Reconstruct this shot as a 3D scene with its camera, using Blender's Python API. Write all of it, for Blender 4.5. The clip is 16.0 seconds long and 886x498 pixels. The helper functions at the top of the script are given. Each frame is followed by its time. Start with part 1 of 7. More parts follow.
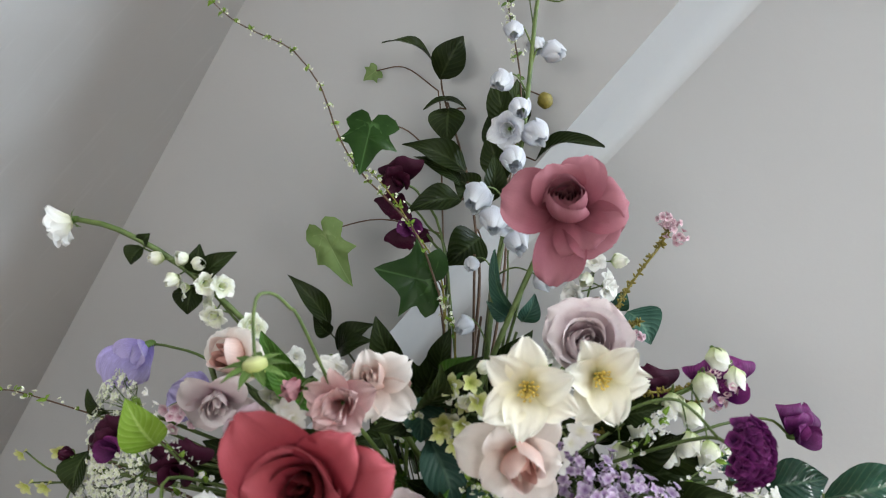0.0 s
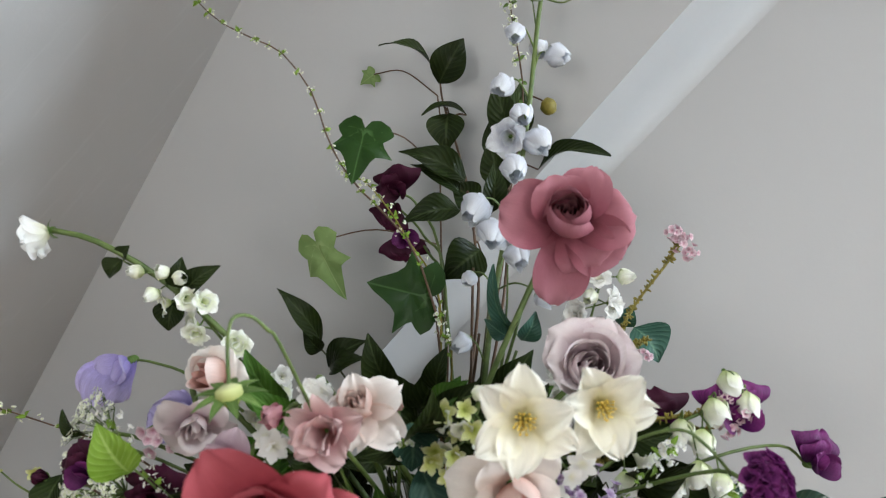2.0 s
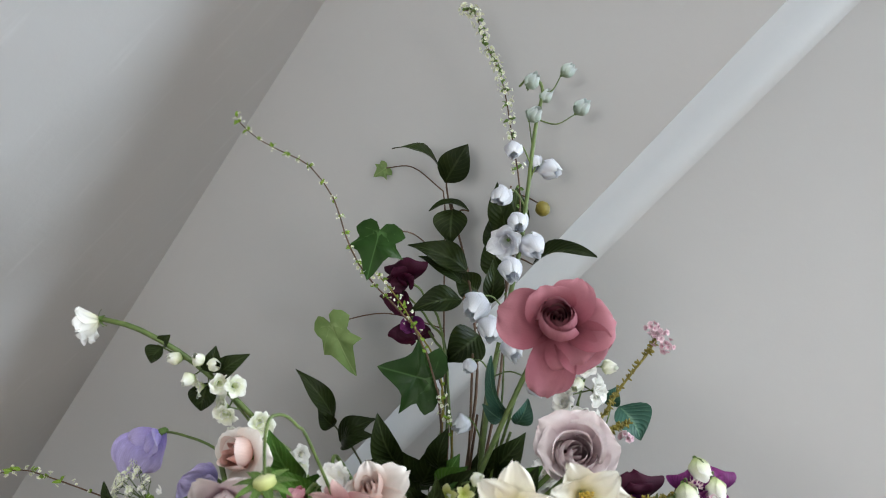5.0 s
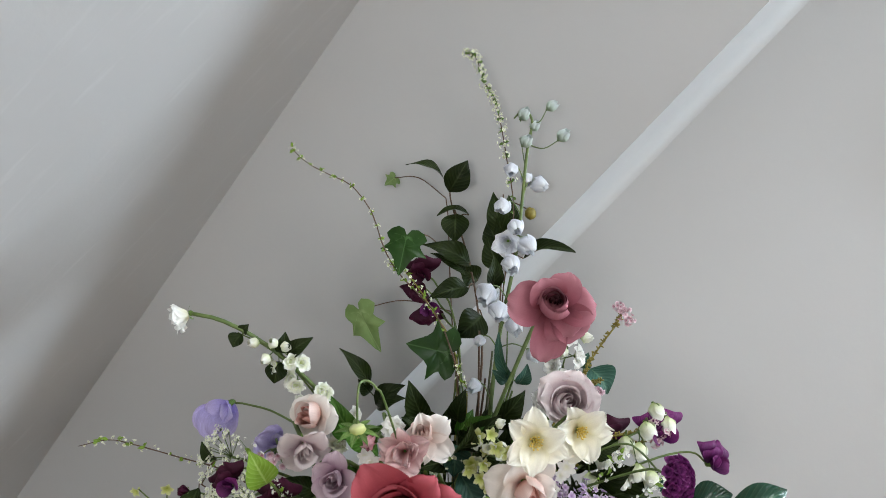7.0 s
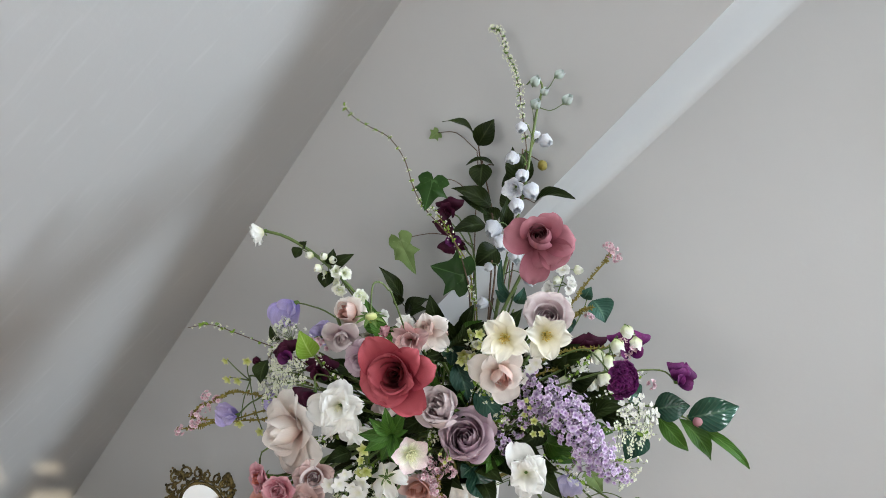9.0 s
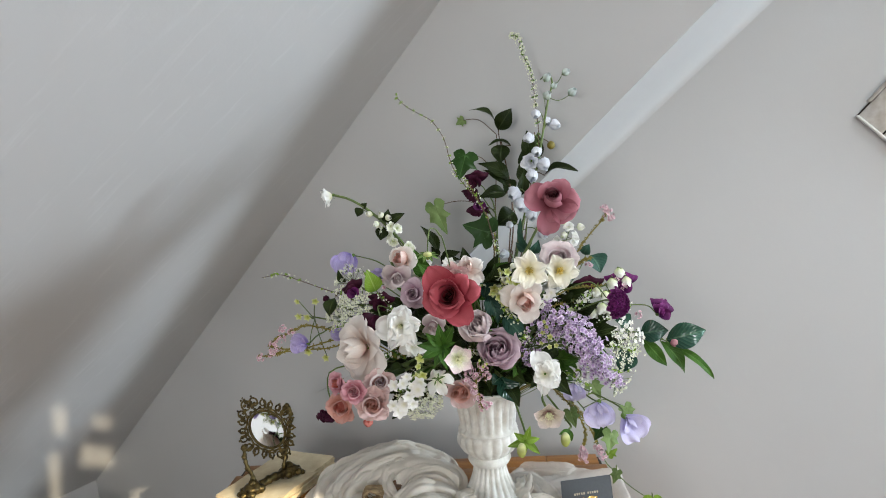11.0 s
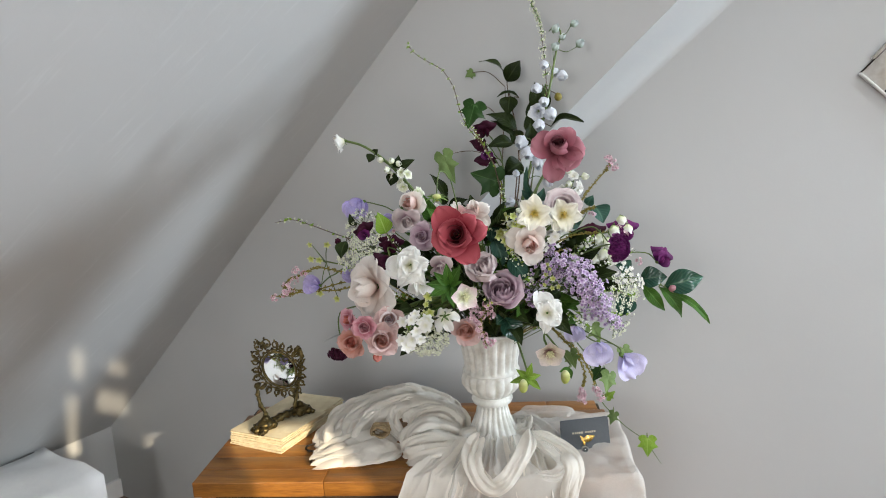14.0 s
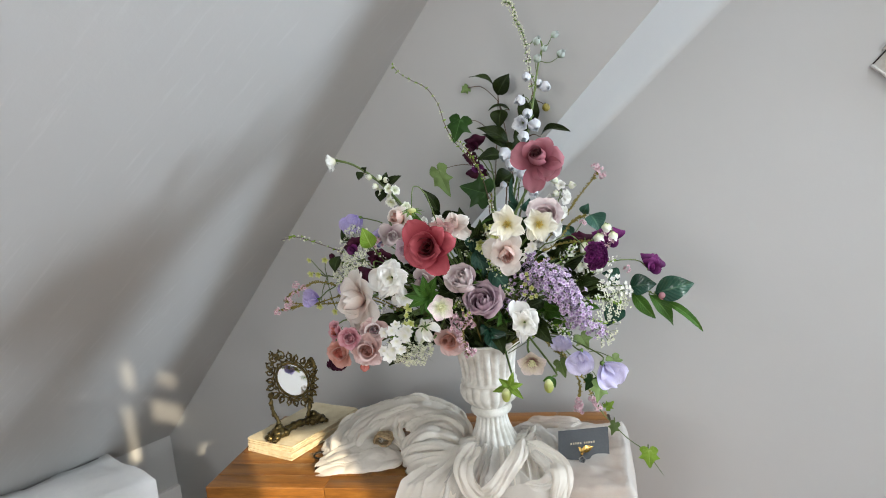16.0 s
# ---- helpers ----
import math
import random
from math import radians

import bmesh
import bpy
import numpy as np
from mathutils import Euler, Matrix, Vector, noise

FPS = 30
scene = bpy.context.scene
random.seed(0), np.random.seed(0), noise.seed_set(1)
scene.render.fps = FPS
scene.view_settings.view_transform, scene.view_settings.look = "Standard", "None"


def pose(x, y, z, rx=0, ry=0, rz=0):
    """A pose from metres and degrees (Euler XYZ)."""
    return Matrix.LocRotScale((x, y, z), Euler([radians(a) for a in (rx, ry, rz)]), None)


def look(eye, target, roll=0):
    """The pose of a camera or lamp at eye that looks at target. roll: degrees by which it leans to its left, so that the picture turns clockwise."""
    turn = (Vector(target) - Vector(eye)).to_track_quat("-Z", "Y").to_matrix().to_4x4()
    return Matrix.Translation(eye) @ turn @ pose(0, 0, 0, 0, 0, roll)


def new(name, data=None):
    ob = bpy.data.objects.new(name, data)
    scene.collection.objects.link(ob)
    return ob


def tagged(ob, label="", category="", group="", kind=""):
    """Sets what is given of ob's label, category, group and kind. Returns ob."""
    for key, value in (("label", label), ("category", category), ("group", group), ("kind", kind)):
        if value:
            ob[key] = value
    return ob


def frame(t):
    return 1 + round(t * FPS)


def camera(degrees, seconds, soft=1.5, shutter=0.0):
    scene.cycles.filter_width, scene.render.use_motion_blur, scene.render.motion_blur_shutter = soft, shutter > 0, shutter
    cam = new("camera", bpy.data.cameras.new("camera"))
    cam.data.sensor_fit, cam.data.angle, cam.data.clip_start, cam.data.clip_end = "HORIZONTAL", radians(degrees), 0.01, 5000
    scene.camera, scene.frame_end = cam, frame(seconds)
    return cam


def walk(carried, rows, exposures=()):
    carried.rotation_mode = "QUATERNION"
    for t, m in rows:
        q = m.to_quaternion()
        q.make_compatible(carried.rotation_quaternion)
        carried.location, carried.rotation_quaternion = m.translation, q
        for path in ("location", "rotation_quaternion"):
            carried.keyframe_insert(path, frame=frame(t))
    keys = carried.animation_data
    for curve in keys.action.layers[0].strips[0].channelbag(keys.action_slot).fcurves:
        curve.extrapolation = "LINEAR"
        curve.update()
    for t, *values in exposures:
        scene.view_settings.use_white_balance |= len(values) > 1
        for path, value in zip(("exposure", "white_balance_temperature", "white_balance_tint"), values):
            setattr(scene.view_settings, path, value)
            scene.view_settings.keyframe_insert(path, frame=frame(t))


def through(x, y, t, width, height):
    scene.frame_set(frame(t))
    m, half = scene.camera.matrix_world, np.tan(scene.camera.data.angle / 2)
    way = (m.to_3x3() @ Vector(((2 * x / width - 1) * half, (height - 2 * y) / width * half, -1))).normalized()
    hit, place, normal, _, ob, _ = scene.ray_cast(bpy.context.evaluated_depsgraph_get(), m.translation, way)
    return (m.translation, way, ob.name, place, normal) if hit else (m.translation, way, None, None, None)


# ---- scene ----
cam = camera(69.1, 16.0, 0.5)
cam.data.dof.use_dof, cam.data.dof.focus_distance, cam.data.dof.aperture_fstop = True, 0.75, 12.0

PATH = [
    (0, (0.07, 0.112, 1.064), (-0.026, 2.1, 0.864), -6.2),
    (0.5, (0.079, 0.129, 1.066), (-0.041, 2.116, 0.874), -5.9),
    (1, (0.082, 0.139, 1.065), (-0.059, 2.124, 0.87), -6.0),
    (1.5, (0.079, 0.141, 1.066), (-0.05, 2.128, 0.874), -6.0),
    (2, (0.078, 0.138, 1.069), (-0.042, 2.125, 0.878), -5.9),
    (2.5, (0.077, 0.137, 1.071), (-0.037, 2.125, 0.885), -5.4),
    (3, (0.078, 0.134, 1.075), (-0.034, 2.124, 0.913), -5.1),
    (3.5, (0.079, 0.13, 1.083), (-0.034, 2.123, 0.959), -4.8),
    (4, (0.08, 0.121, 1.09), (-0.026, 2.117, 1.014), -4.6),
    (4.2, (0.081, 0.115, 1.094), (-0.024, 2.111, 1.035), -4.6),
    (6.3, (0.054, 0.001, 1.149), (0.006, 1.997, 1.024), -4.4),
    (6.5, (0.042, -0.015, 1.151), (0.031, 1.98, 1.018), -4.8),
    (7, (0.014, -0.052, 1.153), (0.088, 1.94, 0.989), -5.5),
    (7.5, (0.016, -0.081, 1.152), (0.099, 1.904, 0.926), -5.0),
    (8, (0.05, -0.117, 1.144), (-0.021, 1.864, 0.875), -4.8),
    (8.5, (0.099, -0.166, 1.139), (-0.099, 1.805, 0.865), -4.2),
    (9, (0.12, -0.209, 1.137), (-0.147, 1.755, 0.87), -3.8),
    (9.5, (0.116, -0.264, 1.139), (-0.163, 1.701, 0.887), -4.5),
    (10, (0.093, -0.339, 1.13), (-0.144, 1.632, 0.887), -4.7),
    (12.3, (0.059, -0.456, 1.089), (-0.166, 1.507, 0.781), -2.3),
    (12.5, (0.062, -0.456, 1.089), (-0.17, 1.505, 0.775), -2.1),
    (13, (0.058, -0.463, 1.084), (-0.175, 1.497, 0.761), -2.4),
    (13.5, (0.051, -0.473, 1.071), (-0.174, 1.486, 0.735), -2.8),
    (14, (0.062, -0.474, 1.068), (-0.161, 1.483, 0.722), -2.8),
    (14.5, (0.092, -0.471, 1.065), (-0.167, 1.485, 0.736), -2.8),
    (15, (0.145, -0.466, 1.059), (-0.201, 1.474, 0.722), -2.7),
    (15.5, (0.19, -0.463, 1.059), (-0.235, 1.463, 0.73), -4.0),
    (16, (0.213, -0.475, 1.06), (-0.252, 1.449, 0.772), -5.4),
]
walk(cam, [(t, look(eye, target, roll)) for t, eye, target, roll in PATH])

# ---- light and air ----
world = bpy.data.worlds.new("sky")
scene.world = world
world.use_nodes = True
wn = world.node_tree.nodes
sky = wn.new("ShaderNodeTexSky")
sky.sky_type, sky.sun_disc = "NISHITA", False
SUN_WAY = Vector((-0.60, 0.68, -0.36)).normalized()
sky.sun_elevation = math.asin(-SUN_WAY.z)
sky.sun_rotation = math.atan2(-SUN_WAY.x, -SUN_WAY.y)
world.node_tree.links.new(sky.outputs[0], wn["Background"].inputs[0])
wn["Background"].inputs[1].default_value = 0.06

sun = new("sun", bpy.data.lights.new("sun", "SUN"))
sun.data.energy, sun.data.angle, sun.data.color = 5.0, radians(0.35), (1.0, 0.84, 0.60)
sun.matrix_world = look((2.2, -2.4, 2.2), Vector((2.2, -2.4, 2.2)) + SUN_WAY)


def area_lamp(name, eye, target, wide, high, watts, colour):
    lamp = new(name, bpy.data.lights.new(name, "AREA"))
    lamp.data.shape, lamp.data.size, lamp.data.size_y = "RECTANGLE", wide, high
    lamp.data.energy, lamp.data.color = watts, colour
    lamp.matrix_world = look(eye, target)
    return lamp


# East window, out of view, giving the cool side light.
area_lamp("unseen_light", (4.16, 0.10, 0.92), (0.2, 0.60, 1.0), 0.52, 0.96, 104.0, (0.76, 0.89, 1.0))
# Fill lamp added behind the camera to brighten the left wall.
area_lamp("unseen_light", (-0.90, -2.41, 1.20), (-0.25, 0.7, 0.95), 0.80, 0.76, 15.0, (0.985, 0.968, 0.945))
# Second added fill, lifting the slope's crease and the flowers.
area_lamp("unseen_light", (1.90, -2.41, 1.00), (-0.1, 0.6, 0.95), 0.72, 0.70, 19.0, (0.945, 0.968, 0.985))
area_lamp("skylight", (1.15, -0.05, 2.47), (0.10, 0.45, 0.8), 0.40, 0.40, 15.0, (0.92, 0.96, 1.0))
scene.view_settings.exposure = 0.55

# ---- materials ----


def material(name):
    m = bpy.data.materials.new(name)
    m.use_nodes = True
    n = m.node_tree.nodes
    return m, n, m.node_tree.links, n["Principled BSDF"]


def rgb(c):
    return (c[0], c[1], c[2], 1.0)


def coords(n, links, scale=(1, 1, 1), kind="Object"):
    tc, mp = n.new("ShaderNodeTexCoord"), n.new("ShaderNodeMapping")
    mp.inputs["Scale"].default_value = scale
    links.new(tc.outputs[kind], mp.inputs["Vector"])
    return mp.outputs["Vector"]


def noise_tex(n, links, vec, scale, detail=4.0, rough=0.55):
    t = n.new("ShaderNodeTexNoise")
    t.inputs["Scale"].default_value, t.inputs["Detail"].default_value = scale, detail
    t.inputs["Roughness"].default_value = rough
    links.new(vec, t.inputs["Vector"])
    return t.outputs["Fac"]


def ramp(n, links, fac, stops):
    r = n.new("ShaderNodeValToRGB")
    while len(r.color_ramp.elements) < len(stops):
        r.color_ramp.elements.new(0.5)
    for e, (p, c) in zip(r.color_ramp.elements, stops):
        e.position, e.color = p, rgb(c)
    links.new(fac, r.inputs["Fac"])
    return r.outputs["Color"]


def mix(n, links, fac, a, b, mode="MIX"):
    x = n.new("ShaderNodeMix")
    x.data_type, x.blend_type = "RGBA", mode
    for socket, value in ((x.inputs[0], fac), (x.inputs[6], a), (x.inputs[7], b)):
        if isinstance(value, (int, float)):
            socket.default_value = value
        elif isinstance(value, tuple):
            socket.default_value = rgb(value)
        else:
            links.new(value, socket)
    return x.outputs[2]


def bump(n, links, height, strength, distance, bsdf):
    b = n.new("ShaderNodeBump")
    b.inputs["Strength"].default_value, b.inputs["Distance"].default_value = strength, distance
    links.new(height, b.inputs["Height"])
    links.new(b.outputs["Normal"], bsdf.inputs["Normal"])


def plaster(name, colour, patch=0.06, brush=0.0):
    m, n, links, b = material(name)
    v = coords(n, links)
    broad, fine = noise_tex(n, links, v, 2.3, 5), noise_tex(n, links, v, 140, 3)
    mid = noise_tex(n, links, v, 14, 4)
    low = tuple(c * (1 - patch) for c in colour)
    links.new(mix(n, links, broad, low, colour), b.inputs["Base Color"])
    if brush:
        streak = noise_tex(n, links, coords(n, links, (2.0, 26.0, 3.0)), 3.0, 5, 0.65)
        worn = ramp(n, links, streak, [(0.56, (0, 0, 0)), (0.74, (brush, brush, brush))])
        links.new(mix(n, links, worn, mix(n, links, broad, low, colour), tuple(min(0.8, c * 1.25) for c in colour)), b.inputs["Base Color"])
    b.inputs["Roughness"].default_value = 0.62
    add = n.new("ShaderNodeMath")
    add.operation = "MULTIPLY_ADD"
    links.new(mid, add.inputs[0])
    add.inputs[1].default_value = 3.0
    links.new(fine, add.inputs[2])
    bump(n, links, add.outputs[0], 0.10, 0.0014, b)
    return m


def wood(name, dark, mid, light, along=(3, 22, 22), gloss=0.32):
    m, n, links, b = material(name)
    info = n.new("ShaderNodeObjectInfo")
    geo = n.new("ShaderNodeTexCoord")
    add = n.new("ShaderNodeVectorMath")
    add.operation = "MULTIPLY_ADD"
    links.new(info.outputs["Random"], add.inputs[0])
    add.inputs[1].default_value = (7.0, 3.0, 5.0)
    links.new(geo.outputs["Object"], add.inputs[2])
    mp = n.new("ShaderNodeMapping")
    mp.inputs["Scale"].default_value = along
    links.new(add.outputs[0], mp.inputs["Vector"])
    v = mp.outputs["Vector"]
    grain = noise_tex(n, links, v, 3.0, 8, 0.62)
    fine = noise_tex(n, links, v, 22.0, 4, 0.6)
    col = ramp(n, links, grain, [(0.28, dark), (0.5, mid), (0.72, light)])
    col = mix(n, links, 0.35, col, ramp(n, links, fine, [(0.3, dark), (0.7, light)]), "MIX")
    tone = n.new("ShaderNodeMapRange")
    tone.inputs[3].default_value, tone.inputs[4].default_value = 0.82, 1.18
    links.new(info.outputs["Random"], tone.inputs[0])
    hsv = n.new("ShaderNodeHueSaturation")
    links.new(tone.outputs[0], hsv.inputs["Value"])
    links.new(col, hsv.inputs["Color"])
    links.new(hsv.outputs["Color"], b.inputs["Base Color"])
    b.inputs["Roughness"].default_value = gloss
    bump(n, links, fine, 0.15, 0.0006, b)
    return m


def petal_paint(name, base, middle, tip, through=0.28, rough=0.55, vein=0.25, vary=0.06):
    """Colours from the petal's foot to its rim, fine veins along it, some light let through."""
    m, n, links, b = material(name)
    at = n.new("ShaderNodeAttribute")
    at.attribute_name = "grow"
    sep = n.new("ShaderNodeSeparateColor")
    links.new(at.outputs["Color"], sep.inputs[0])
    v = coords(n, links)
    soft = noise_tex(n, links, v, 60, 3)
    shift = n.new("ShaderNodeMath")
    shift.operation = "MULTIPLY_ADD"
    links.new(soft, shift.inputs[0])
    shift.inputs[1].default_value = 0.25
    links.new(sep.outputs[0], shift.inputs[2])
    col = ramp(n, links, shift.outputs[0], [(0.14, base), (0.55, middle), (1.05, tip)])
    comb = n.new("ShaderNodeCombineXYZ")
    scaled = n.new("ShaderNodeMath")
    scaled.operation = "MULTIPLY"
    scaled.inputs[1].default_value = 16.0
    links.new(sep.outputs[1], scaled.inputs[0])
    links.new(scaled.outputs[0], comb.inputs[0])
    links.new(sep.outputs[0], comb.inputs[1])
    links.new(sep.outputs[2], comb.inputs[2])
    veins = noise_tex(n, links, comb.outputs[0], 3.0, 3)
    hsv = n.new("ShaderNodeHueSaturation")
    val = n.new("ShaderNodeMapRange")
    val.inputs[1].default_value, val.inputs[2].default_value = 0.3, 0.7
    val.inputs[3].default_value, val.inputs[4].default_value = 1 - vein, 1 + vein * 0.5
    links.new(veins, val.inputs[0])
    info = n.new("ShaderNodeObjectInfo")
    own = n.new("ShaderNodeMapRange")
    own.inputs[3].default_value, own.inputs[4].default_value = 1 - vary * 1.5, 1 + vary * 0.6
    links.new(info.outputs["Random"], own.inputs[0])
    both = n.new("ShaderNodeMath")
    both.operation = "MULTIPLY"
    links.new(val.outputs[0], both.inputs[0])
    links.new(own.outputs[0], both.inputs[1])
    links.new(both.outputs[0], hsv.inputs["Value"])
    links.new(col, hsv.inputs["Color"])
    colour = hsv.outputs["Color"]
    links.new(colour, b.inputs["Base Color"])
    b.inputs["Roughness"].default_value = rough
    b.inputs["Specular IOR Level"].default_value = 0.18
    bump(n, links, veins, min(0.35, vein), 0.0006, b)
    tr = n.new("ShaderNodeBsdfTranslucent")
    links.new(colour, tr.inputs["Color"])
    ms = n.new("ShaderNodeMixShader")
    ms.inputs[0].default_value = through
    links.new(b.outputs[0], ms.inputs[1])
    links.new(tr.outputs[0], ms.inputs[2])
    links.new(ms.outputs[0], n["Material Output"].inputs["Surface"])
    return m


def leaf_paint(name, dark, light, rib, gloss=0.35, through=0.12, shine=0.16, veins=0.45):
    m, n, links, b = material(name)
    at = n.new("ShaderNodeAttribute")
    at.attribute_name = "grow"
    sep = n.new("ShaderNodeSeparateColor")
    links.new(at.outputs["Color"], sep.inputs[0])
    v = coords(n, links)
    blotch, fine = noise_tex(n, links, v, 45, 4), noise_tex(n, links, v, 420, 2)
    info = n.new("ShaderNodeObjectInfo")
    hsv = n.new("ShaderNodeHueSaturation")
    tone = n.new("ShaderNodeMapRange")
    tone.inputs[3].default_value, tone.inputs[4].default_value = 0.7, 1.35
    links.new(info.outputs["Random"], tone.inputs[0])
    links.new(tone.outputs[0], hsv.inputs["Value"])
    col = ramp(n, links, blotch, [(0.3, dark), (0.7, light)])
    wave = n.new("ShaderNodeTexWave")
    wave.inputs["Scale"].default_value, wave.inputs["Distortion"].default_value = 2.6, 1.2
    slant = n.new("ShaderNodeCombineXYZ")
    lean = n.new("ShaderNodeMath")
    lean.operation = "MULTIPLY_ADD"
    links.new(sep.outputs[1], lean.inputs[0])
    lean.inputs[1].default_value = -0.35
    links.new(sep.outputs[0], lean.inputs[2])
    links.new(lean.outputs[0], slant.inputs[0])
    links.new(slant.outputs[0], wave.inputs["Vector"])
    col = mix(n, links, ramp(n, links, wave.outputs["Fac"], [(0.86, (0, 0, 0)), (1.0, (veins, veins, veins))]), col, rib)
    col = mix(n, links, ramp(n, links, sep.outputs[1], [(0.03, (1, 1, 1)), (0.10, (0, 0, 0))]), col, rib)
    links.new(col, hsv.inputs["Color"])
    links.new(hsv.outputs["Color"], b.inputs["Base Color"])
    b.inputs["Roughness"].default_value, b.inputs["Specular IOR Level"].default_value = gloss, shine
    both = n.new("ShaderNodeMath")
    both.operation = "MULTIPLY_ADD"
    links.new(wave.outputs["Fac"], both.inputs[0])
    both.inputs[1].default_value = 3.5 * veins
    links.new(fine, both.inputs[2])
    bump(n, links, both.outputs[0], 0.30, 0.0006, b)
    tr = n.new("ShaderNodeBsdfTranslucent")
    links.new(mix(n, links, 0.5, hsv.outputs["Color"], (0.16, 0.26, 0.03)), tr.inputs["Color"])
    ms = n.new("ShaderNodeMixShader")
    ms.inputs[0].default_value = through
    links.new(b.outputs[0], ms.inputs[1])
    links.new(tr.outputs[0], ms.inputs[2])
    links.new(ms.outputs[0], n["Material Output"].inputs["Surface"])
    return m


def plain(name, dark, light, scale=60, rough=0.5, metal=0.0, relief=0.15, depth=0.0008):
    m, n, links, b = material(name)
    v = coords(n, links)
    t = noise_tex(n, links, v, scale, 5, 0.6)
    links.new(ramp(n, links, t, [(0.32, dark), (0.68, light)]), b.inputs["Base Color"])
    b.inputs["Roughness"].default_value, b.inputs["Metallic"].default_value = rough, metal
    bump(n, links, t, relief, depth, b)
    return m


def gauze(name, colour, see=0.25):
    """Thin crinkled silk: woven grain, light passing through it."""
    m, n, links, b = material(name)
    v = coords(n, links)
    weave, crease = noise_tex(n, links, v, 900, 2), noise_tex(n, links, v, 70, 4)
    links.new(mix(n, links, crease, tuple(c * 0.93 for c in colour), colour), b.inputs["Base Color"])
    b.inputs["Roughness"].default_value, b.inputs["Sheen Weight"].default_value = 0.7, 0.4
    bump(n, links, crease, 0.35, 0.0015, b)
    tr = n.new("ShaderNodeBsdfTranslucent")
    tr.inputs["Color"].default_value = rgb(colour)
    ms, ms2, clear = n.new("ShaderNodeMixShader"), n.new("ShaderNodeMixShader"), n.new("ShaderNodeBsdfTransparent")
    ms.inputs[0].default_value = 0.35
    links.new(b.outputs[0], ms.inputs[1])
    links.new(tr.outputs[0], ms.inputs[2])
    holes = n.new("ShaderNodeMapRange")
    holes.inputs[3].default_value, holes.inputs[4].default_value = see * 0.5, see * 1.5
    links.new(weave, holes.inputs[0])
    links.new(holes.outputs[0], ms2.inputs[0])
    links.new(ms.outputs[0], ms2.inputs[1])
    links.new(clear.outputs[0], ms2.inputs[2])
    links.new(ms2.outputs[0], n["Material Output"].inputs["Surface"])
    return m


# White plaster toned down: the walls' weaker, grazing light is put into the colour.
WALL = plaster("dimmed_white_plaster", (0.452, 0.457, 0.455), 0.08)
SLOPE = plaster("dimmed_white_plaster_slope", (0.478, 0.484, 0.482), 0.10, 0.30)
# Kept brighter so the unseen walls and ceiling bounce light back.
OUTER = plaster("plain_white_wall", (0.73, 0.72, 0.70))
FLOOR = wood("brown_floor_board", (0.07, 0.03, 0.012), (0.16, 0.075, 0.03), (0.24, 0.12, 0.05), (14, 2, 14), 0.4)
ACACIA = wood("acacia_wood", (0.085, 0.026, 0.004), (0.235, 0.088, 0.013), (0.37, 0.165, 0.030), (2.2, 26, 26), 0.34)
ACACIA_UP = wood("acacia_wood_upright", (0.085, 0.026, 0.004), (0.25, 0.095, 0.014), (0.40, 0.185, 0.035), (26, 26, 2.2), 0.34)
SEAM = plain("dark_gap", (0.012, 0.007, 0.004), (0.02, 0.012, 0.008), 40, 0.8)
URN = plain("chalky_white_stone", (0.50, 0.485, 0.43), (0.76, 0.755, 0.715), 38, 0.72, 0, 0.5, 0.002)
SILK = gauze("ivory_silk_gauze", (0.80, 0.755, 0.68), 0.06)
SHEER = gauze("sheer_white_gauze", (0.83, 0.80, 0.75), 0.36)
BRASS = plain("aged_brass", (0.018, 0.014, 0.007), (0.16, 0.115, 0.040), 130, 0.38, 0.85, 0.5, 0.0015)
PAPER = plain("old_paper", (0.55, 0.45, 0.28), (0.74, 0.66, 0.47), 24, 0.8, 0, 0.3, 0.0015)
PAGES = plain("page_edges", (0.50, 0.40, 0.24), (0.72, 0.62, 0.42), 60, 0.85, 0, 0.4, 0.001)
IRON = plain("dark_iron", (0.02, 0.018, 0.016), (0.07, 0.06, 0.05), 90, 0.42, 0.9)
SPOOL = plain("brown_raffia", (0.16, 0.10, 0.045), (0.36, 0.26, 0.14), 120, 0.7, 0, 0.5, 0.001)
CARD = plain("charcoal_card", (0.050, 0.055, 0.060), (0.062, 0.066, 0.072), 300, 0.75, 0, 0.1, 0.0003)
PRINT = plain("pale_gold_print", (0.36, 0.30, 0.20), (0.48, 0.41, 0.30), 300, 0.55)
GOLD = plain("gold", (0.70, 0.42, 0.10), (0.85, 0.56, 0.18), 200, 0.25, 1.0)
SHEET = plain("white_cotton_cover", (0.72, 0.73, 0.74), (0.80, 0.81, 0.81), 9, 0.8, 0, 0.5, 0.006)
PIPING = plain("grey_piping", (0.10, 0.10, 0.10), (0.22, 0.22, 0.21), 80, 0.8)
SOCKET = plain("beige_plastic", (0.42, 0.38, 0.28), (0.50, 0.46, 0.35), 50, 0.45)
HATCH = plain("chipped_white_paint", (0.42, 0.38, 0.32), (0.74, 0.73, 0.70), 26, 0.6, 0, 0.3, 0.001)
MIRROR, _n, _l, _b = material("mirror_glass")
_b.inputs["Metallic"].default_value, _b.inputs["Roughness"].default_value = 1.0, 0.03
_b.inputs["Base Color"].default_value = rgb((0.86, 0.87, 0.86))
GLASS, _n, _l, _b = material("clear_glass")
_b.inputs["Transmission Weight"].default_value, _b.inputs["Roughness"].default_value = 1.0, 0.03

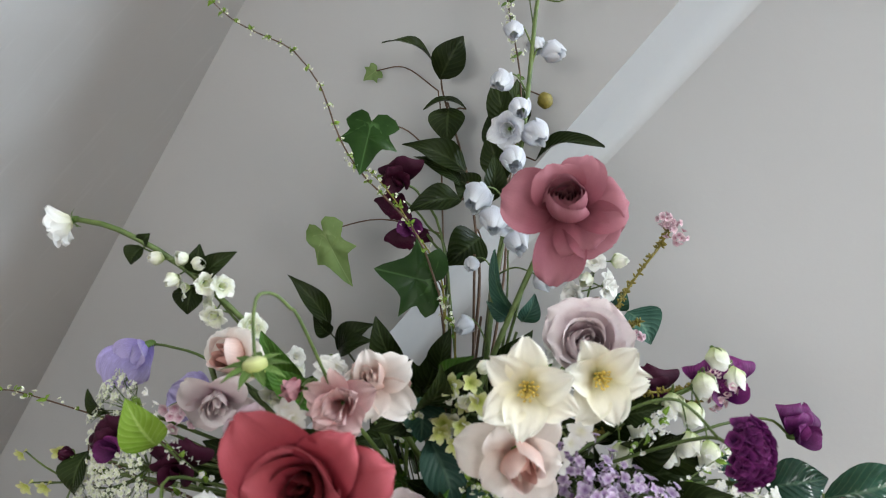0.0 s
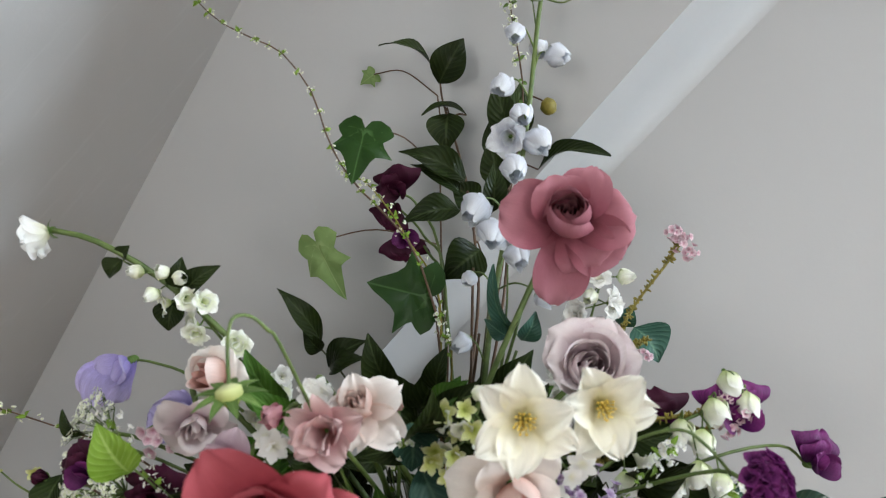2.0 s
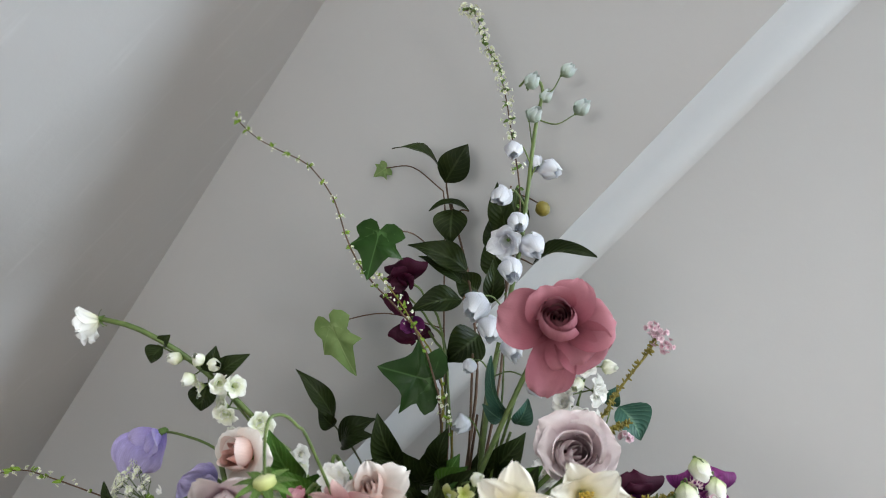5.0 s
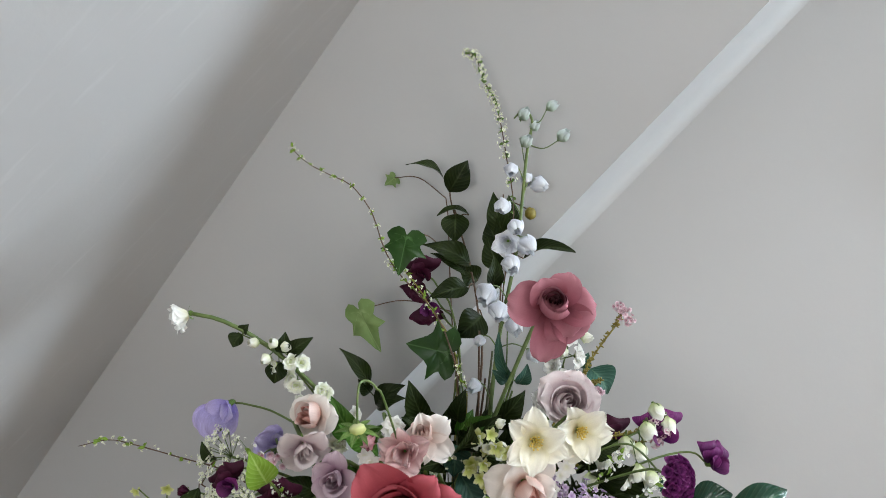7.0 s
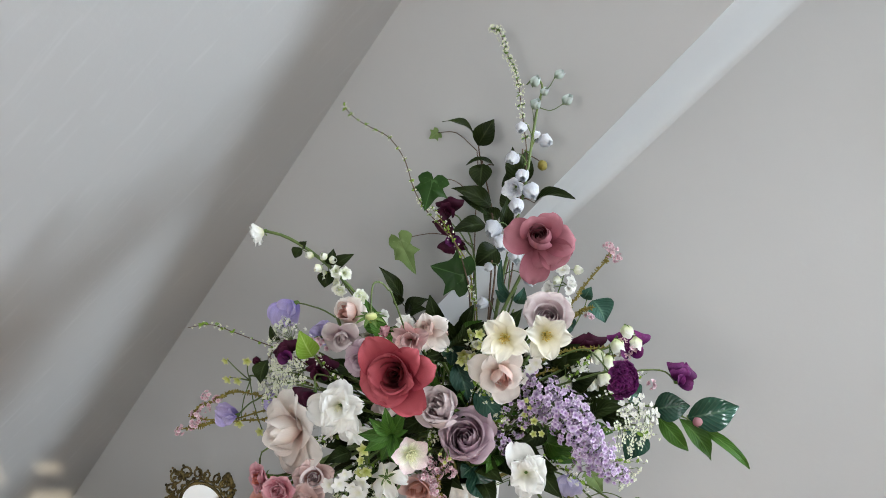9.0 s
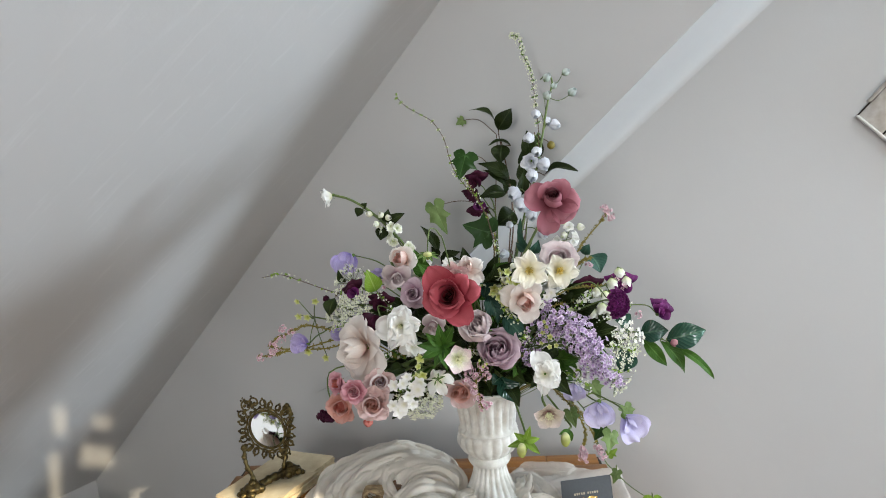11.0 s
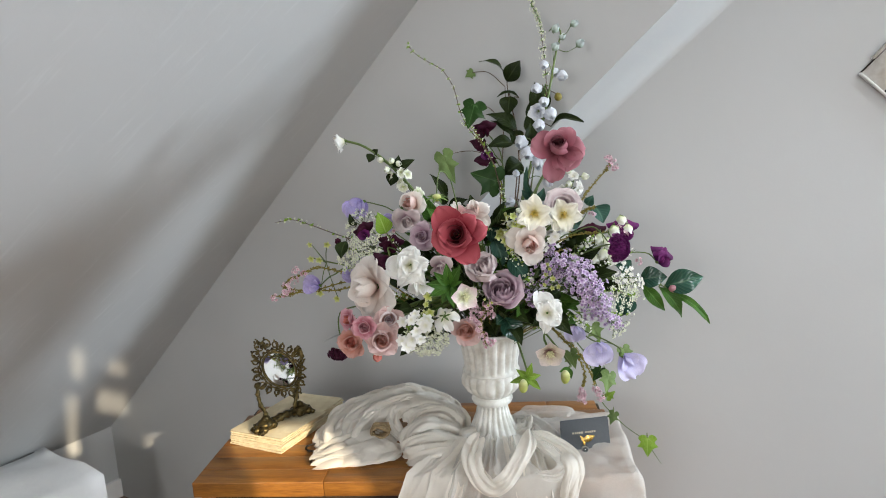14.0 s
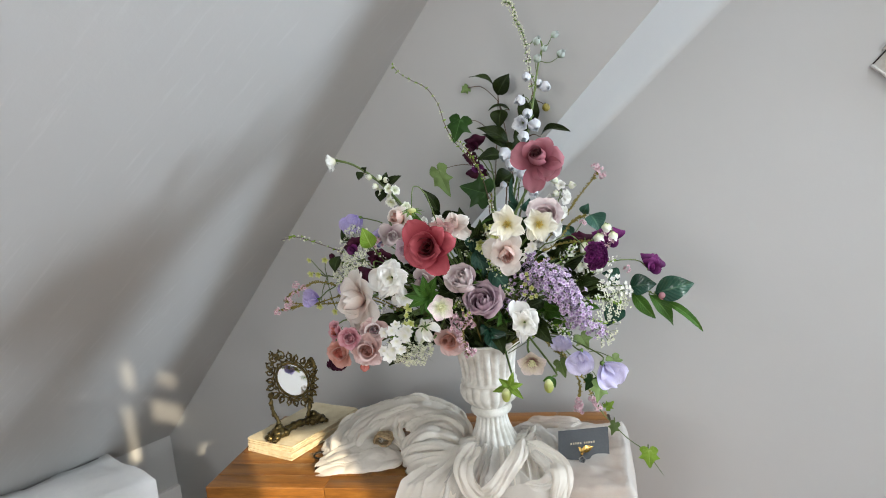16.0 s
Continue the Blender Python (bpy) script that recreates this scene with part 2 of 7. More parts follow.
STEM = plain("green_stem", (0.050, 0.090, 0.016), (0.12, 0.17, 0.042), 80, 0.5)
STEM_DARK = plain("dark_stem", (0.03, 0.04, 0.015), (0.07, 0.075, 0.03), 80, 0.5)
TWIG = plain("brown_twig", (0.05, 0.025, 0.012), (0.11, 0.06, 0.03), 120, 0.6)
OLIVE = plain("olive_twig", (0.12, 0.10, 0.01), (0.26, 0.21, 0.03), 160, 0.6)
SEPAL = leaf_paint("green_sepal", (0.07, 0.13, 0.03), (0.14, 0.23, 0.06), (0.2, 0.3, 0.1), 0.5, 0.2)
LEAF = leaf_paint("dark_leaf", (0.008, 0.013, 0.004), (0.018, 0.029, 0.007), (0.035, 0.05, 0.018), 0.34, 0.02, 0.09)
IVY = leaf_paint("ivy_leaf", (0.010, 0.034, 0.005), (0.020, 0.056, 0.009), (0.050, 0.11, 0.030), 0.36, 0.04, 0.14, 0.0)
PALE_IVY = leaf_paint("pale_ivy_leaf", (0.10, 0.16, 0.05), (0.17, 0.24, 0.09), (0.21, 0.28, 0.115), 0.5, 0.25, veins=0.0)
FRESH = leaf_paint("fresh_leaf", (0.13, 0.24, 0.02), (0.22, 0.36, 0.05), (0.32, 0.45, 0.12), 0.4, 0.35)
GLOSSY = leaf_paint("glossy_camellia_leaf", (0.008, 0.034, 0.022), (0.017, 0.062, 0.040), (0.045, 0.10, 0.06), 0.20, 0.02, 0.40)
BLUE_LEAF = leaf_paint("blue_green_leaf", (0.014, 0.045, 0.034), (0.026, 0.072, 0.052), (0.06, 0.12, 0.08), 0.42, 0.06)
STAR_LEAF = leaf_paint("hellebore_leaf", (0.022, 0.070, 0.008), (0.048, 0.125, 0.016), (0.09, 0.19, 0.04), 0.4, 0.10)

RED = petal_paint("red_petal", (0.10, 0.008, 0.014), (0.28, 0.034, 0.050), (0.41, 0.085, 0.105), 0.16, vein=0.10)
# Heart petals: deeper tint, with the cup's inner shade put into the colour.
RED_SHADED = petal_paint("shaded_red_petal", (0.014, 0.002, 0.003), (0.06, 0.007, 0.010), (0.17, 0.024, 0.030), 0.12, vein=0.08)
DUSTY_SHADED = petal_paint("shaded_dusty_petal", (0.030, 0.008, 0.012), (0.12, 0.035, 0.05), (0.30, 0.12, 0.14), 0.12, vein=0.08)
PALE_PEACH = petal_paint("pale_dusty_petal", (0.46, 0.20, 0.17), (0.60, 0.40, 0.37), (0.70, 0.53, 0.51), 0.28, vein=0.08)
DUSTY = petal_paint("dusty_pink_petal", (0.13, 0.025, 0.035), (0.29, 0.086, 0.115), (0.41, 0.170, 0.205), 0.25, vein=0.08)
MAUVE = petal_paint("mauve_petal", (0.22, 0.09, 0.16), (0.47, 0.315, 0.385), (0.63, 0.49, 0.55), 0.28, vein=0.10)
PALE_MAUVE = petal_paint("pale_mauve_petal", (0.48, 0.28, 0.34), (0.66, 0.53, 0.55), (0.77, 0.68, 0.68), 0.3, vein=0.06)
CREAM = petal_paint("blush_cream_petal", (0.78, 0.55, 0.46), (0.87, 0.77, 0.71), (0.91, 0.86, 0.82), 0.42, vein=0.08)
WHITE = petal_paint("white_petal", (0.82, 0.81, 0.62), (0.90, 0.89, 0.84), (0.92, 0.915, 0.89), 0.42, vein=0.08)
IVORY = petal_paint("ivory_petal", (0.76, 0.70, 0.36), (0.86, 0.82, 0.66), (0.89, 0.87, 0.78), 0.3, vein=0.08)
BLUSH = petal_paint("blush_petal", (0.56, 0.20, 0.13), (0.74, 0.48, 0.41), (0.82, 0.66, 0.61), 0.3, vein=0.12)
PEACH = petal_paint("dusty_peach_petal", (0.42, 0.13, 0.08), (0.58, 0.27, 0.21), (0.66, 0.38, 0.33), 0.28, vein=0.08)
ROSY = petal_paint("rosy_petal", (0.36, 0.07, 0.11), (0.54, 0.21, 0.26), (0.66, 0.37, 0.41), 0.28, vein=0.08)
ROSY_PALE = petal_paint("pale_rosy_petal", (0.50, 0.20, 0.18), (0.68, 0.38, 0.38), (0.78, 0.56, 0.55), 0.3, vein=0.12, vary=0.12)
CORAL = petal_paint("coral_petal", (0.40, 0.06, 0.045), (0.58, 0.15, 0.11), (0.62, 0.22, 0.18), 0.25, vein=0.08)
LAVENDER = petal_paint("lavender_petal", (0.30, 0.24, 0.58), (0.44, 0.38, 0.70), (0.58, 0.51, 0.78), 0.35, vein=0.2)
PALE_BLUE = petal_paint("white_lilac_petal", (0.44, 0.50, 0.36), (0.66, 0.68, 0.75), (0.80, 0.82, 0.85), 0.38, vein=0.14)
PLUM = petal_paint("dark_plum_petal", (0.016, 0.002, 0.008), (0.032, 0.003, 0.014), (0.058, 0.007, 0.026), 0.2)
PURPLE = petal_paint("purple_petal", (0.045, 0.005, 0.060), (0.085, 0.008, 0.078), (0.19, 0.028, 0.155), 0.25, vein=0.5, vary=0.25)
PALE_LAVENDER = petal_paint("pale_lavender_petal", (0.46, 0.42, 0.64), (0.60, 0.56, 0.80), (0.72, 0.68, 0.87), 0.38, vein=0.14)
LILAC = petal_paint("lilac_petal", (0.30, 0.16, 0.38), (0.55, 0.40, 0.63), (0.80, 0.70, 0.84), 0.3, vary=0.30)
HELLE = petal_paint("hellebore_petal", (0.24, 0.04, 0.07), (0.74, 0.66, 0.52), (0.80, 0.70, 0.66), 0.3)
HELLE_PALE = petal_paint("pale_hellebore_petal", (0.60, 0.66, 0.30), (0.80, 0.76, 0.66), (0.76, 0.60, 0.62), 0.3)
LIME = petal_paint("lime_petal", (0.35, 0.42, 0.06), (0.56, 0.60, 0.18), (0.70, 0.72, 0.40), 0.3)
GREENWHITE = petal_paint("greenish_white_petal", (0.50, 0.60, 0.22), (0.78, 0.81, 0.60), (0.86, 0.87, 0.80), 0.3, vein=0.12)
BUD_GREEN = petal_paint("green_bud_petal", (0.26, 0.36, 0.18), (0.42, 0.51, 0.42), (0.58, 0.65, 0.64), 0.3, vein=0.12)
THYME = petal_paint("pale_pink_floret", (0.50, 0.20, 0.28), (0.66, 0.42, 0.48), (0.78, 0.62, 0.66), 0.25)
STAMEN = plain("yellow_stamen", (0.50, 0.33, 0.03), (0.74, 0.55, 0.10), 300, 0.6)
STAMEN_PALE = plain("pale_stamen", (0.62, 0.62, 0.32), (0.78, 0.76, 0.5), 300, 0.6)

# ---- mesh helpers ----
LOC = {}
rng = random.Random(11)
V3 = lambda p: np.array(p, float)


def unit(v):
    v = V3(v)
    return v / (np.linalg.norm(v) + 1e-12)


def axes(facing, spin=0.0):
    """Columns x, y, z with z along facing; spin turns x and y about it, in degrees."""
    z = unit(facing)
    up = V3((0, 0, 1)) if abs(z[2]) < 0.93 else V3((0, 1, 0))
    x = unit(np.cross(up, z))
    y = np.cross(z, x)
    c, s = math.cos(radians(spin)), math.sin(radians(spin))
    return np.stack([x * c + y * s, y * c - x * s, z], 1)


def smooth_line(points, n=16):
    """A smooth line through the points."""
    p = np.array(points, float)
    if len(p) == 2:
        t = np.linspace(0, 1, n)[:, None]
        return p[0] * (1 - t) + p[1] * t
    q = np.vstack([2 * p[0] - p[1], p, 2 * p[-1] - p[-2]])
    out, each = [], max(2, n // (len(p) - 1))
    for i in range(1, len(q) - 2):
        for t in np.linspace(0, 1, each, endpoint=False):
            a, b, c, d = q[i - 1], q[i], q[i + 1], q[i + 2]
            out.append(0.5 * (2 * b + (c - a) * t + (2 * a - 5 * b + 4 * c - d) * t * t + (3 * b - a - 3 * c + d) * t ** 3))
    out.append(p[-1])
    return np.array(out)


class Shape:
    """Collects vertices, faces and the colour attribute 'grow'."""

    def __init__(self):
        self.v, self.f, self.a = [], [], []

    def points(self, pts, grow=None):
        start = sum(len(x) for x in self.v)
        pts = np.asarray(pts, float).reshape(-1, 3)
        self.v.append(pts)
        self.a.append(np.zeros((len(pts), 3)) + 0.5 if grow is None else np.asarray(grow, float).reshape(-1, 3))
        return start

    def grid(self, pts, grow=None, loop=False):
        """pts: rows x columns x 3; loop joins the last column to the first."""
        rows, cols = pts.shape[:2]
        s = self.points(pts, grow)
        for i in range(rows - 1):
            for j in range(cols if loop else cols - 1):
                k = (j + 1) % cols
                self.f.append((s + i * cols + j, s + i * cols + k, s + (i + 1) * cols + k, s + (i + 1) * cols + j))
        return self

    def tube(self, line, r0, r1=None, sides=6, caps=True, knots=0.0):
        line = np.asarray(line, float)
        r1 = r0 if r1 is None else r1
        t = np.gradient(line, axis=0)
        t /= np.linalg.norm(t, axis=1)[:, None] + 1e-12
        ref = V3((0.31, 0.17, 0.93)) if abs(t[0] @ V3((0.31, 0.17, 0.93))) < 0.9 else V3((1, 0, 0))
        a = np.linspace(0, 2 * math.pi, sides, endpoint=False)
        rings = []
        for i, (p, d) in enumerate(zip(line, t)):
            x = unit(np.cross(ref, d))
            y = np.cross(d, x)
            k = i / max(1, len(line) - 1)
            r = r0 + (r1 - r0) * k
            r *= 1 + knots * math.sin(i * 2.4)
            rings.append(p + r * (np.cos(a)[:, None] * x + np.sin(a)[:, None] * y))
        s = sum(len(x) for x in self.v)
        self.grid(np.array(rings), None, True)
        if caps:
            n = len(line)
            self.f.append(tuple(s + j for j in reversed(range(sides))))
            self.f.append(tuple(s + (n - 1) * sides + j for j in range(sides)))
        return self

    def ball(self, centre, r, squash=(1, 1, 1), frame_=None, rings=6, sides=8, lumps=0.0, seed=0):
        m = np.eye(3) if frame_ is None else frame_
        rnd = random.Random(seed)
        pts, gr = [], []
        for i in range(rings + 1):
            th = math.pi * i / rings
            for j in range(sides):
                ph = 2 * math.pi * j / sides
                k = 1 + lumps * rnd.uniform(-1, 1)
                d = V3((math.sin(th) * math.cos(ph) * squash[0], math.sin(th) * math.sin(ph) * squash[1], -math.cos(th) * squash[2]))
                pts.append(V3(centre) + m @ (d * r * k))
                gr.append((i / rings, 0.5, 0.3))
        self.grid(np.array(pts).reshape(rings + 1, sides, 3), np.array(gr), True)
        return self

    def slab(self, poly, thick):
        """A flat polygon (world points in order) given thickness along the vector thick."""
        s = self.points(poly)
        n = len(poly)
        self.points(np.array(poly, float) + V3(thick))
        self.f.append(tuple(s + j for j in range(n)))
        self.f.append(tuple(s + n + j for j in reversed(range(n))))
        for j in range(n):
            k = (j + 1) % n
            self.f.append((s + k, s + j, s + n + j, s + n + k))
        return self

    def box(self, lo, hi, m=None, bevel=0.0):
        """A box between two corners, edges bevelled, then moved by the matrix m."""
        bm = bmesh.new()
        bmesh.ops.create_cube(bm, size=1.0)
        lo, hi = V3(lo), V3(hi)
        for v in bm.verts:
            v.co = Vector((lo + hi) / 2 + np.array(v.co) * (hi - lo))
        if bevel:
            bmesh.ops.bevel(bm, geom=bm.edges[:], offset=bevel, segments=2, affect="EDGES", profile=0.6)
        if m is not None:
            bm.transform(m)
        bm.verts.ensure_lookup_table()
        s = self.points([v.co[:] for v in bm.verts])
        bm.verts.index_update()
        self.f += [tuple(s + v.index for v in f.verts) for f in bm.faces]
        bm.free()
        return self

    def mesh(self, name, base=(0, 0, 0), smooth=True):
        v = np.vstack(self.v) - V3(base)
        me = bpy.data.meshes.new(name)
        me.from_pydata(v.tolist(), [], self.f)
        att = me.attributes.new("grow", "FLOAT_COLOR", "POINT")
        att.data.foreach_set("color", np.hstack([np.vstack(self.a), np.ones((len(v), 1))]).astype(np.float32).ravel())
        if smooth:
            me.polygons.foreach_set("use_smooth", [True] * len(me.polygons))
        me.update()
        return me


def thing(name, base, label, category, group="", kind=""):
    """An empty at a thing's base that its parts hang under."""
    ob = new(name)
    ob.location, ob.empty_display_size = base, 0.02
    LOC[ob] = V3(base)
    return tagged(ob, label, category, group, kind)


def part(name, shape, mat, parent, label="", smooth=True):
    """One mesh object under a thing or a part; the shape is in world metres."""
    me = shape.mesh(name, LOC[parent], smooth)
    me.materials.append(mat)
    ob = new(name, me)
    ob.parent = parent
    LOC[ob] = LOC[parent]
    return tagged(ob, label)


def solid(name, shape, mat, label, category, kind="", smooth=False, group=""):
    """A thing or a piece of the setting that is one mesh."""
    me = shape.mesh(name, (0, 0, 0), smooth)
    me.materials.append(mat)
    ob = new(name, me)
    LOC[ob] = V3((0, 0, 0))
    return tagged(ob, label, category, group, kind)


def placed(name, me, parent, where, m3, size=1.0, label=""):
    """A part that shares the mesh me with others, at its own place."""
    ob = new(name, me)
    ob.parent = parent
    ob.matrix_basis = Matrix.LocRotScale(Vector(V3(where) - LOC[parent]), Matrix(np.asarray(m3).tolist()).to_quaternion(), (size, size, size))
    return tagged(ob, label)


# ---- the attic corner ----
TOP = 0.525          # the cabinet's top
FLOOR_Z = -0.04
CL, SL = math.cos(radians(25)), math.sin(radians(25))
CR, SR = math.cos(radians(6)), math.sin(radians(6))


def on_left(u, z):
    return V3((u * CL, 0.758 - u * SL, z))


def on_right(u, z):
    return V3((u * CR, 0.860 - u * SR, z))


BACK_L, BACK_R = V3((SL, CL, 0)), V3((SR, CR, 0))
ALONG = V3((-SL, -CL, 0))                        # the roof slope runs this way, out from the left wall
slope_z = lambda u: 0.9546 + (u + 0.5332) * 0.897
e1_z = lambda u: 1.158 + (u - 0.2444) * 0.8825
e2_z = lambda u: 1.183 + (u - 0.3487) * 0.8830
U0, U0R = -0.312, -0.2846                        # the upright corner where both walls meet
KNEE_Z = 0.20
UK = -0.5332 + (KNEE_Z - 0.9546) / 0.897
CEIL = 2.45
u_top = -0.5332 + (CEIL - 0.9546) / 0.897

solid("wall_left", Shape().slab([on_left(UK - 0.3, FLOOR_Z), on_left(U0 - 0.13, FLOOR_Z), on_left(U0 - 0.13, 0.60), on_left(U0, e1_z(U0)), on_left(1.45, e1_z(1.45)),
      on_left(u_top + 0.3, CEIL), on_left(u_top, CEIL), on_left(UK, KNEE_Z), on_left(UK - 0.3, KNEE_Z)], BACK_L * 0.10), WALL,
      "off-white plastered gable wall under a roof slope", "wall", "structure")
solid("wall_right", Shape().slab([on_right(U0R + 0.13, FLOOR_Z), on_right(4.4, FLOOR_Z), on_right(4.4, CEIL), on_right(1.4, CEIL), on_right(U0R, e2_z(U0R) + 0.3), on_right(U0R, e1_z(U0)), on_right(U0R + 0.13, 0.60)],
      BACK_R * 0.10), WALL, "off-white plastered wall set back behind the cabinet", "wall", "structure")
fold = []
for k in np.linspace(0, 1, 13):
    ul, ur = U0 + (1.45 - U0) * k, U0R + (1.40 - U0R) * k
    a, b = on_left(ul, e1_z(ul)), on_right(ur, e2_z(ur))
    w = unit(V3((0.66 * CR, -0.66 * SR, -0.75)))
    pull = max(0.0, (b - a) @ w)
    bend_ = b - w * 0.50 * pull
    row = []
    for s in np.linspace(0, 1, 13):
        row.append(a * (1 - s) ** 2 + 2 * bend_ * s * (1 - s) + (b + w * 0.12 * pull - BACK_R * 0.0004) * s * s)
    fold.append(row)
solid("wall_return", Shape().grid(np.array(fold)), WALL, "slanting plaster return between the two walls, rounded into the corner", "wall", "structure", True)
corner = []
for z, r in ((FLOOR_Z, 0.13), (0.30, 0.13), (0.60, 0.13), (0.63, 0.068), (e1_z(U0), 0.0)):
    a, c, b = on_left(U0 - r, z), on_left(U0, z), on_right(U0R + r, z)
    corner.append([a * (1 - s) ** 2 + 2 * c * s * (1 - s) + b * s * s for s in np.linspace(0, 1, 15)])
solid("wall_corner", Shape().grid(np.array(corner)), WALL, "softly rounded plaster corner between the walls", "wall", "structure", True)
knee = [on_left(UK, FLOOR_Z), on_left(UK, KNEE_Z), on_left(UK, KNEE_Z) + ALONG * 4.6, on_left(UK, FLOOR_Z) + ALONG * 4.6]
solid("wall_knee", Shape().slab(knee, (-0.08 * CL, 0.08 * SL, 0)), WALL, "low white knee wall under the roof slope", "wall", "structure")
roof = [on_left(UK, KNEE_Z), on_left(u_top, CEIL), on_left(u_top, CEIL) + ALONG * 4.6, on_left(UK, KNEE_Z) + ALONG * 4.6]
solid("ceiling_slope", Shape().slab(roof, (-0.07 * CL, 0.07 * SL, 0.08)), SLOPE, "sloping white plaster ceiling with brush marks", "ceiling", "structure")
solid("ceiling", Shape().box((-3.2, -2.6, CEIL), (0.93, 1.2, CEIL + 0.1)).box((1.37, -2.6, CEIL), (4.5, 1.2, CEIL + 0.1)).box((0.93, -2.6, CEIL), (1.37, -0.27, CEIL + 0.1)).box((0.93, 0.17, CEIL), (1.37, 1.2, CEIL + 0.1)), OUTER, "flat white ceiling with a square skylight opening", "ceiling", "structure")


def wall_with_openings(name, origin, right, wide, high, holes, thick, label):
    """A wall from origin along right with rectangular openings (from, to, sill, head) through it."""
    o, r, z = V3(origin), V3(right), V3((0, 0, 1))
    sh = Shape()
    xs = sorted({0.0, wide, *[h[0] for h in holes], *[h[1] for h in holes]})
    for a, b in zip(xs[:-1], xs[1:]):
        mid_ = (a + b) / 2
        cuts, low = sorted((h[2], h[3]) for h in holes if h[0] < mid_ < h[1]), 0.0
        for c, d in (*cuts, (high, high)):
            if c > low:
                sh.slab([o + r * a + z * low, o + r * b + z * low, o + r * b + z * c, o + r * a + z * c], thick)
            low = d
    return solid(name, sh, OUTER, label, "wall", "structure")


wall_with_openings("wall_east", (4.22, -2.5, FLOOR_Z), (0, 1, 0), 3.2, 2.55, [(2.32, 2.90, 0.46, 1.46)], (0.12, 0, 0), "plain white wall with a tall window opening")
# Unseen wall; small holes are cut only to shape the sun patches.
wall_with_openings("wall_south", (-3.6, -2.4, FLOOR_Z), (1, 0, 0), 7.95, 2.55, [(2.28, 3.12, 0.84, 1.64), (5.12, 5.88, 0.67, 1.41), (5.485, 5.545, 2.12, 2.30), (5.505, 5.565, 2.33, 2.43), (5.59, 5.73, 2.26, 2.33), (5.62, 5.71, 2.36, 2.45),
                   (5.75, 5.97, 1.95, 2.20)], (0, -0.03, 0), "unseen white wall with openings added to shape lamp and sun light")

# floor boards
solid("floor", Shape().box((-3.6, -2.5, FLOOR_Z - 0.08), (4.4, 1.9, FLOOR_Z - 0.012)), SEAM, "dark sub-floor under brown boards", "floor", "structure")
floor_boards = bpy.data.objects["floor"]
board_me = Shape().box((-0.058, -0.60, -0.012), (0.058, 0.60, 0.0), None, 0.002).mesh("board")
board_me.materials.append(FLOOR)
for i in range(-26, 33):
    for j in range(-2, 2):
        placed("board", board_me, floor_boards, (i * 0.12, j * 1.205 + (0.4 if i % 2 else 0.0), FLOOR_Z), np.eye(3))

# skirting and socket along the knee wall and the gable
sk = Shape()
sk.slab([on_left(UK, FLOOR_Z) + ALONG * 0.0, on_left(UK, FLOOR_Z) + ALONG * 3.0, on_left(UK, FLOOR_Z + 0.06) + ALONG * 3.0, on_left(UK, FLOOR_Z + 0.06)], V3((CL, -SL, 0)) * 0.012)
solid("baseboard", sk, OUTER, "narrow white painted baseboard along the knee wall", "trim", "structure")
c = on_left(UK, 0.10) + ALONG * 0.20
m = Matrix.Translation(c) @ Matrix(np.stack([ALONG, V3((0, 0, 1)), V3((CL, -SL, 0))], 1).tolist()).to_4x4()
sock = thing("wall_socket", tuple(c), "beige plastic wall socket low on the knee wall", "socket")
part("cover_plate", Shape().box((-0.035, -0.045, 0.0), (0.035, 0.045, 0.012), m, 0.003), SOCKET, sock)
for s in (-1, 1):
    part("slot", Shape().box((s * 0.008 - 0.0015, -0.008, 0.012), (s * 0.008 + 0.0015, 0.008, 0.0135), m), SEAM, sock)

# hatch with chipped boards in the right wall
h = V3((0.682, 0.787, 1.142))
hx = unit(V3((0.060 * CR, -0.060 * SR, 0.064)))          # edge going up to the right
hn = -BACK_R
hy = np.cross(hn, hx)                                   # other edge, down to the right
if hy[0] < 0:
    hy = -hy
hatch = thing("wall_hatch", tuple(h), "small tilted wall hatch of chipped white boards in a thin frame", "hatch")
W = lambda a, b, d: h + hx * a + hy * b + hn * d
for k, (a, b) in enumerate(((0.0, 0.052), (0.0545, 0.21))):
    part("board", Shape().slab([W(0.0025, a + 0.002, 0.003), W(0.42, a + 0.002, 0.003), W(0.42, b, 0.003), W(0.0025, b, 0.003)], hn * 0.004), HATCH, hatch)
part("frame", Shape().slab([W(0.030, -0.005, 0.001), W(0.44, -0.008, 0.001), W(0.44, -0.001, 0.001), W(0.030, -0.001, 0.001)], hn * 0.012), HATCH, hatch)
part("frame", Shape().slab([W(-0.002, 0.0, 0.001), W(0.0015, 0.0, 0.001), W(0.0015, 0.24, 0.001), W(-0.002, 0.24, 0.001)], hn * 0.010), OUTER, hatch)
part("gap", Shape().slab([W(0.003, 0.0, 0.001), W(0.43, 0.0, 0.001), W(0.43, 0.21, 0.001), W(0.003, 0.21, 0.001)], hn * 0.001), SEAM, hatch, "dark gap between the boards")

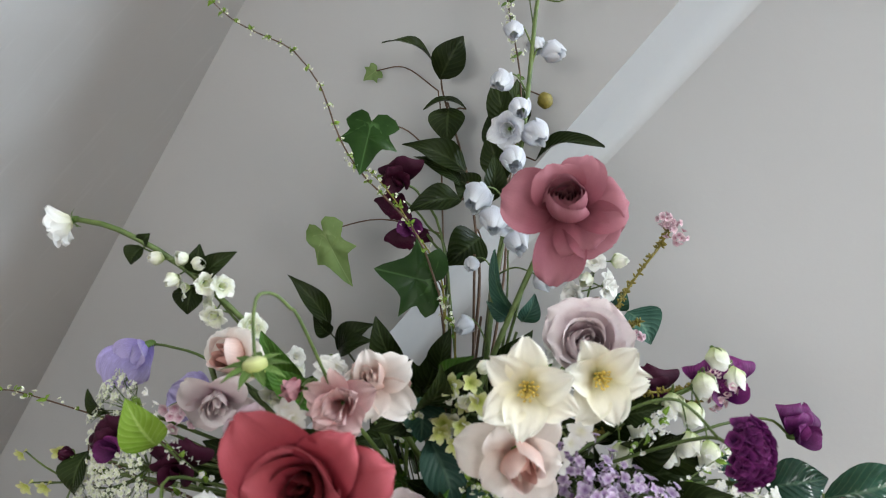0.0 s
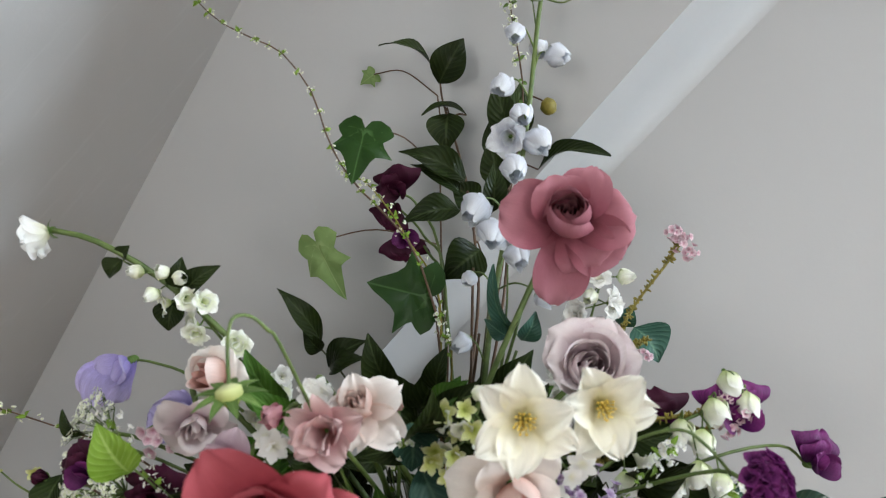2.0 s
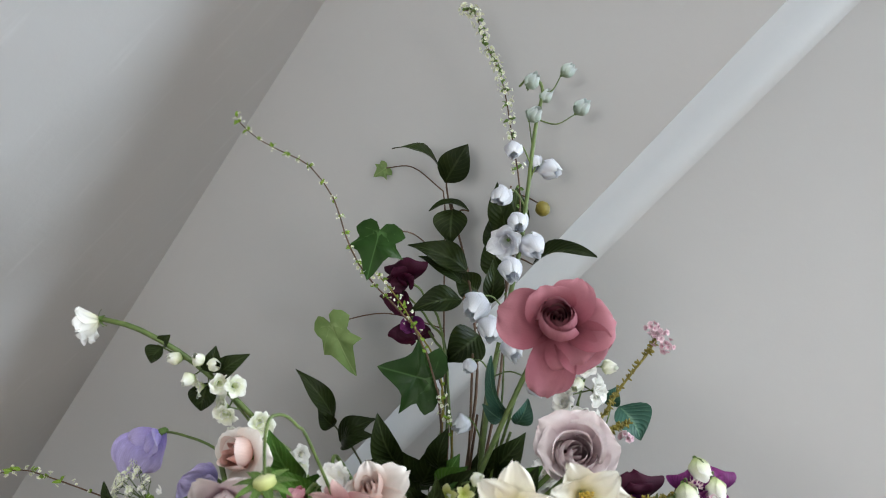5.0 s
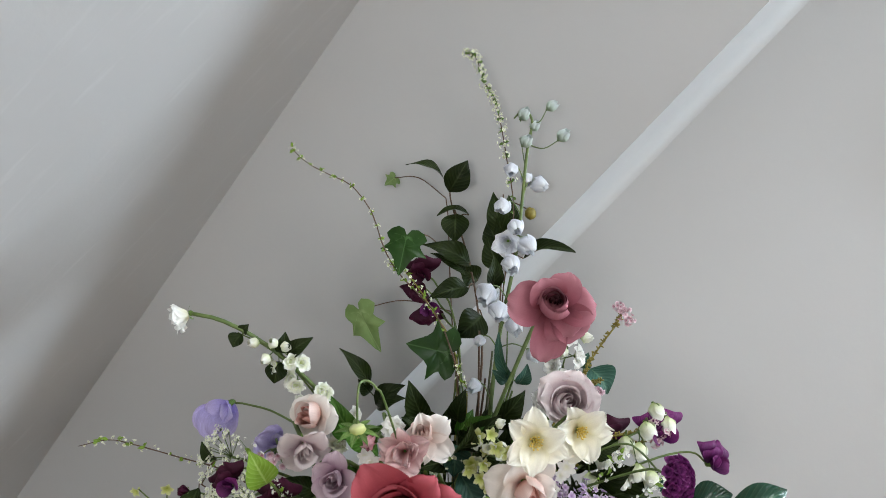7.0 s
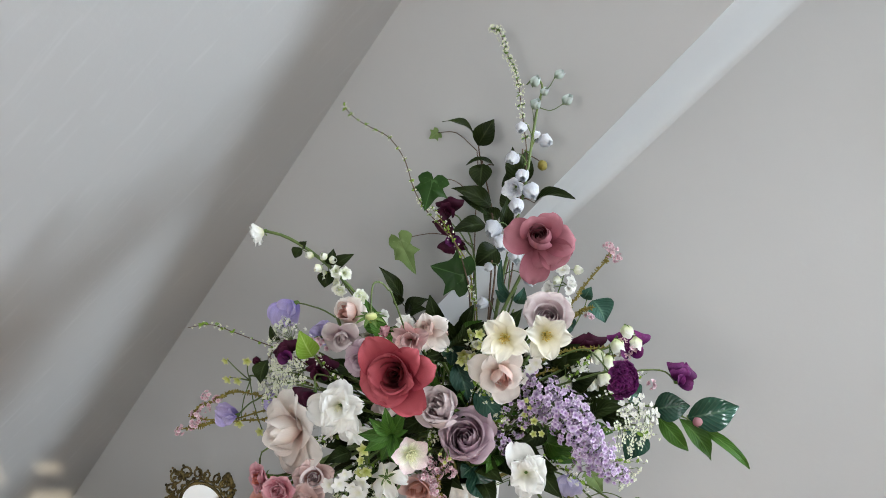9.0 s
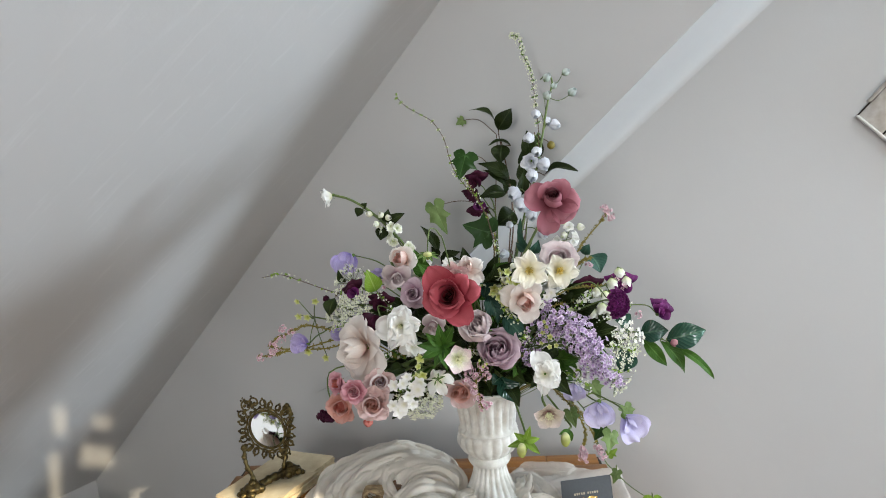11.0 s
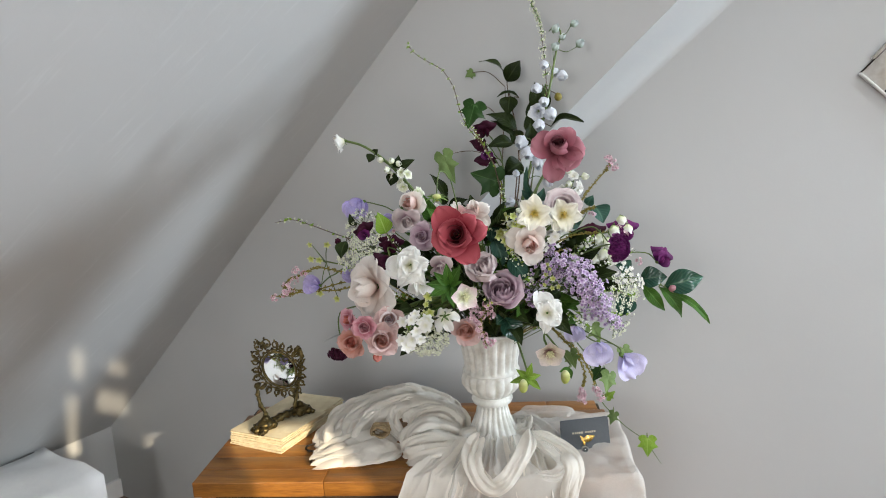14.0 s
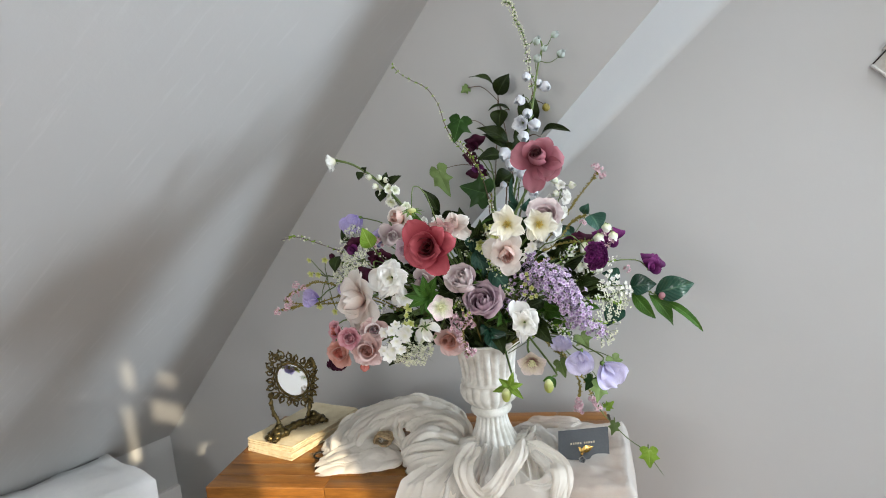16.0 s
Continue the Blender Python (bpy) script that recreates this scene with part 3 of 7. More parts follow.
# low white bench along the knee wall
c1, ex, ey = V3((-1.305, 1.115, 0.0)), unit((0.90, -0.44, 0)), unit((-0.40, -0.92, 0))
bench = thing("padded_bench", (c1[0], c1[1], FLOOR_Z), "low white cotton-covered padded bench beside the knee wall", "bench")
bx, by, bz = 0.32, 1.5, 0.250
rows = []
for k in np.linspace(0, 1, 33):
    ring = []
    for q in np.linspace(0, 2 * math.pi, 33)[:-1]:
        # rounded rectangle in the cross section ex / z
        cx, cz = math.cos(q), math.sin(q)
        p = max(abs(cx), abs(cz)) ** 0.96
        x, z = cx / p, cz / p
        end = 1 - 0.05 * (abs(2 * k - 1) ** 60)
        w = 0.006 * math.sin(k * 23 + x * 4) + 0.004 * math.sin(k * 51 + z * 3)
        ring.append(c1 + ex * (bx / 2 + x * (bx / 2) * end) + ey * (k * by) + V3((0, 0, FLOOR_Z + (bz - FLOOR_Z) / 2 + z * ((bz - FLOOR_Z) / 2) * end + (w if z > 0 else 0))))
    rows.append(ring)
sh = Shape().grid(np.array(rows), None, True)
n = 32
sh.f.append(tuple(range(n)))
sh.f.append(tuple(32 * n + j for j in reversed(range(n))))
part("cushion", sh, SHEET, bench)
part("piping", Shape().tube([c1 + ex * 0.012 + ey * (0.03 + 0.12 * i) + V3((0, 0, bz - 0.008 + 0.002 * math.sin(i * 3))) for i in range(13)], 0.0035), PIPING, bench, "dark grey piping along the seam")

# ---- the cabinet ----
CAB = Matrix.Translation((-0.127, 0.617, 0)) @ Matrix.Rotation(radians(2.3), 4, "Z")
HW, HD = 0.358, 0.152


def at_cab(x, y, z):
    return np.array(CAB @ Vector((x, y, z)))


cabinet = thing("cabinet", (-0.127, 0.617, FLOOR_Z), "low reddish-brown acacia cabinet with a block-glued top and recessed fronts", "cabinet")
# glued top: staves side by side under one rounded outline
top = part("tabletop", Shape().box((-HW + 0.006, -HD + 0.006, TOP - 0.024), (HW - 0.006, HD - 0.006, TOP - 0.003), CAB, 0.003), SEAM, cabinet, "dark core under the glued staves")
edges_y = np.linspace(-HD, HD, 8)
for i in range(7):
    cuts = [-HW, -HW + 0.22 + 0.19 * ((i * 37) % 10) / 10, 0.16 + 0.11 * ((i * 53) % 10) / 10, HW]
    for a, b in zip(cuts[:-1], cuts[1:]):
        x0, x1 = a + 0.0002, b - 0.0002
        trim = 0.012 if i == 6 else 0.0
        x0, x1 = (x0 + trim if a == -HW else x0), (x1 - trim if b == HW else x1)
        part("stave", Shape().box((x0, edges_y[i] + 0.0002, TOP - 0.026), (x1, edges_y[i + 1] - 0.0002, TOP), CAB, 0.0008 if 0 < i < 6 else 0.0016), ACACIA, top)
sides = ((-HW + 0.012, -HW + 0.032), (HW - 0.032, HW - 0.012), (-0.012, 0.012))
for a, b in sides:
    part("side_panel" if abs(a) > 0.1 else "divider", Shape().box((a, -HD + 0.004, FLOOR_Z), (b, HD - 0.01, TOP - 0.027), CAB, 0.002), ACACIA_UP, cabinet)
part("back_panel", Shape().box((-HW + 0.033, HD - 0.022, FLOOR_Z + 0.05), (HW - 0.033, HD - 0.011, TOP - 0.027), CAB), ACACIA_UP, cabinet)
# Near-black instead of wood: the top's shadow is painted onto this rail.
part("rail", Shape().box((-HW + 0.033, -HD + 0.012, TOP - 0.044), (HW - 0.033, -HD + 0.03, TOP - 0.0275), CAB, 0.001), SEAM, cabinet, "rail under the top, its shade painted near-black")
part("bottom_panel", Shape().box((-HW + 0.033, -HD + 0.012, FLOOR_Z + 0.05), (HW - 0.033, HD - 0.023, FLOOR_Z + 0.07), CAB), ACACIA, cabinet)
for x0, x1 in ((-HW + 0.036, -0.015), (0.015, HW - 0.036)):
    front = part("door", Shape().box((x0, -HD + 0.016, FLOOR_Z + 0.075), (x1, -HD + 0.026, TOP - 0.047), CAB), SEAM, cabinet, "door of glued upright staves")
    nst = 6
    for k in range(nst):
        a, b = x0 + (x1 - x0) * k / nst, x0 + (x1 - x0) * (k + 1) / nst
        part("stave", Shape().box((a + 0.0003, -HD + 0.008, FLOOR_Z + 0.075), (b - 0.0003, -HD + 0.022, TOP - 0.047), CAB, 0.0008), ACACIA_UP, front)

# ---- the urn ----
UX, UY = 0.014, 0.60
RIM_Z = TOP + 0.212
urn = thing("urn", (UX, UY, TOP + 0.004), "chalky white fluted stone urn with gadrooned bowl on silk cloth", "urn")
profile = [(0.0, 0.050, 0), (0.006, 0.052, 0), (0.012, 0.050, 0), (0.016, 0.044, 1), (0.026, 0.037, 1), (0.040, 0.030, 1), (0.052, 0.0265, 1), (0.060, 0.026, 1),
           (0.0625, 0.0325, 0), (0.068, 0.0350, 0), (0.0735, 0.0325, 0), (0.076, 0.0290, 0), (0.081, 0.034, 2), (0.088, 0.041, 2), (0.098, 0.0465, 2), (0.107, 0.047, 2),
           (0.114, 0.0455, 2), (0.118, 0.044, 0), (0.121, 0.0465, 0), (0.124, 0.045, 0), (0.128, 0.0435, 1), (0.145, 0.0448, 1), (0.170, 0.0475, 1), (0.190, 0.051, 1),
           (0.200, 0.056, 0), (0.206, 0.062, 0), (0.211, 0.064, 0), (0.212, 0.060, 0), (0.205, 0.050, 0), (0.15, 0.040, 0), (0.13, 0.02, 0)]
profile = [(z * 1.25 if z < 0.052 else z + 0.013 if z <= 0.124 else 0.137 + (z - 0.124) * 0.852, r * (1.07 if z > 0.07 else 1.04), k) for z, r, k in profile]
rows, sides_n = [], 160
for z, r, kind_ in profile:
    ring = []
    for j in range(sides_n):
        a = 2 * math.pi * j / sides_n
        k = 1.0
        if kind_ == 1:
            k = 1 - 0.105 * abs(math.cos(a * 10)) ** 4
        if kind_ == 2:
            k = 1 + 0.120 * (abs(math.sin(a * 9)) ** 0.7 - 0.6)
        k *= 1 + 0.006 * math.sin(a * 5 + z * 90)
        ring.append((UX + r * k * math.cos(a), UY + r * k * math.sin(a), TOP + 0.004 + z))
    rows.append(ring)
rows = np.array(rows)
cup_from, collar_from = 18, 8
part("foot", Shape().grid(rows[:collar_from + 1], None, True), URN, urn)
part("collar", Shape().grid(rows[collar_from:12], None, True), URN, urn)
part("bowl", Shape().grid(rows[11:cup_from + 1], None, True), URN, urn)
part("cup", Shape().grid(rows[cup_from:], None, True), URN, urn)

# ---- kinds of petals and leaves ----


def petal(length, wide, rise, fall, cup=0.25, ruffle=0.0, point=0.0, foot=0.35, base=0.0, twist=0.0, seed=0, nu=9, nv=9, roll=0.0, wrap=0.0):
    """One petal in its flower's frame: it leaves the axis at radius base, climbs at the angle rise and ends at the angle fall (degrees from
    the flower's plane). point sharpens the tip, ruffle waves the rim."""
    rnd = random.Random(seed)
    ph, ph2, k = rnd.uniform(0, 6.3), rnd.uniform(0, 6.3), rnd.choice((2.5, 3.2, 4.0))
    v = np.linspace(0, 1, nv)
    ang = np.radians(rise + (fall - rise) * v ** 1.15 - roll * np.clip((v - 0.72) / 0.28, 0, 1) ** 1.5)
    step = length / (nv - 1)
    r = base + np.concatenate([[0], np.cumsum(np.cos((ang[1:] + ang[:-1]) / 2) * step)])
    z = np.concatenate([[0], np.cumsum(np.sin((ang[1:] + ang[:-1]) / 2) * step)])
    swell = foot + (1 - foot) * np.sin(np.clip(v / 0.62, 0, 1) * math.pi / 2)
    close = np.where(v > 0.62, np.sqrt(np.clip(1 - ((v - 0.62) / 0.395) ** 2, 0.0, 1)), 1.0)
    sharp = np.where(v > 0.45, 1 - (v - 0.45) / 0.57, 1.0)
    half = wide / 2 * swell * (close * (1 - point) + sharp * point)
    u = np.linspace(-1, 1, nu)
    pts, gr = np.zeros((nv, nu, 3)), np.zeros((nv, nu, 3))
    for i in range(nv):
        lift = (cup - 0.010 * roll * max(0.0, v[i] - 0.45)) * half[i] * u * u
        wave = ruffle * length * v[i] ** 2 * (0.6 * np.sin(k * u * 2.2 + ph) + 0.4 * np.sin(k * 3.7 * u + ph2)) * (0.35 + 0.65 * np.abs(u))
        wave = wave + 0.010 * length * v[i] ** 3 * np.sin(9.0 * u + ph2) * np.sin(5.3 * u + ph)
        off = lift + wave + twist * half[i] * u * v[i]
        pts[i, :, 0] = r[i] - np.sin(ang[i]) * off - 0.06 * length * v[i] ** 3 * u * u
        pts[i, :, 1] = half[i] * u
        pts[i, :, 2] = z[i] + np.cos(ang[i]) * off
        if wrap:
            bend_ = np.clip(half[i] * u / max(r[i], 0.16 * length), -2.4, 2.4)
            rr = r[i] * (1 + 0.10 * np.abs(u))
            pts[i, :, 0] = (1 - wrap) * pts[i, :, 0] + wrap * rr * np.cos(bend_)
            pts[i, :, 1] = (1 - wrap) * pts[i, :, 1] + wrap * rr * np.sin(bend_)
            pts[i, :, 2] = (1 - wrap) * pts[i, :, 2] + wrap * (z[i] - 0.10 * length * v[i] ** 2 * u * u)
        gr[i, :, 0], gr[i, :, 1], gr[i, :, 2] = v[i], np.abs(u), rnd.random()
    return pts, gr


def set_on(pts, where, m3, turn=0.0):
    """Turn flower-frame points about the flower's axis, then stand them at where along the frame m3."""
    c, s = math.cos(radians(turn)), math.sin(radians(turn))
    rot = np.array([[c, -s, 0], [s, c, 0], [0, 0, 1]])
    return V3(where) + pts.reshape(-1, 3) @ (np.asarray(m3) @ rot).T


def add_petal(owner, mat, where, m3, turn, *args, name="petal", label="", **kw):
    pts, gr = petal(*args, **kw)
    world_pts = set_on(pts, where, m3, turn).reshape(pts.shape)
    return part(name, Shape().grid(world_pts, gr), mat, owner, label)


def stem_to_urn(owner, start, facing, r=0.0016, mat=None, via=(), seed=0, depth=0.07):
    """A stem from the back of a bloom down into the urn's mouth."""
    rnd = random.Random(seed)
    a = rnd.uniform(0, 6.3)
    q = 0.030 * math.sqrt(rnd.random())
    mouth = V3((UX + q * math.cos(a), UY + q * math.sin(a), RIM_Z + 0.002))
    s = V3(start)
    way = mouth - s
    pts = [s, *[V3(p) for p in via]]
    if not via:
        pts.append(s - unit(facing) * min(0.035, 0.3 * np.linalg.norm(way)))
        pts.append(s + way * 0.62 + V3((0, 0, 0.03 if s[2] > RIM_Z + 0.08 else 0.05)))
    pts += [mouth, V3((UX + 0.3 * (mouth[0] - UX), UY + 0.3 * (mouth[1] - UY), RIM_Z - depth))]
    return part("stem", Shape().tube(smooth_line(pts, 22), r, r * 1.15, 6), mat or STEM, owner)


def sepals(owner, where, m3, size, n=5, mat=None, fall=-40, seed=0):
    for k in range(n):
        add_petal(owner, mat or SEPAL, where, m3, 360 / n * k + 20, size, size * 0.34, 10, fall, name="sepal", point=0.85, nu=5, nv=6, seed=seed + k)


def stamens(owner, where, m3, r, high, n, mat, seed=0, name="stamen_tuft"):
    rnd = random.Random(seed)
    sh = Shape()
    for k in range(n):
        a, q = 2.39996 * k, r * math.sqrt((k + 0.5) / n)
        tip = V3(where) + m3 @ V3((q * math.cos(a), q * math.sin(a), high * rnd.uniform(0.7, 1.1)))
        sh.tube(np.array([V3(where) + m3 @ V3((q * 0.3 * math.cos(a), q * 0.3 * math.sin(a), 0)), tip]), r * 0.05, r * 0.05, 4)
        sh.ball(tip, r * 0.16, (1, 1, 0.7), None, 3, 5)
    return tagged(part(name, sh, mat, owner), kind="stuff")


def cup_petal(r_max, high, span, opened, roll=0.0, point=0.0, spiral=0.10, wave=0.03, seed=0, nu=11, nv=11):
    """A petal that wraps round the flower's axis like the staves of a cup; opened: the mouth's width over the belly's; roll turns the rim out."""
    rnd = random.Random(seed)
    ph = rnd.uniform(0, 6.3)
    v, u = np.linspace(0, 1, nv)[:, None], np.linspace(-1, 1, nu)[None, :]
    belly = np.sin(np.clip(v / 0.55, 0, 1) * math.pi / 2) ** 0.8
    mouth = 1 + (opened - 1) * np.clip((v - 0.5) / 0.5, 0, 1) ** 1.3
    r = r_max * (0.10 + 0.90 * belly) * mouth * (1 + spiral * u)
    lip = np.clip((v - 0.78) / 0.22, 0, 1)
    r = r + roll * r_max * lip ** 1.6 + wave * r_max * v * np.sin(4.3 * u + ph)
    z = high * v * (1 - (0.12 + 0.24 * v) * u * u + point * 0.14 * (1 - np.abs(u)) ** 2) - 0.45 * roll * r_max * lip ** 2
    z = z + wave * high * 0.8 * v * np.sin(3.1 * u + ph * 2)
    th = span * u * (0.55 + 0.45 * np.sin(np.clip(v / 0.6, 0, 1) * math.pi / 2))
    pts = np.stack([r * np.cos(th), r * np.sin(th), z + 0 * u], 2)
    gr = np.stack([v + 0 * u, np.abs(u) + 0 * v, np.full((nv, nu), rnd.random())], 2)
    return pts, gr


def add_cup(owner, mat, where, m3, turn, *args, name="petal", **kw):
    pts, gr = cup_petal(*args, **kw)
    return part(name, Shape().grid(set_on(pts, where, m3, turn).reshape(pts.shape), gr), mat, owner)


def rose(label, mat, centre, facing, size, petals=15, openness=1.0, seed=0, spin=0.0, heart=None, category="rose", ruffle=0.05, dish=0.26, stem=True, via=(), outer=None,
         name="rose", point=0.12, deep=0.42, cup=(0.42, 0.90), mouth=(0.72, 0.95), tilt=(0, 0, 0), folds=None, loose=0.0, lip=0.30, hollow=0.15):
    """A garden rose: a closed or half-open heart of wrapped petals, and outer petals that fall open.
    cup: the heart's radius and height over the rose's radius; mouth: how far inner and outer heart petals open; tilt leans the heart;
    lip: how far the heart petals roll out; folds: the outer petals one by one as (turn, length, width, rise, fall, roll)."""
    f = unit(facing)
    m3 = axes(f, 0.0)
    base = V3(centre) - f * size * deep
    ob = thing(name, tuple(base), label, category, "flowers of the arrangement")
    rnd = random.Random(seed)
    part("hip", Shape().ball(base - f * size * 0.16, size * 0.15, (1, 1, 1.0), m3, 6, 8), SEPAL, ob)
    n_out = len(folds) if folds else max(4, round(petals * 0.42))
    n_in = max(7, petals - n_out + 4)
    h3 = axes(f + V3(tilt), spin)
    for i in range(n_in):
        g = i / (n_in - 1)
        turn = (137.5 if i < n_in - 3 else 122.0) * i + rnd.uniform(-12, 12)
        w = rnd.uniform(1 - loose, 1 + loose)
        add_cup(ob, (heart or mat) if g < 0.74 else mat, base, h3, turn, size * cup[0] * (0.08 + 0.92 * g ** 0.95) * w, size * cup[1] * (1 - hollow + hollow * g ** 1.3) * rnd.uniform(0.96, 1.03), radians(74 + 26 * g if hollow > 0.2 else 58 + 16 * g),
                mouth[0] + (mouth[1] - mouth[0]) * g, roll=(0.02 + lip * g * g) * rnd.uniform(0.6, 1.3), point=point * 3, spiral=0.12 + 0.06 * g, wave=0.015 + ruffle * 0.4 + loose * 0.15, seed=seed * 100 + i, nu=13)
    rows_ = folds or [(360 / n_out * i + 40 * (seed % 9) + spin + rnd.uniform(-18, 18), rnd.uniform(0.98, 1.20), rnd.uniform(1.05, 1.35), 44 + rnd.uniform(-8, 12),
                       (70 if i % 3 == 0 else 56) - 66 * openness + rnd.uniform(-16, 16), rnd.uniform(15, 75)) for i in range(n_out)]
    for i, (turn, length, wide, rise, fall, roll) in enumerate(rows_):
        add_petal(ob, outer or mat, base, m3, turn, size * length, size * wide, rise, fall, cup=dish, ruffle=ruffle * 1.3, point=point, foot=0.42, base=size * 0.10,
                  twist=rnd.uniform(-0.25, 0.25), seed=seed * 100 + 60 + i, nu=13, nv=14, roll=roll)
    sepals(ob, base - f * size * 0.06, m3, size * 0.5, 5, None, -50, seed)
    if stem:
        stem_to_urn(ob, base - f * size * 0.15, f, 0.0021, STEM, via, seed)
    return ob


def ruffled_bloom(label, mat, centre, facing, size, petals=11, seed=0, name="gardenia", category="flower", via=(), eye=None):
    """A loose double bloom: crumpled petals at every angle, none like the next."""
    f = unit(facing)
    m3 = axes(f, seed * 17)
    base = V3(centre) - f * size * 0.40
    ob = thing(name, tuple(base), label, category, "flowers of the arrangement")
    rnd = random.Random(seed)
    for i in range(petals):
        g = i / (petals - 1)
        add_petal(ob, mat, base, m3, 137.5 * i + rnd.uniform(-25, 25), size * (1.35 - 0.50 * g) * rnd.uniform(0.85, 1.15), size * rnd.uniform(0.80, 1.25) * (1.1 - 0.3 * g), 30 + 42 * g + rnd.uniform(-8, 8),
                  -18 + 80 * g + rnd.uniform(-28, 28), cup=rnd.uniform(-0.1, 0.6), ruffle=rnd.uniform(0.10, 0.22), point=rnd.uniform(0.1, 0.5), foot=0.3, base=size * 0.06, twist=rnd.uniform(-0.6, 0.6),
                  seed=seed * 70 + i, nu=15, nv=13, roll=rnd.uniform(-10, 95))
    if eye is not None:
        stamens(ob, base + f * size * 0.12, m3, size * 0.14, size * 0.40, 12, eye, seed)
    sepals(ob, base, m3, size * 0.6, 5, None, -20, seed)
    stem_to_urn(ob, base, f, 0.0018, STEM, via, seed)
    return ob


def bud(label, mat, centre, facing, size, seed=0, stem=True, category="rosebud", via=(), name="rosebud"):
    f = unit(facing)
    m3 = axes(f, seed * 40)
    base = V3(centre) - f * size * 0.8
    ob = thing(name, tuple(base), label, category, "flowers of the arrangement")
    for i in range(7):
        g = i / 6
        add_petal(ob, mat, base, m3, 137.5 * i, size * 1.75, size * (1.0 + 0.7 * g), 58, 128 - 22 * g, cup=0.6, base=size * 0.05, seed=seed * 30 + i, nu=7, nv=8)
    sepals(ob, base, m3, size * 1.1, 5, None, 75, seed)
    if stem:
        stem_to_urn(ob, base, f, 0.0015, STEM, via, seed)
    return ob


def star_flower(label, mat, centre, facing, size, petals=6, seed=0, spin=0.0, middle=None, name="lisianthus", category="flower", rise=46, fall=-2, point=0.38, wide=1.06, via=(), ruffle=0.12):
    f = unit(facing)
    m3 = axes(f, spin)
    base = V3(centre) - f * size * 0.38
    ob = thing(name, tuple(base), label, category, "flowers of the arrangement")
    rnd = random.Random(seed)
    for i in range(petals):
        add_petal(ob, mat, base, m3, 360 / petals * i + (12 if i % 2 else 0), size * 1.22 * rnd.uniform(0.94, 1.06), size * wide * rnd.uniform(0.9, 1.1), rise + (0 if i % 2 else 10), fall + rnd.uniform(-20, 20), cup=0.38, nu=13, nv=12, roll=rnd.uniform(0, 50),
                  ruffle=ruffle, point=point, foot=0.3, base=size * 0.06, twist=rnd.uniform(-0.2, 0.2), seed=seed * 50 + i)
    if middle is not None:
        stamens(ob, base + f * size * 0.10, m3, size * 0.24, size * 0.42, 22, middle, seed)
    sepals(ob, base, m3, size * 0.5, 5, None, -20, seed)
    stem_to_urn(ob, base, f, 0.0017, STEM, via, seed)
    return ob


def sweet_pea(label, mat, centre, facing, size, spin=0.0, seed=0, wing=None, name="sweet_pea", via=(), stem=True, shut=False):
    """A broad ruffled standard, two wings folded before it and a keel."""
    f = unit(facing)
    m3 = axes(f, spin)
    size = size * 1.12
    base = V3(centre) - m3[:, 1] * size * 0.45
    ob = thing(name, tuple(base), label, "sweet pea", "flowers of the arrangement")
    rnd = random.Random(seed)
    for k, (turn, rise, fall, long_, wide) in enumerate(((90, 74, 30, 1.50, 1.75), (78, 70, 12, 1.30, 1.60)) if shut else ((90, 58, -22, 1.38, 2.15), (104, 62, 10, 1.05, 1.50))):
        add_petal(ob, mat, base - f * size * (0.08 - 0.07 * k), m3, turn + rnd.uniform(-8, 8), size * long_, size * wide, rise, fall, cup=(0.30 if shut else -0.16), ruffle=0.11, foot=0.16, base=size * 0.03, seed=seed * 9 + k,
                  name="standard", nu=27, nv=14, roll=70 * rnd.uniform(0.6, 1.3), twist=rnd.uniform(-0.3, 0.3))
    for k, t in enumerate((22, 158)):
        add_petal(ob, wing or mat, base + f * size * 0.10, m3, t, size * 0.85, size * 0.80, 66, 22, cup=0.40, ruffle=0.06, foot=0.3, seed=seed * 9 + 4 + k, name="wing", nu=13, nv=11, roll=35)
    add_cup(ob, wing or mat, base + f * size * 0.05, axes(f + m3[:, 1] * 0.6, spin), 200, size * 0.26, size * 0.72, radians(95), 0.6, seed=seed, name="keel")
    part("calyx", Shape().ball(base - f * size * 0.05, size * 0.14, (1, 1, 1.4), m3, 5, 7), SEPAL, ob)
    if stem:
        stem_to_urn(ob, base - f * size * 0.1, f, 0.0011, STEM, via, seed)
    return ob


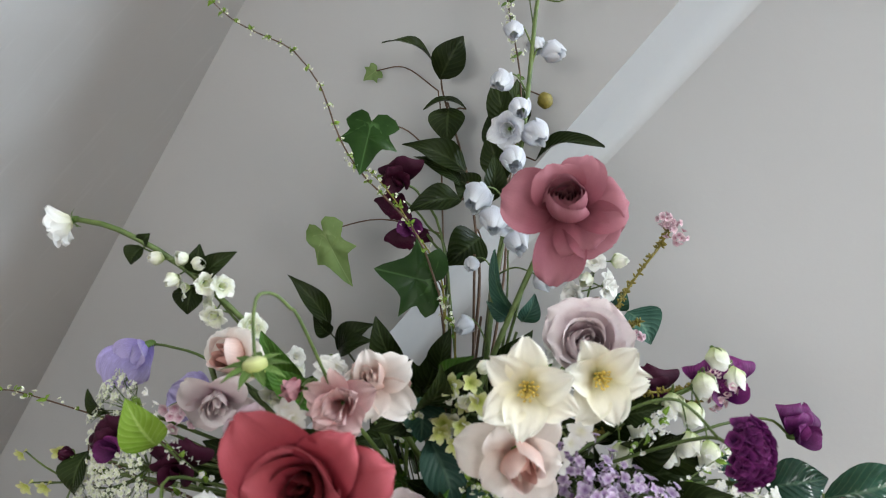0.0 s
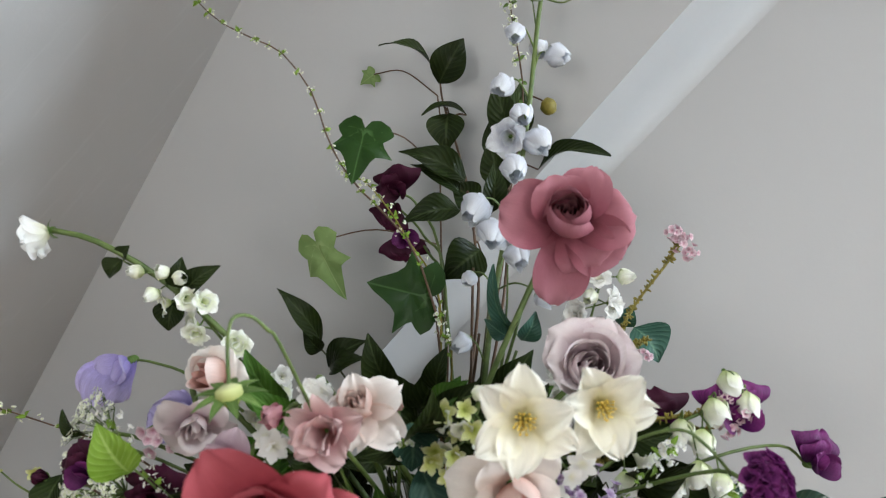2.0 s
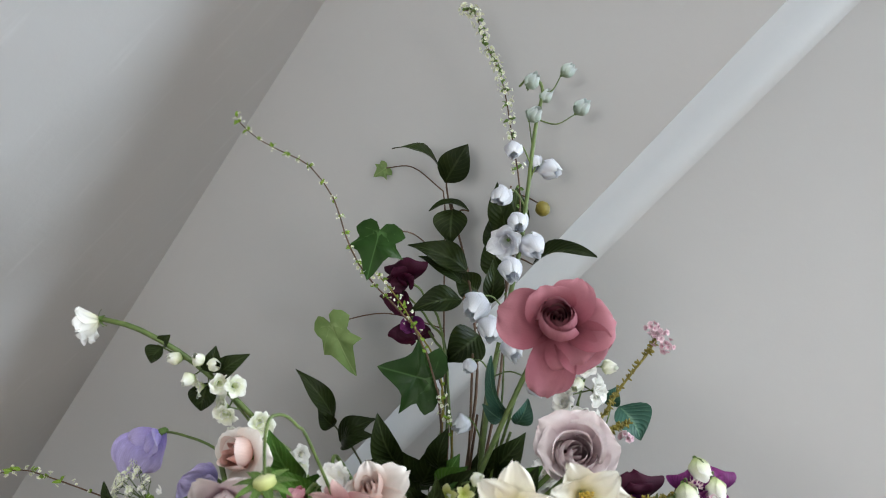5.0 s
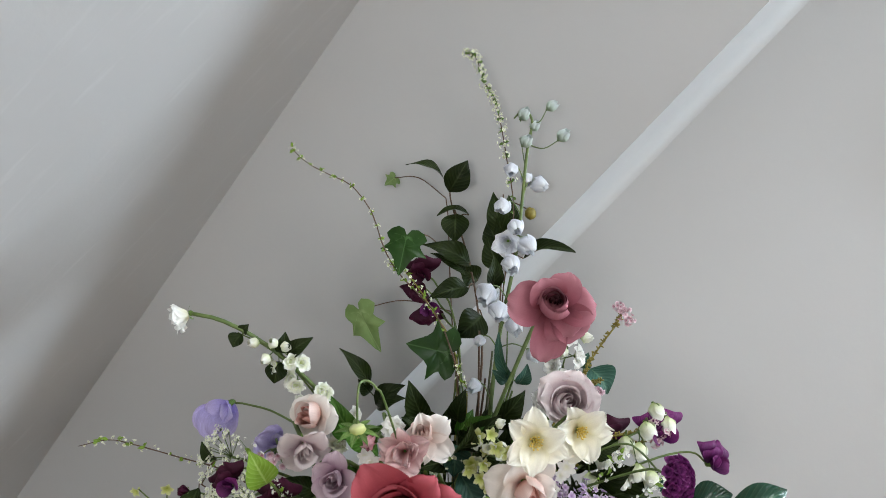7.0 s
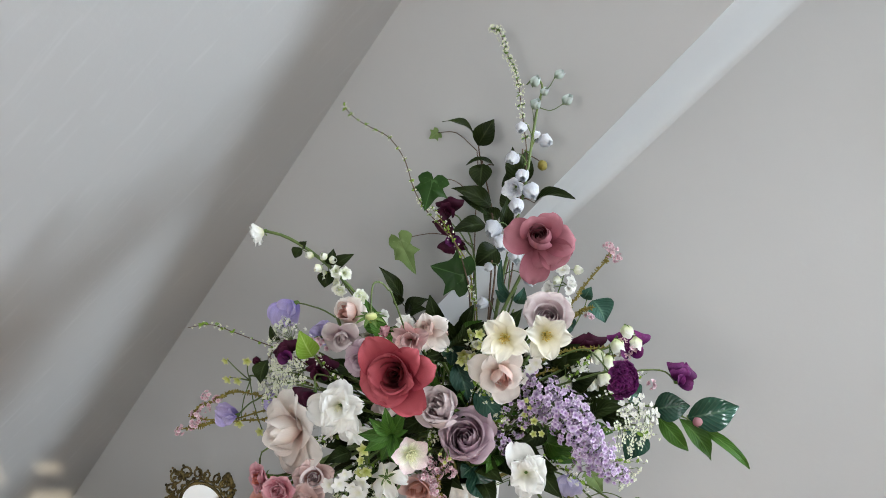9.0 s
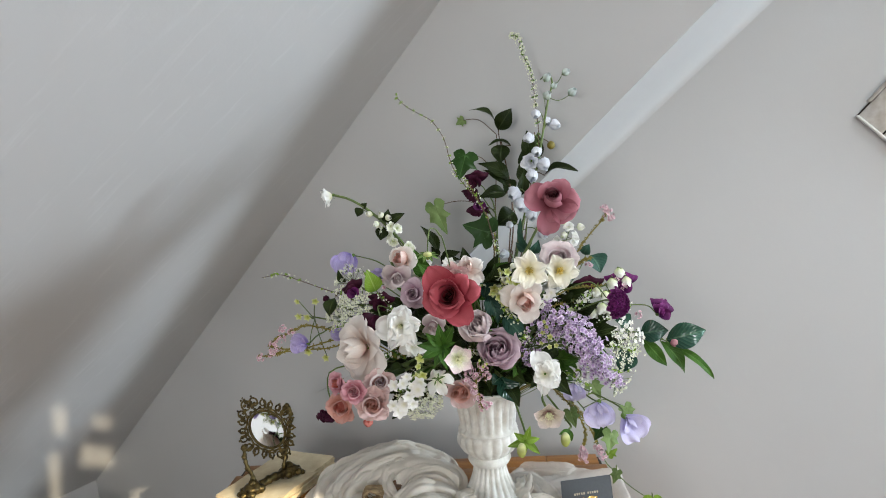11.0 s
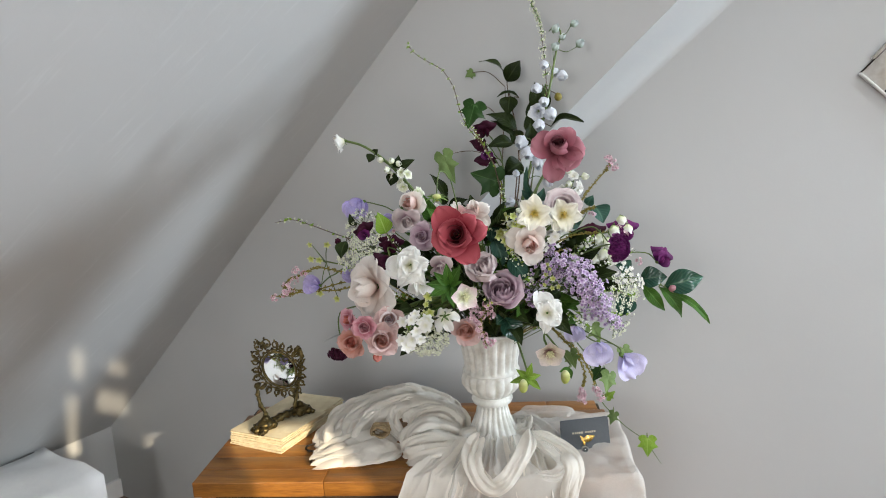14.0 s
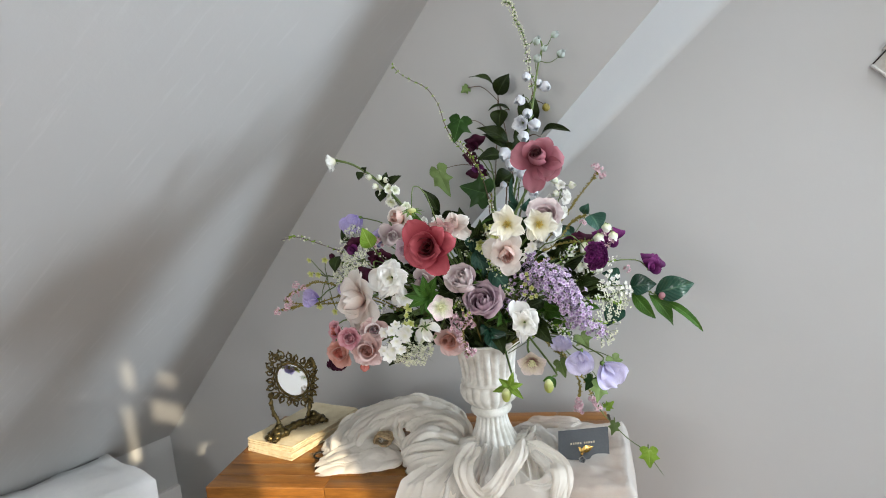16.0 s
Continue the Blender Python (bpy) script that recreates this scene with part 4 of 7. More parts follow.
def bell(owner, mat, top, way, size, seed=0, petals=5, flare=118, name="bell"):
    """A nodding globe or open cup hanging from top along way: a small receptacle with its petals. flare over 100 closes it."""
    m3 = axes(way, seed * 23)
    head = part(name, Shape().ball(V3(top), size * 0.16, (1, 1, 0.8), m3, 5, 7), SEPAL, owner)
    rnd = random.Random(seed + 900)
    shut = flare > 100
    for i in range(petals):
        k = 1.0 if i % 2 else 0.93
        if shut:
            add_cup(head, mat, top, m3, 360 / petals * i + rnd.uniform(-8, 8), size * 0.80 * k, size * 1.70 * rnd.uniform(0.92, 1.08), radians(76), 0.42 if flare > 115 else 0.80, roll=rnd.uniform(0.0, 0.16), point=0.25,
                    spiral=0.10, wave=0.07, seed=seed * 11 + i, nu=11, nv=11)
        else:
            add_petal(head, mat, top, m3, 360 / petals * i, size * 1.5 * rnd.uniform(0.9, 1.08), size * 1.25, 62, flare - 45, cup=0.4, ruffle=0.10, base=size * 0.06, point=0.2, seed=seed * 11 + i, nu=9, nv=9, twist=0.2, roll=40)
    if not shut:
        for i in range(3):
            add_cup(head, mat, top, m3, 120 * i, size * 0.42, size * 0.95, radians(64), 0.8, roll=0.2, wave=0.1, seed=seed * 11 + 20 + i, nu=7, nv=7)
    return head


def hellebore(label, mat, centre, facing, size, seed=0, spin=0.0, via=(), ring=None):
    f = unit(facing)
    m3 = axes(f, spin)
    base = V3(centre) - f * size * 0.25
    ob = thing("hellebore", tuple(base), label, "hellebore", "flowers of the arrangement")
    for i in range(5):
        add_petal(ob, mat, base, m3, 72 * i, size * 1.08, size * 1.05, 32, 18, cup=0.35, ruffle=0.02, point=0.25, foot=0.35, base=size * 0.05, seed=seed * 7 + i)
    stamens(ob, base + f * size * 0.06, m3, size * 0.30, size * 0.45, 30, STAMEN_PALE, seed)
    stem_to_urn(ob, base, f, 0.0018, STEM, via, seed)
    return ob


def leaf(owner, mat, root, tip, wide, normal=(0, -1, 0.3), bend=0.20, fold=0.42, point=0.85, wave=0.028, seed=0, name="leaf"):
    """A leaf from root to tip; normal: the side that its face looks to."""
    a, b = V3(root), V3(tip)
    d = b - a
    length = np.linalg.norm(d)
    y = d / length
    z = V3(normal) - y * (V3(normal) @ y)
    z = unit(z)
    x = np.cross(y, z)
    rnd = random.Random(seed)
    ph = rnd.uniform(0, 6)
    nv, nu = 11, 7
    v, u = np.linspace(0, 1, nv), np.linspace(-1, 1, nu)
    prof = np.sin(np.clip(v * 1.01, 0, 1) ** 0.80 * math.pi) ** (0.70 + 0.35 * point)
    pts, gr = np.zeros((nv, nu, 3)), np.zeros((nv, nu, 3))
    for i in range(nv):
        w = wide / 2 * prof[i] + 0.0004
        arch = -bend * length * 4 * (v[i] - 0.5) ** 2 + bend * length
        for j in range(nu):
            h = arch + fold * abs(u[j]) * w + wave * length * math.sin(9 * v[i] + ph + 2 * u[j]) * abs(u[j])
            pts[i, j] = a + y * (length * v[i]) + x * (w * u[j]) + z * h
            gr[i, j] = (v[i], abs(u[j]), rnd.random())
    return part(name, Shape().grid(pts, gr), mat, owner)


def ivy_leaf(owner, mat, root, tip, wide, normal=(0, -1, 0.2), seed=0, name="leaf", droop=0.1):
    """A five-lobed ivy leaf whose main rib runs from root to tip."""
    a, b = V3(root), V3(tip)
    d = b - a
    length = np.linalg.norm(d)
    y = d / length
    z = unit(V3(normal) - y * (V3(normal) @ y))
    x = np.cross(y, z)
    half = [(0.0, -0.01), (0.10, -0.15), (0.26, -0.20), (0.45, -0.13), (0.56, 0.00), (0.50, 0.10), (0.41, 0.19), (0.45, 0.27), (0.64, 0.44), (0.50, 0.46), (0.35, 0.49),
            (0.26, 0.58), (0.19, 0.70), (0.10, 0.87), (0.0, 1.0)]
    rim = half + [(-p, q) for p, q in reversed(half[1:-1])]
    tips = ((0.0, 1.0), (0.64, 0.44), (-0.64, 0.44), (0.56, 0.0), (-0.56, 0.0))
    side, rings, rnd = wide / (length * 1.22), 8, random.Random(seed * 7 + 1)
    skew, cup_ = rnd.uniform(-0.08, 0.08), rnd.uniform(0.10, 0.22)
    pts, gr = [], []
    for i in range(rings):
        k = i / (rings - 1)
        for ux, uy in rim:
            px, py = ux * k, 0.30 + (uy - 0.30) * k
            near = 1.0
            for tx, ty in tips:
                q = max(0.0, min(1.0, (px * tx + py * ty) / (tx * tx + ty * ty)))
                near = min(near, math.hypot(px - q * tx, py - q * ty))
            h = cup_ * abs(px) - 0.30 * px * px - droop * 1.4 * py * abs(py) + 0.16 * min(near, 0.14) + 0.035 * k * math.sin(7 * ux + 5 * uy + seed) + skew * px
            pts.append(a + (y * py + x * px * side + z * h) * length)
            gr.append((k, min(1.0, near * 5.5), (seed * 0.37) % 1))
    return part(name, Shape().grid(np.array(pts).reshape(rings, len(rim), 3), np.array(gr), True), mat, owner)


def floret_mesh(name, mat, petals=4, size=1.0, tube=0.6, rise=30, fall=0, wide=0.75, eye=None):
    """A tiny flower of radius size on a short tube, to be shared by many parts."""
    sh = Shape()
    for i in range(petals):
        pts, gr = petal(size, size * wide, rise, fall, cup=0.3, base=0.0, foot=0.0, seed=i, nu=3, nv=5)
        sh.grid(set_on(pts, (0, 0, 0), np.eye(3), 360 / petals * i).reshape(pts.shape), gr)
    if tube:
        sh.tube(np.array([(0, 0, -size * tube), (0, 0, -size * 0.25), (0, 0, 0)]), size * 0.16, size * 0.004, 4, False)
    me = sh.mesh(name)
    bm = bmesh.new()
    bm.from_mesh(me)
    bmesh.ops.remove_doubles(bm, verts=bm.verts[:], dist=size * 0.02)
    bm.to_mesh(me)
    bm.free()
    me.materials.append(mat)
    return me


BUD_FLORET = floret_mesh("bud_floret", GREENWHITE, 4, 0.0014, 0.6, 60, 40, 0.8)
LILAC_FLORET = floret_mesh("lilac_floret", LILAC, 4, 0.0043, 1.1, 48, -14, 0.80)
THYME_FLORET = floret_mesh("thyme_floret", THYME, 5, 0.0032, 0.6, 45, 10, 0.9)
LACE_FLORET = floret_mesh("lace_floret", WHITE, 5, 0.0021, 0.9, 30, 5, 0.8)
GREENISH_FLORET = floret_mesh("greenish_floret", GREENWHITE, 5, 0.0021, 0.9, 35, 10, 0.8)
SPRAY_FLORET = floret_mesh("spray_floret", GREENWHITE, 5, 0.0021, 0.5, 35, 15, 0.85)
SCABIOUS_FLORET = floret_mesh("scabious_floret", PURPLE, 4, 0.0065, 0.5, 55, 25, 0.95)
BLACK_FLORET = floret_mesh("dark_floret", PLUM, 4, 0.0060, 0.5, 55, 25, 0.95)
STOCK_FLORET = floret_mesh("white_star_floret", WHITE, 6, 0.0105, 0.5, 38, -6, 0.62)
LIME_FLORET = floret_mesh("lime_floret", LIME, 5, 0.0085, 0.5, 40, 10, 0.6)


def blossom_twig(label, line, r, twig_mat, floret, n, spread, leaf_mat=None, leaf_size=0.008, seed=0, name="flowering_twig", category="twig", start=0.0, cluster=1, green=0.0, group="twigs of the arrangement"):
    """A thin twig along the line with small flowers and leaflets sitting on it. line runs from the urn to the tip."""
    pts = smooth_line(line, 34)
    ob = thing(name, tuple(pts[0]), label, category, group)
    part("stem", Shape().tube(pts, r, r * 0.35, 5, True, 0.12), twig_mat, ob)
    rnd = random.Random(seed)
    for k in range(n):
        f = start + (1 - start) * (k + rnd.random() * 0.8) / n
        p = pts[min(len(pts) - 1, int(f * (len(pts) - 1)))]
        for c in range(cluster):
            d = unit((rnd.uniform(-1, 1), rnd.uniform(-1, 0.6), rnd.uniform(-0.8, 1)))
            q = p + d * spread * rnd.uniform(0.5, 1.2)
            if rnd.random() >= green:
                placed("blossom", floret, ob, q, axes(d, rnd.uniform(0, 360)), rnd.uniform(0.7, 1.25))
    if leaf_mat:
        for k in range(int(n * 0.7)):
            f = start * 0.6 + (1 - start * 0.6) * (k + rnd.random()) / (n * 0.7)
            p = pts[min(len(pts) - 1, int(f * (len(pts) - 1)))]
            d = unit((rnd.uniform(-1, 1), rnd.uniform(-0.8, 0.5), rnd.uniform(-0.5, 1)))
            leaf(ob, leaf_mat, p, p + d * leaf_size * rnd.uniform(0.6, 1.3), leaf_size * 0.42, (rnd.uniform(-1, 1), -1, 0.5), seed=seed * 77 + k, name="leaflet")
    return ob


def panicle(label, floret, mat_stem, line, radius, n, seed=0, name="lilac", category="lilac", via=(), taper=0.75):
    """A dense plume of small flowers round the line, widest near its foot."""
    pts = smooth_line(line, 24)
    ob = thing(name, tuple(pts[0]), label, category, "flowers of the arrangement")
    rnd = random.Random(seed)
    stem_to_urn(ob, pts[0], pts[1] - pts[0], 0.002, STEM, via, seed)
    branches = Shape().tube(pts, 0.0014, 0.0006, 5)
    for k in range(n):
        f = (k + rnd.random()) / n
        c = pts[min(len(pts) - 1, int(f * (len(pts) - 1)))]
        d = unit((rnd.gauss(0, 1), rnd.gauss(-0.35, 1), rnd.gauss(0.1, 1)))
        out = radius * (1 - taper * f ** 1.5) * (rnd.random() ** 0.45)
        lump = 1 + 0.28 * math.sin(11 * f * 6.3 + d[0] * 5) * d[2]
        q = c + d * out * lump
        if k % 5 == 0:
            branches.tube(np.array([c, (c + q) / 2 + V3((0, 0, -0.002)), q - d * 0.003]), 0.0005, 0.0004, 4)
        placed("floret", floret, ob, q, axes(unit(d + V3((0, -0.35, 0.25))), rnd.uniform(0, 360)), rnd.uniform(0.7, 1.2))
    part("branchwork", branches, mat_stem, ob)
    return ob


def umbel(label, floret, centre, facing, radius, rays=14, each=9, seed=0, name="lace_flower", category="lace flower", stem_mat=None, via=(), dome=0.35, stem=True):
    """A flat lacy head: rays from one point, each with its own small cluster."""
    f = unit(facing)
    m3 = axes(f, seed * 31)
    foot = V3(centre) - f * radius * 0.9
    ob = thing(name, tuple(foot), label, category, "flowers of the arrangement")
    rnd = random.Random(seed)
    sh = Shape()
    for k in range(rays):
        a, q = 2.39996 * k, radius * math.sqrt((k + 0.4) / rays)
        c = V3(centre) + m3 @ V3((q * math.cos(a), q * math.sin(a), -dome * q * q / radius + rnd.uniform(-0.06, 0.06) * radius))
        sh.tube(smooth_line([foot, (foot + c) / 2 - f * 0.1 * radius * 0 + m3 @ V3((0.12 * q * math.cos(a), 0.12 * q * math.sin(a), 0)), c - f * 0.004], 6), 0.0005, 0.0003, 4)
        for j in range(each):
            b, w = 2.39996 * j, radius * 0.19 * math.sqrt((j + 0.3) / each)
            p = c + m3 @ V3((w * math.cos(b), w * math.sin(b), rnd.uniform(-0.02, 0.03) * radius))
            sh.tube(np.array([c - f * 0.004, p - f * 0.0015]), 0.00025, 0.0002, 3, False)
            placed("floret", floret, ob, p, axes(f + V3((rnd.uniform(-0.5, 0.5), rnd.uniform(-0.4, 0.4), rnd.uniform(-0.4, 0.4))), rnd.uniform(0, 360)), rnd.uniform(0.75, 1.2))
    tagged(part("raywork", sh, stem_mat or STEM, ob), kind="stuff")
    if stem:
        stem_to_urn(ob, foot, f, 0.0014, STEM, via, seed)
    return ob


def scabious(label, floret, mat, centre, facing, size, seed=0, via=()):
    f = unit(facing)
    m3 = axes(f)
    base = V3(centre) - f * size * 0.35
    ob = thing("scabious", tuple(base), label, "scabious", "flowers of the arrangement")
    part("head", Shape().ball(base + f * size * 0.1, size * 0.34, (1, 1, 0.6), m3, 6, 9, 0.08, seed), mat, ob)
    rnd = random.Random(seed)
    for k in range(64):
        a, q = 2.39996 * k, math.sqrt((k + 0.5) / 64)
        d = V3((q * math.cos(a), q * math.sin(a), math.sqrt(max(0.0, 1.02 - q * q)) * 0.62))
        placed("floret", floret, ob, base + m3 @ (d * size * (0.62 + 0.25 * q)), axes(m3 @ unit(d + V3((0, 0, 0.2))), rnd.uniform(0, 360)), rnd.uniform(0.8, 1.3) * size / 0.017)
    sepals(ob, base - f * size * 0.05, m3, size * 0.6, 7, None, 0, seed)
    stem_to_urn(ob, base - f * size * 0.1, f, 0.0012, STEM, via, seed)
    return ob


def leafy_branch(label, line, leaves, mat, r=0.0014, stem_mat=None, name="leafy_branch", category="branch", group="greenery of the arrangement"):
    """A branch along the line; leaves: (root, tip, width, normal) each."""
    pts = smooth_line(line, 26)
    ob = thing(name, tuple(pts[0]), label, category, group)
    part("stem", Shape().tube(pts, r, r * 0.5, 6, True, 0.06), stem_mat or TWIG, ob)
    for k, (a, b, w, nrm, *own) in enumerate(leaves):
        i = int(np.argmin(np.linalg.norm(pts - V3(a), axis=1)))
        if np.linalg.norm(pts[i] - V3(a)) > 0.002:
            part("leafstalk", Shape().tube(smooth_line([pts[i], (pts[i] + V3(a)) / 2 + V3((0, 0, 0.004)), a], 8), r * 0.6, r * 0.45, 5), stem_mat or TWIG, ob)
        leaf(ob, own[0] if own else mat, a, b, w, nrm, seed=k + 3)
    return ob


def ivy_trail(label, line, leaves, mat, r=0.0012, stem_mat=None, name="ivy_trail"):
    pts = smooth_line(line, 26)
    ob = thing(name, tuple(pts[0]), label, "ivy", "greenery of the arrangement")
    part("stem", Shape().tube(pts, r, r * 0.6, 6), stem_mat or TWIG, ob)
    for k, (a, b, w, nrm, *own) in enumerate(leaves):
        i = int(np.argmin(np.linalg.norm(pts - V3(a), axis=1)))
        if np.linalg.norm(pts[i] - V3(a)) > 0.002:
            part("leafstalk", Shape().tube(smooth_line([pts[i], (pts[i] + V3(a)) / 2 + V3((0, 0, 0.012)), a], 10), r * 0.6, r * 0.5, 5), stem_mat or TWIG, ob)
        ivy_leaf(ob, own[0] if own else mat, a, b, w, nrm, seed=k + 1)
    return ob


MOUTH = (UX, UY, RIM_Z - 0.05)
FRONT = (0, -1, 0.15)

# ---- the large blooms ----
rose("large coral-red garden rose with dark heart, fully open", RED, (-0.016, 0.378, 0.936), (-0.10, -1, 0.10), 0.0325, 15, 1.0, 3, 20, heart=RED_SHADED, ruffle=0.035, cup=(0.56, 0.66), mouth=(0.78, 1.10), tilt=(-0.10, 0, 0.10), point=0.34, lip=0.16, dish=0.34, hollow=0.30,
     folds=[(122, 1.48, 1.45, 40, 14, 40), (46, 1.26, 1.00, 46, 16, 85), (12, 1.42, 1.15, 38, 4, 85), (-58, 1.44, 1.30, 34, -4, 60), (200, 1.14, 1.55, 40, 12, 30), (-110, 1.05, 1.30, 48, 18, 30), (160, 0.98, 1.05, 62, 40, 60), (-18, 0.94, 1.00, 64, 40, 80)])
rose("dusty pink rose with a cupped heart and a drooping petal", DUSTY, (0.132, 0.526, 1.038), (-0.05, -1, -0.02), 0.0315, 17, 1.15, 5, 70, heart=DUSTY_SHADED, ruffle=0.03, cup=(0.47, 0.98), mouth=(0.66, 0.74), tilt=(0.0, 0, 0.55), point=0.10, lip=0.06, deep=0.50, dish=0.30, hollow=0.30,
     folds=[(158, 1.40, 1.40, 30, -2, 50), (62, 1.24, 1.05, 38, -2, 50), (105, 1.05, 1.20, 42, 8, 40), (4, 1.30, 1.20, 32, -4, 70), (-40, 1.26, 1.30, 28, -4, 70), (-64, 1.02, 1.25, 30, 14, 100), (-104, 1.62, 1.15, 24, -14, 30)])
rose("mauve rose with tight spiral heart", MAUVE, (0.041, 0.455, 0.837), (0.02, -0.78, 0.58), 0.0370, 18, 0.55, 7, 0, point=0.10, lip=0.16, cup=(0.60, 1.15), mouth=(0.60, 0.85), ruffle=0.03, deep=0.62,
     folds=[(-70, 1.28, 1.40, 62, 70, 30), (-125, 1.20, 1.35, 60, 64, 45), (-20, 1.22, 1.25, 56, 50, 75), (50, 1.22, 1.25, 50, 26, 70), (110, 1.15, 1.25, 54, 34, 60), (170, 1.15, 1.25, 58, 56, 50)])
rose("mauve rose seen from its side, closed", PALE_MAUVE, (0.015, 0.450, 0.874), (-0.25, -0.80, 0.55), 0.0330, 12, 0.4, 8, lip=0.12, cup=(0.62, 1.20), mouth=(0.55, 0.75), deep=0.6,
     folds=[(-90, 1.25, 1.45, 66, 76, 18), (180, 1.25, 1.40, 60, 62, 60), (0, 1.20, 1.30, 62, 66, 40), (90, 1.1, 1.2, 62, 60, 50)])
rose("pale mauve rose with rolled petals behind ivory flowers", PALE_MAUVE, (0.138, 0.528, 0.951), (0.05, -0.95, 0.45), 0.0310, 18, 0.6, 9, point=0.10, lip=0.16, cup=(0.62, 1.0), mouth=(0.60, 0.85), deep=0.5,
     folds=[(135, 1.30, 1.30, 54, 30, 70), (170, 1.20, 1.30, 56, 46, 60), (60, 1.18, 1.30, 52, 36, 60), (0, 1.20, 1.30, 54, 44, 40), (-60, 1.1, 1.3, 60, 60, 30), (-120, 1.1, 1.3, 60, 60, 30)])
rose("large blush-cream rose, broad outer petals fallen open", CREAM, (-0.160, 0.458, 0.846), (-0.62, -0.80, 0.02), 0.0395, 14, 1.0, 10, 200, ruffle=0.03, heart=CREAM, lip=0.12, cup=(0.50, 1.05), mouth=(0.62, 0.80), tilt=(-0.40, 0, 0.0), point=0.14, dish=0.34,
     folds=[(75, 1.42, 1.25, 44, -10, 40), (30, 1.30, 1.30, 42, -6, 60), (-18, 1.42, 1.50, 40, -18, 25), (-60, 1.30, 1.45, 42, 0, 35), (-105, 1.15, 1.35, 50, 24, 60), (155, 1.0, 1.3, 58, 46, 60), (205, 1.0, 1.3, 58, 44, 70), (112, 1.2, 1.3, 52, 24, 70)])
ruffled_bloom("ruffled white gardenia-like bloom with creamy heart", WHITE, (-0.090, 0.425, 0.886), (0.05, -1, 0.12), 0.0285, 13, 11, eye=STAMEN_PALE)
ruffled_bloom("small white bloom under a larger white one", WHITE, (-0.076, 0.440, 0.851), (0.35, -1, -0.35), 0.0165, 8, 12)
rose("blush rose with apricot heart and white rim", BLUSH, (0.082, 0.452, 0.910), (0.05, -1, -0.05), 0.0265, 12, 0.98, 13, outer=CREAM, heart=PEACH, lip=0.08, cup=(0.48, 0.92), mouth=(0.62, 0.74), tilt=(0.12, 0, -0.30), ruffle=0.04,
     folds=[(160, 1.35, 1.25, 30, -6, 35), (52, 1.30, 1.05, 36, 2, 35), (-75, 1.38, 1.20, 30, -10, 45), (-15, 0.98, 1.1, 44, 20, 55), (110, 1.0, 1.2, 46, 24, 40), (215, 1.0, 1.1, 46, 24, 50)])
rose("pale blush spray rose", BLUSH, (0.003, 0.478, 0.952), (0.20, -0.95, 0.30), 0.0200, 12, 0.95, 14, outer=CREAM, lip=0.10, cup=(0.50, 0.95), mouth=(0.60, 0.80), tilt=(-0.2, 0, 0.5), ruffle=0.12, point=0.3, dish=0.45,
     folds=[(25, 1.35, 1.25, 40, 2, 75), (95, 1.20, 1.1, 52, 30, 60), (-45, 1.45, 1.25, 34, -6, 80), (-105, 1.15, 1.2, 46, 16, 90), (170, 1.05, 1.2, 50, 30, 70)])
ruffled_bloom("pink ruffled spray rose beside a paler one", ROSY_PALE, (-0.016, 0.462, 0.947), (-0.25, -0.95, 0.20), 0.0185, 14, 15, "rose", "rose")
rose("blush rose half turned away, tinted apricot inside", BLUSH, (-0.099, 0.528, 0.962), (-0.40, -0.9, 0.20), 0.0240, 12, 0.9, 16, outer=CREAM, heart=PEACH, lip=0.10, cup=(0.55, 0.98), mouth=(0.60, 0.78), tilt=(-0.25, 0, 0.35))
rose("pale mauve rose hanging below a blush one", PALE_MAUVE, (-0.104, 0.505, 0.941), (0.25, -0.9, -0.35), 0.022, 9, 1.05, 17)
rose("small mauve rose behind the coral-red one", MAUVE, (-0.079, 0.490, 0.918), (-0.20, -1, 0.10), 0.022, 13, 0.9, 18)
rose("small mauve rose under the coral-red one", PALE_MAUVE, (-0.050, 0.470, 0.873), (0.1, -1, -0.25), 0.020, 10, 0.95, 19)
rose("dusty mauve-pink spray rose, open", PALE_PEACH, (-0.137, 0.420, 0.777), (0.10, -1, 0.10), 0.0265, 19, 0.75, 20, heart=PEACH, cup=(0.48, 0.84), mouth=(0.66, 0.86), point=0.28, dish=0.42, ruffle=0.07)
rose("dusty peach spray rose", PEACH, (-0.183, 0.425, 0.772), (-0.20, -1, -0.05), 0.0225, 17, 0.75, 21, heart=CORAL, cup=(0.48, 0.84), mouth=(0.66, 0.86), point=0.28, dish=0.42, ruffle=0.07)
rose("small rosy pink spray rose", ROSY, (-0.160, 0.412, 0.799), (0.0, -1, 0.15), 0.0180, 16, 0.7, 22, cup=(0.48, 0.84), mouth=(0.66, 0.86), point=0.28, dish=0.42, ruffle=0.07)
rose("pink spray rose opening sideways", ROSY, (-0.186, 0.425, 0.807), (-0.6, -0.8, 0.25), 0.0180, 12, 0.6, 23, heart=CORAL, cup=(0.48, 0.84), mouth=(0.66, 0.86), point=0.28, dish=0.42, ruffle=0.07)
rose("pale mauve spray rose over a dusty one", PALE_MAUVE, (-0.126, 0.430, 0.804), (0.2, -0.9, 0.35), 0.0225, 12, 0.75, 24, outer=PALE_PEACH, cup=(0.48, 0.84), mouth=(0.66, 0.86), point=0.28, dish=0.42, ruffle=0.07)
bud("coral rosebud hanging under the spray roses", CORAL, (-0.148, 0.430, 0.748), (0.1, -0.5, -0.8), 0.0095, 25)
rose("peach rose low against the urn", PEACH, (-0.015, 0.452, 0.779), (-0.10, -1, -0.25), 0.0240, 15, 0.8, 26, outer=PALE_PEACH, cup=(0.55, 0.8))
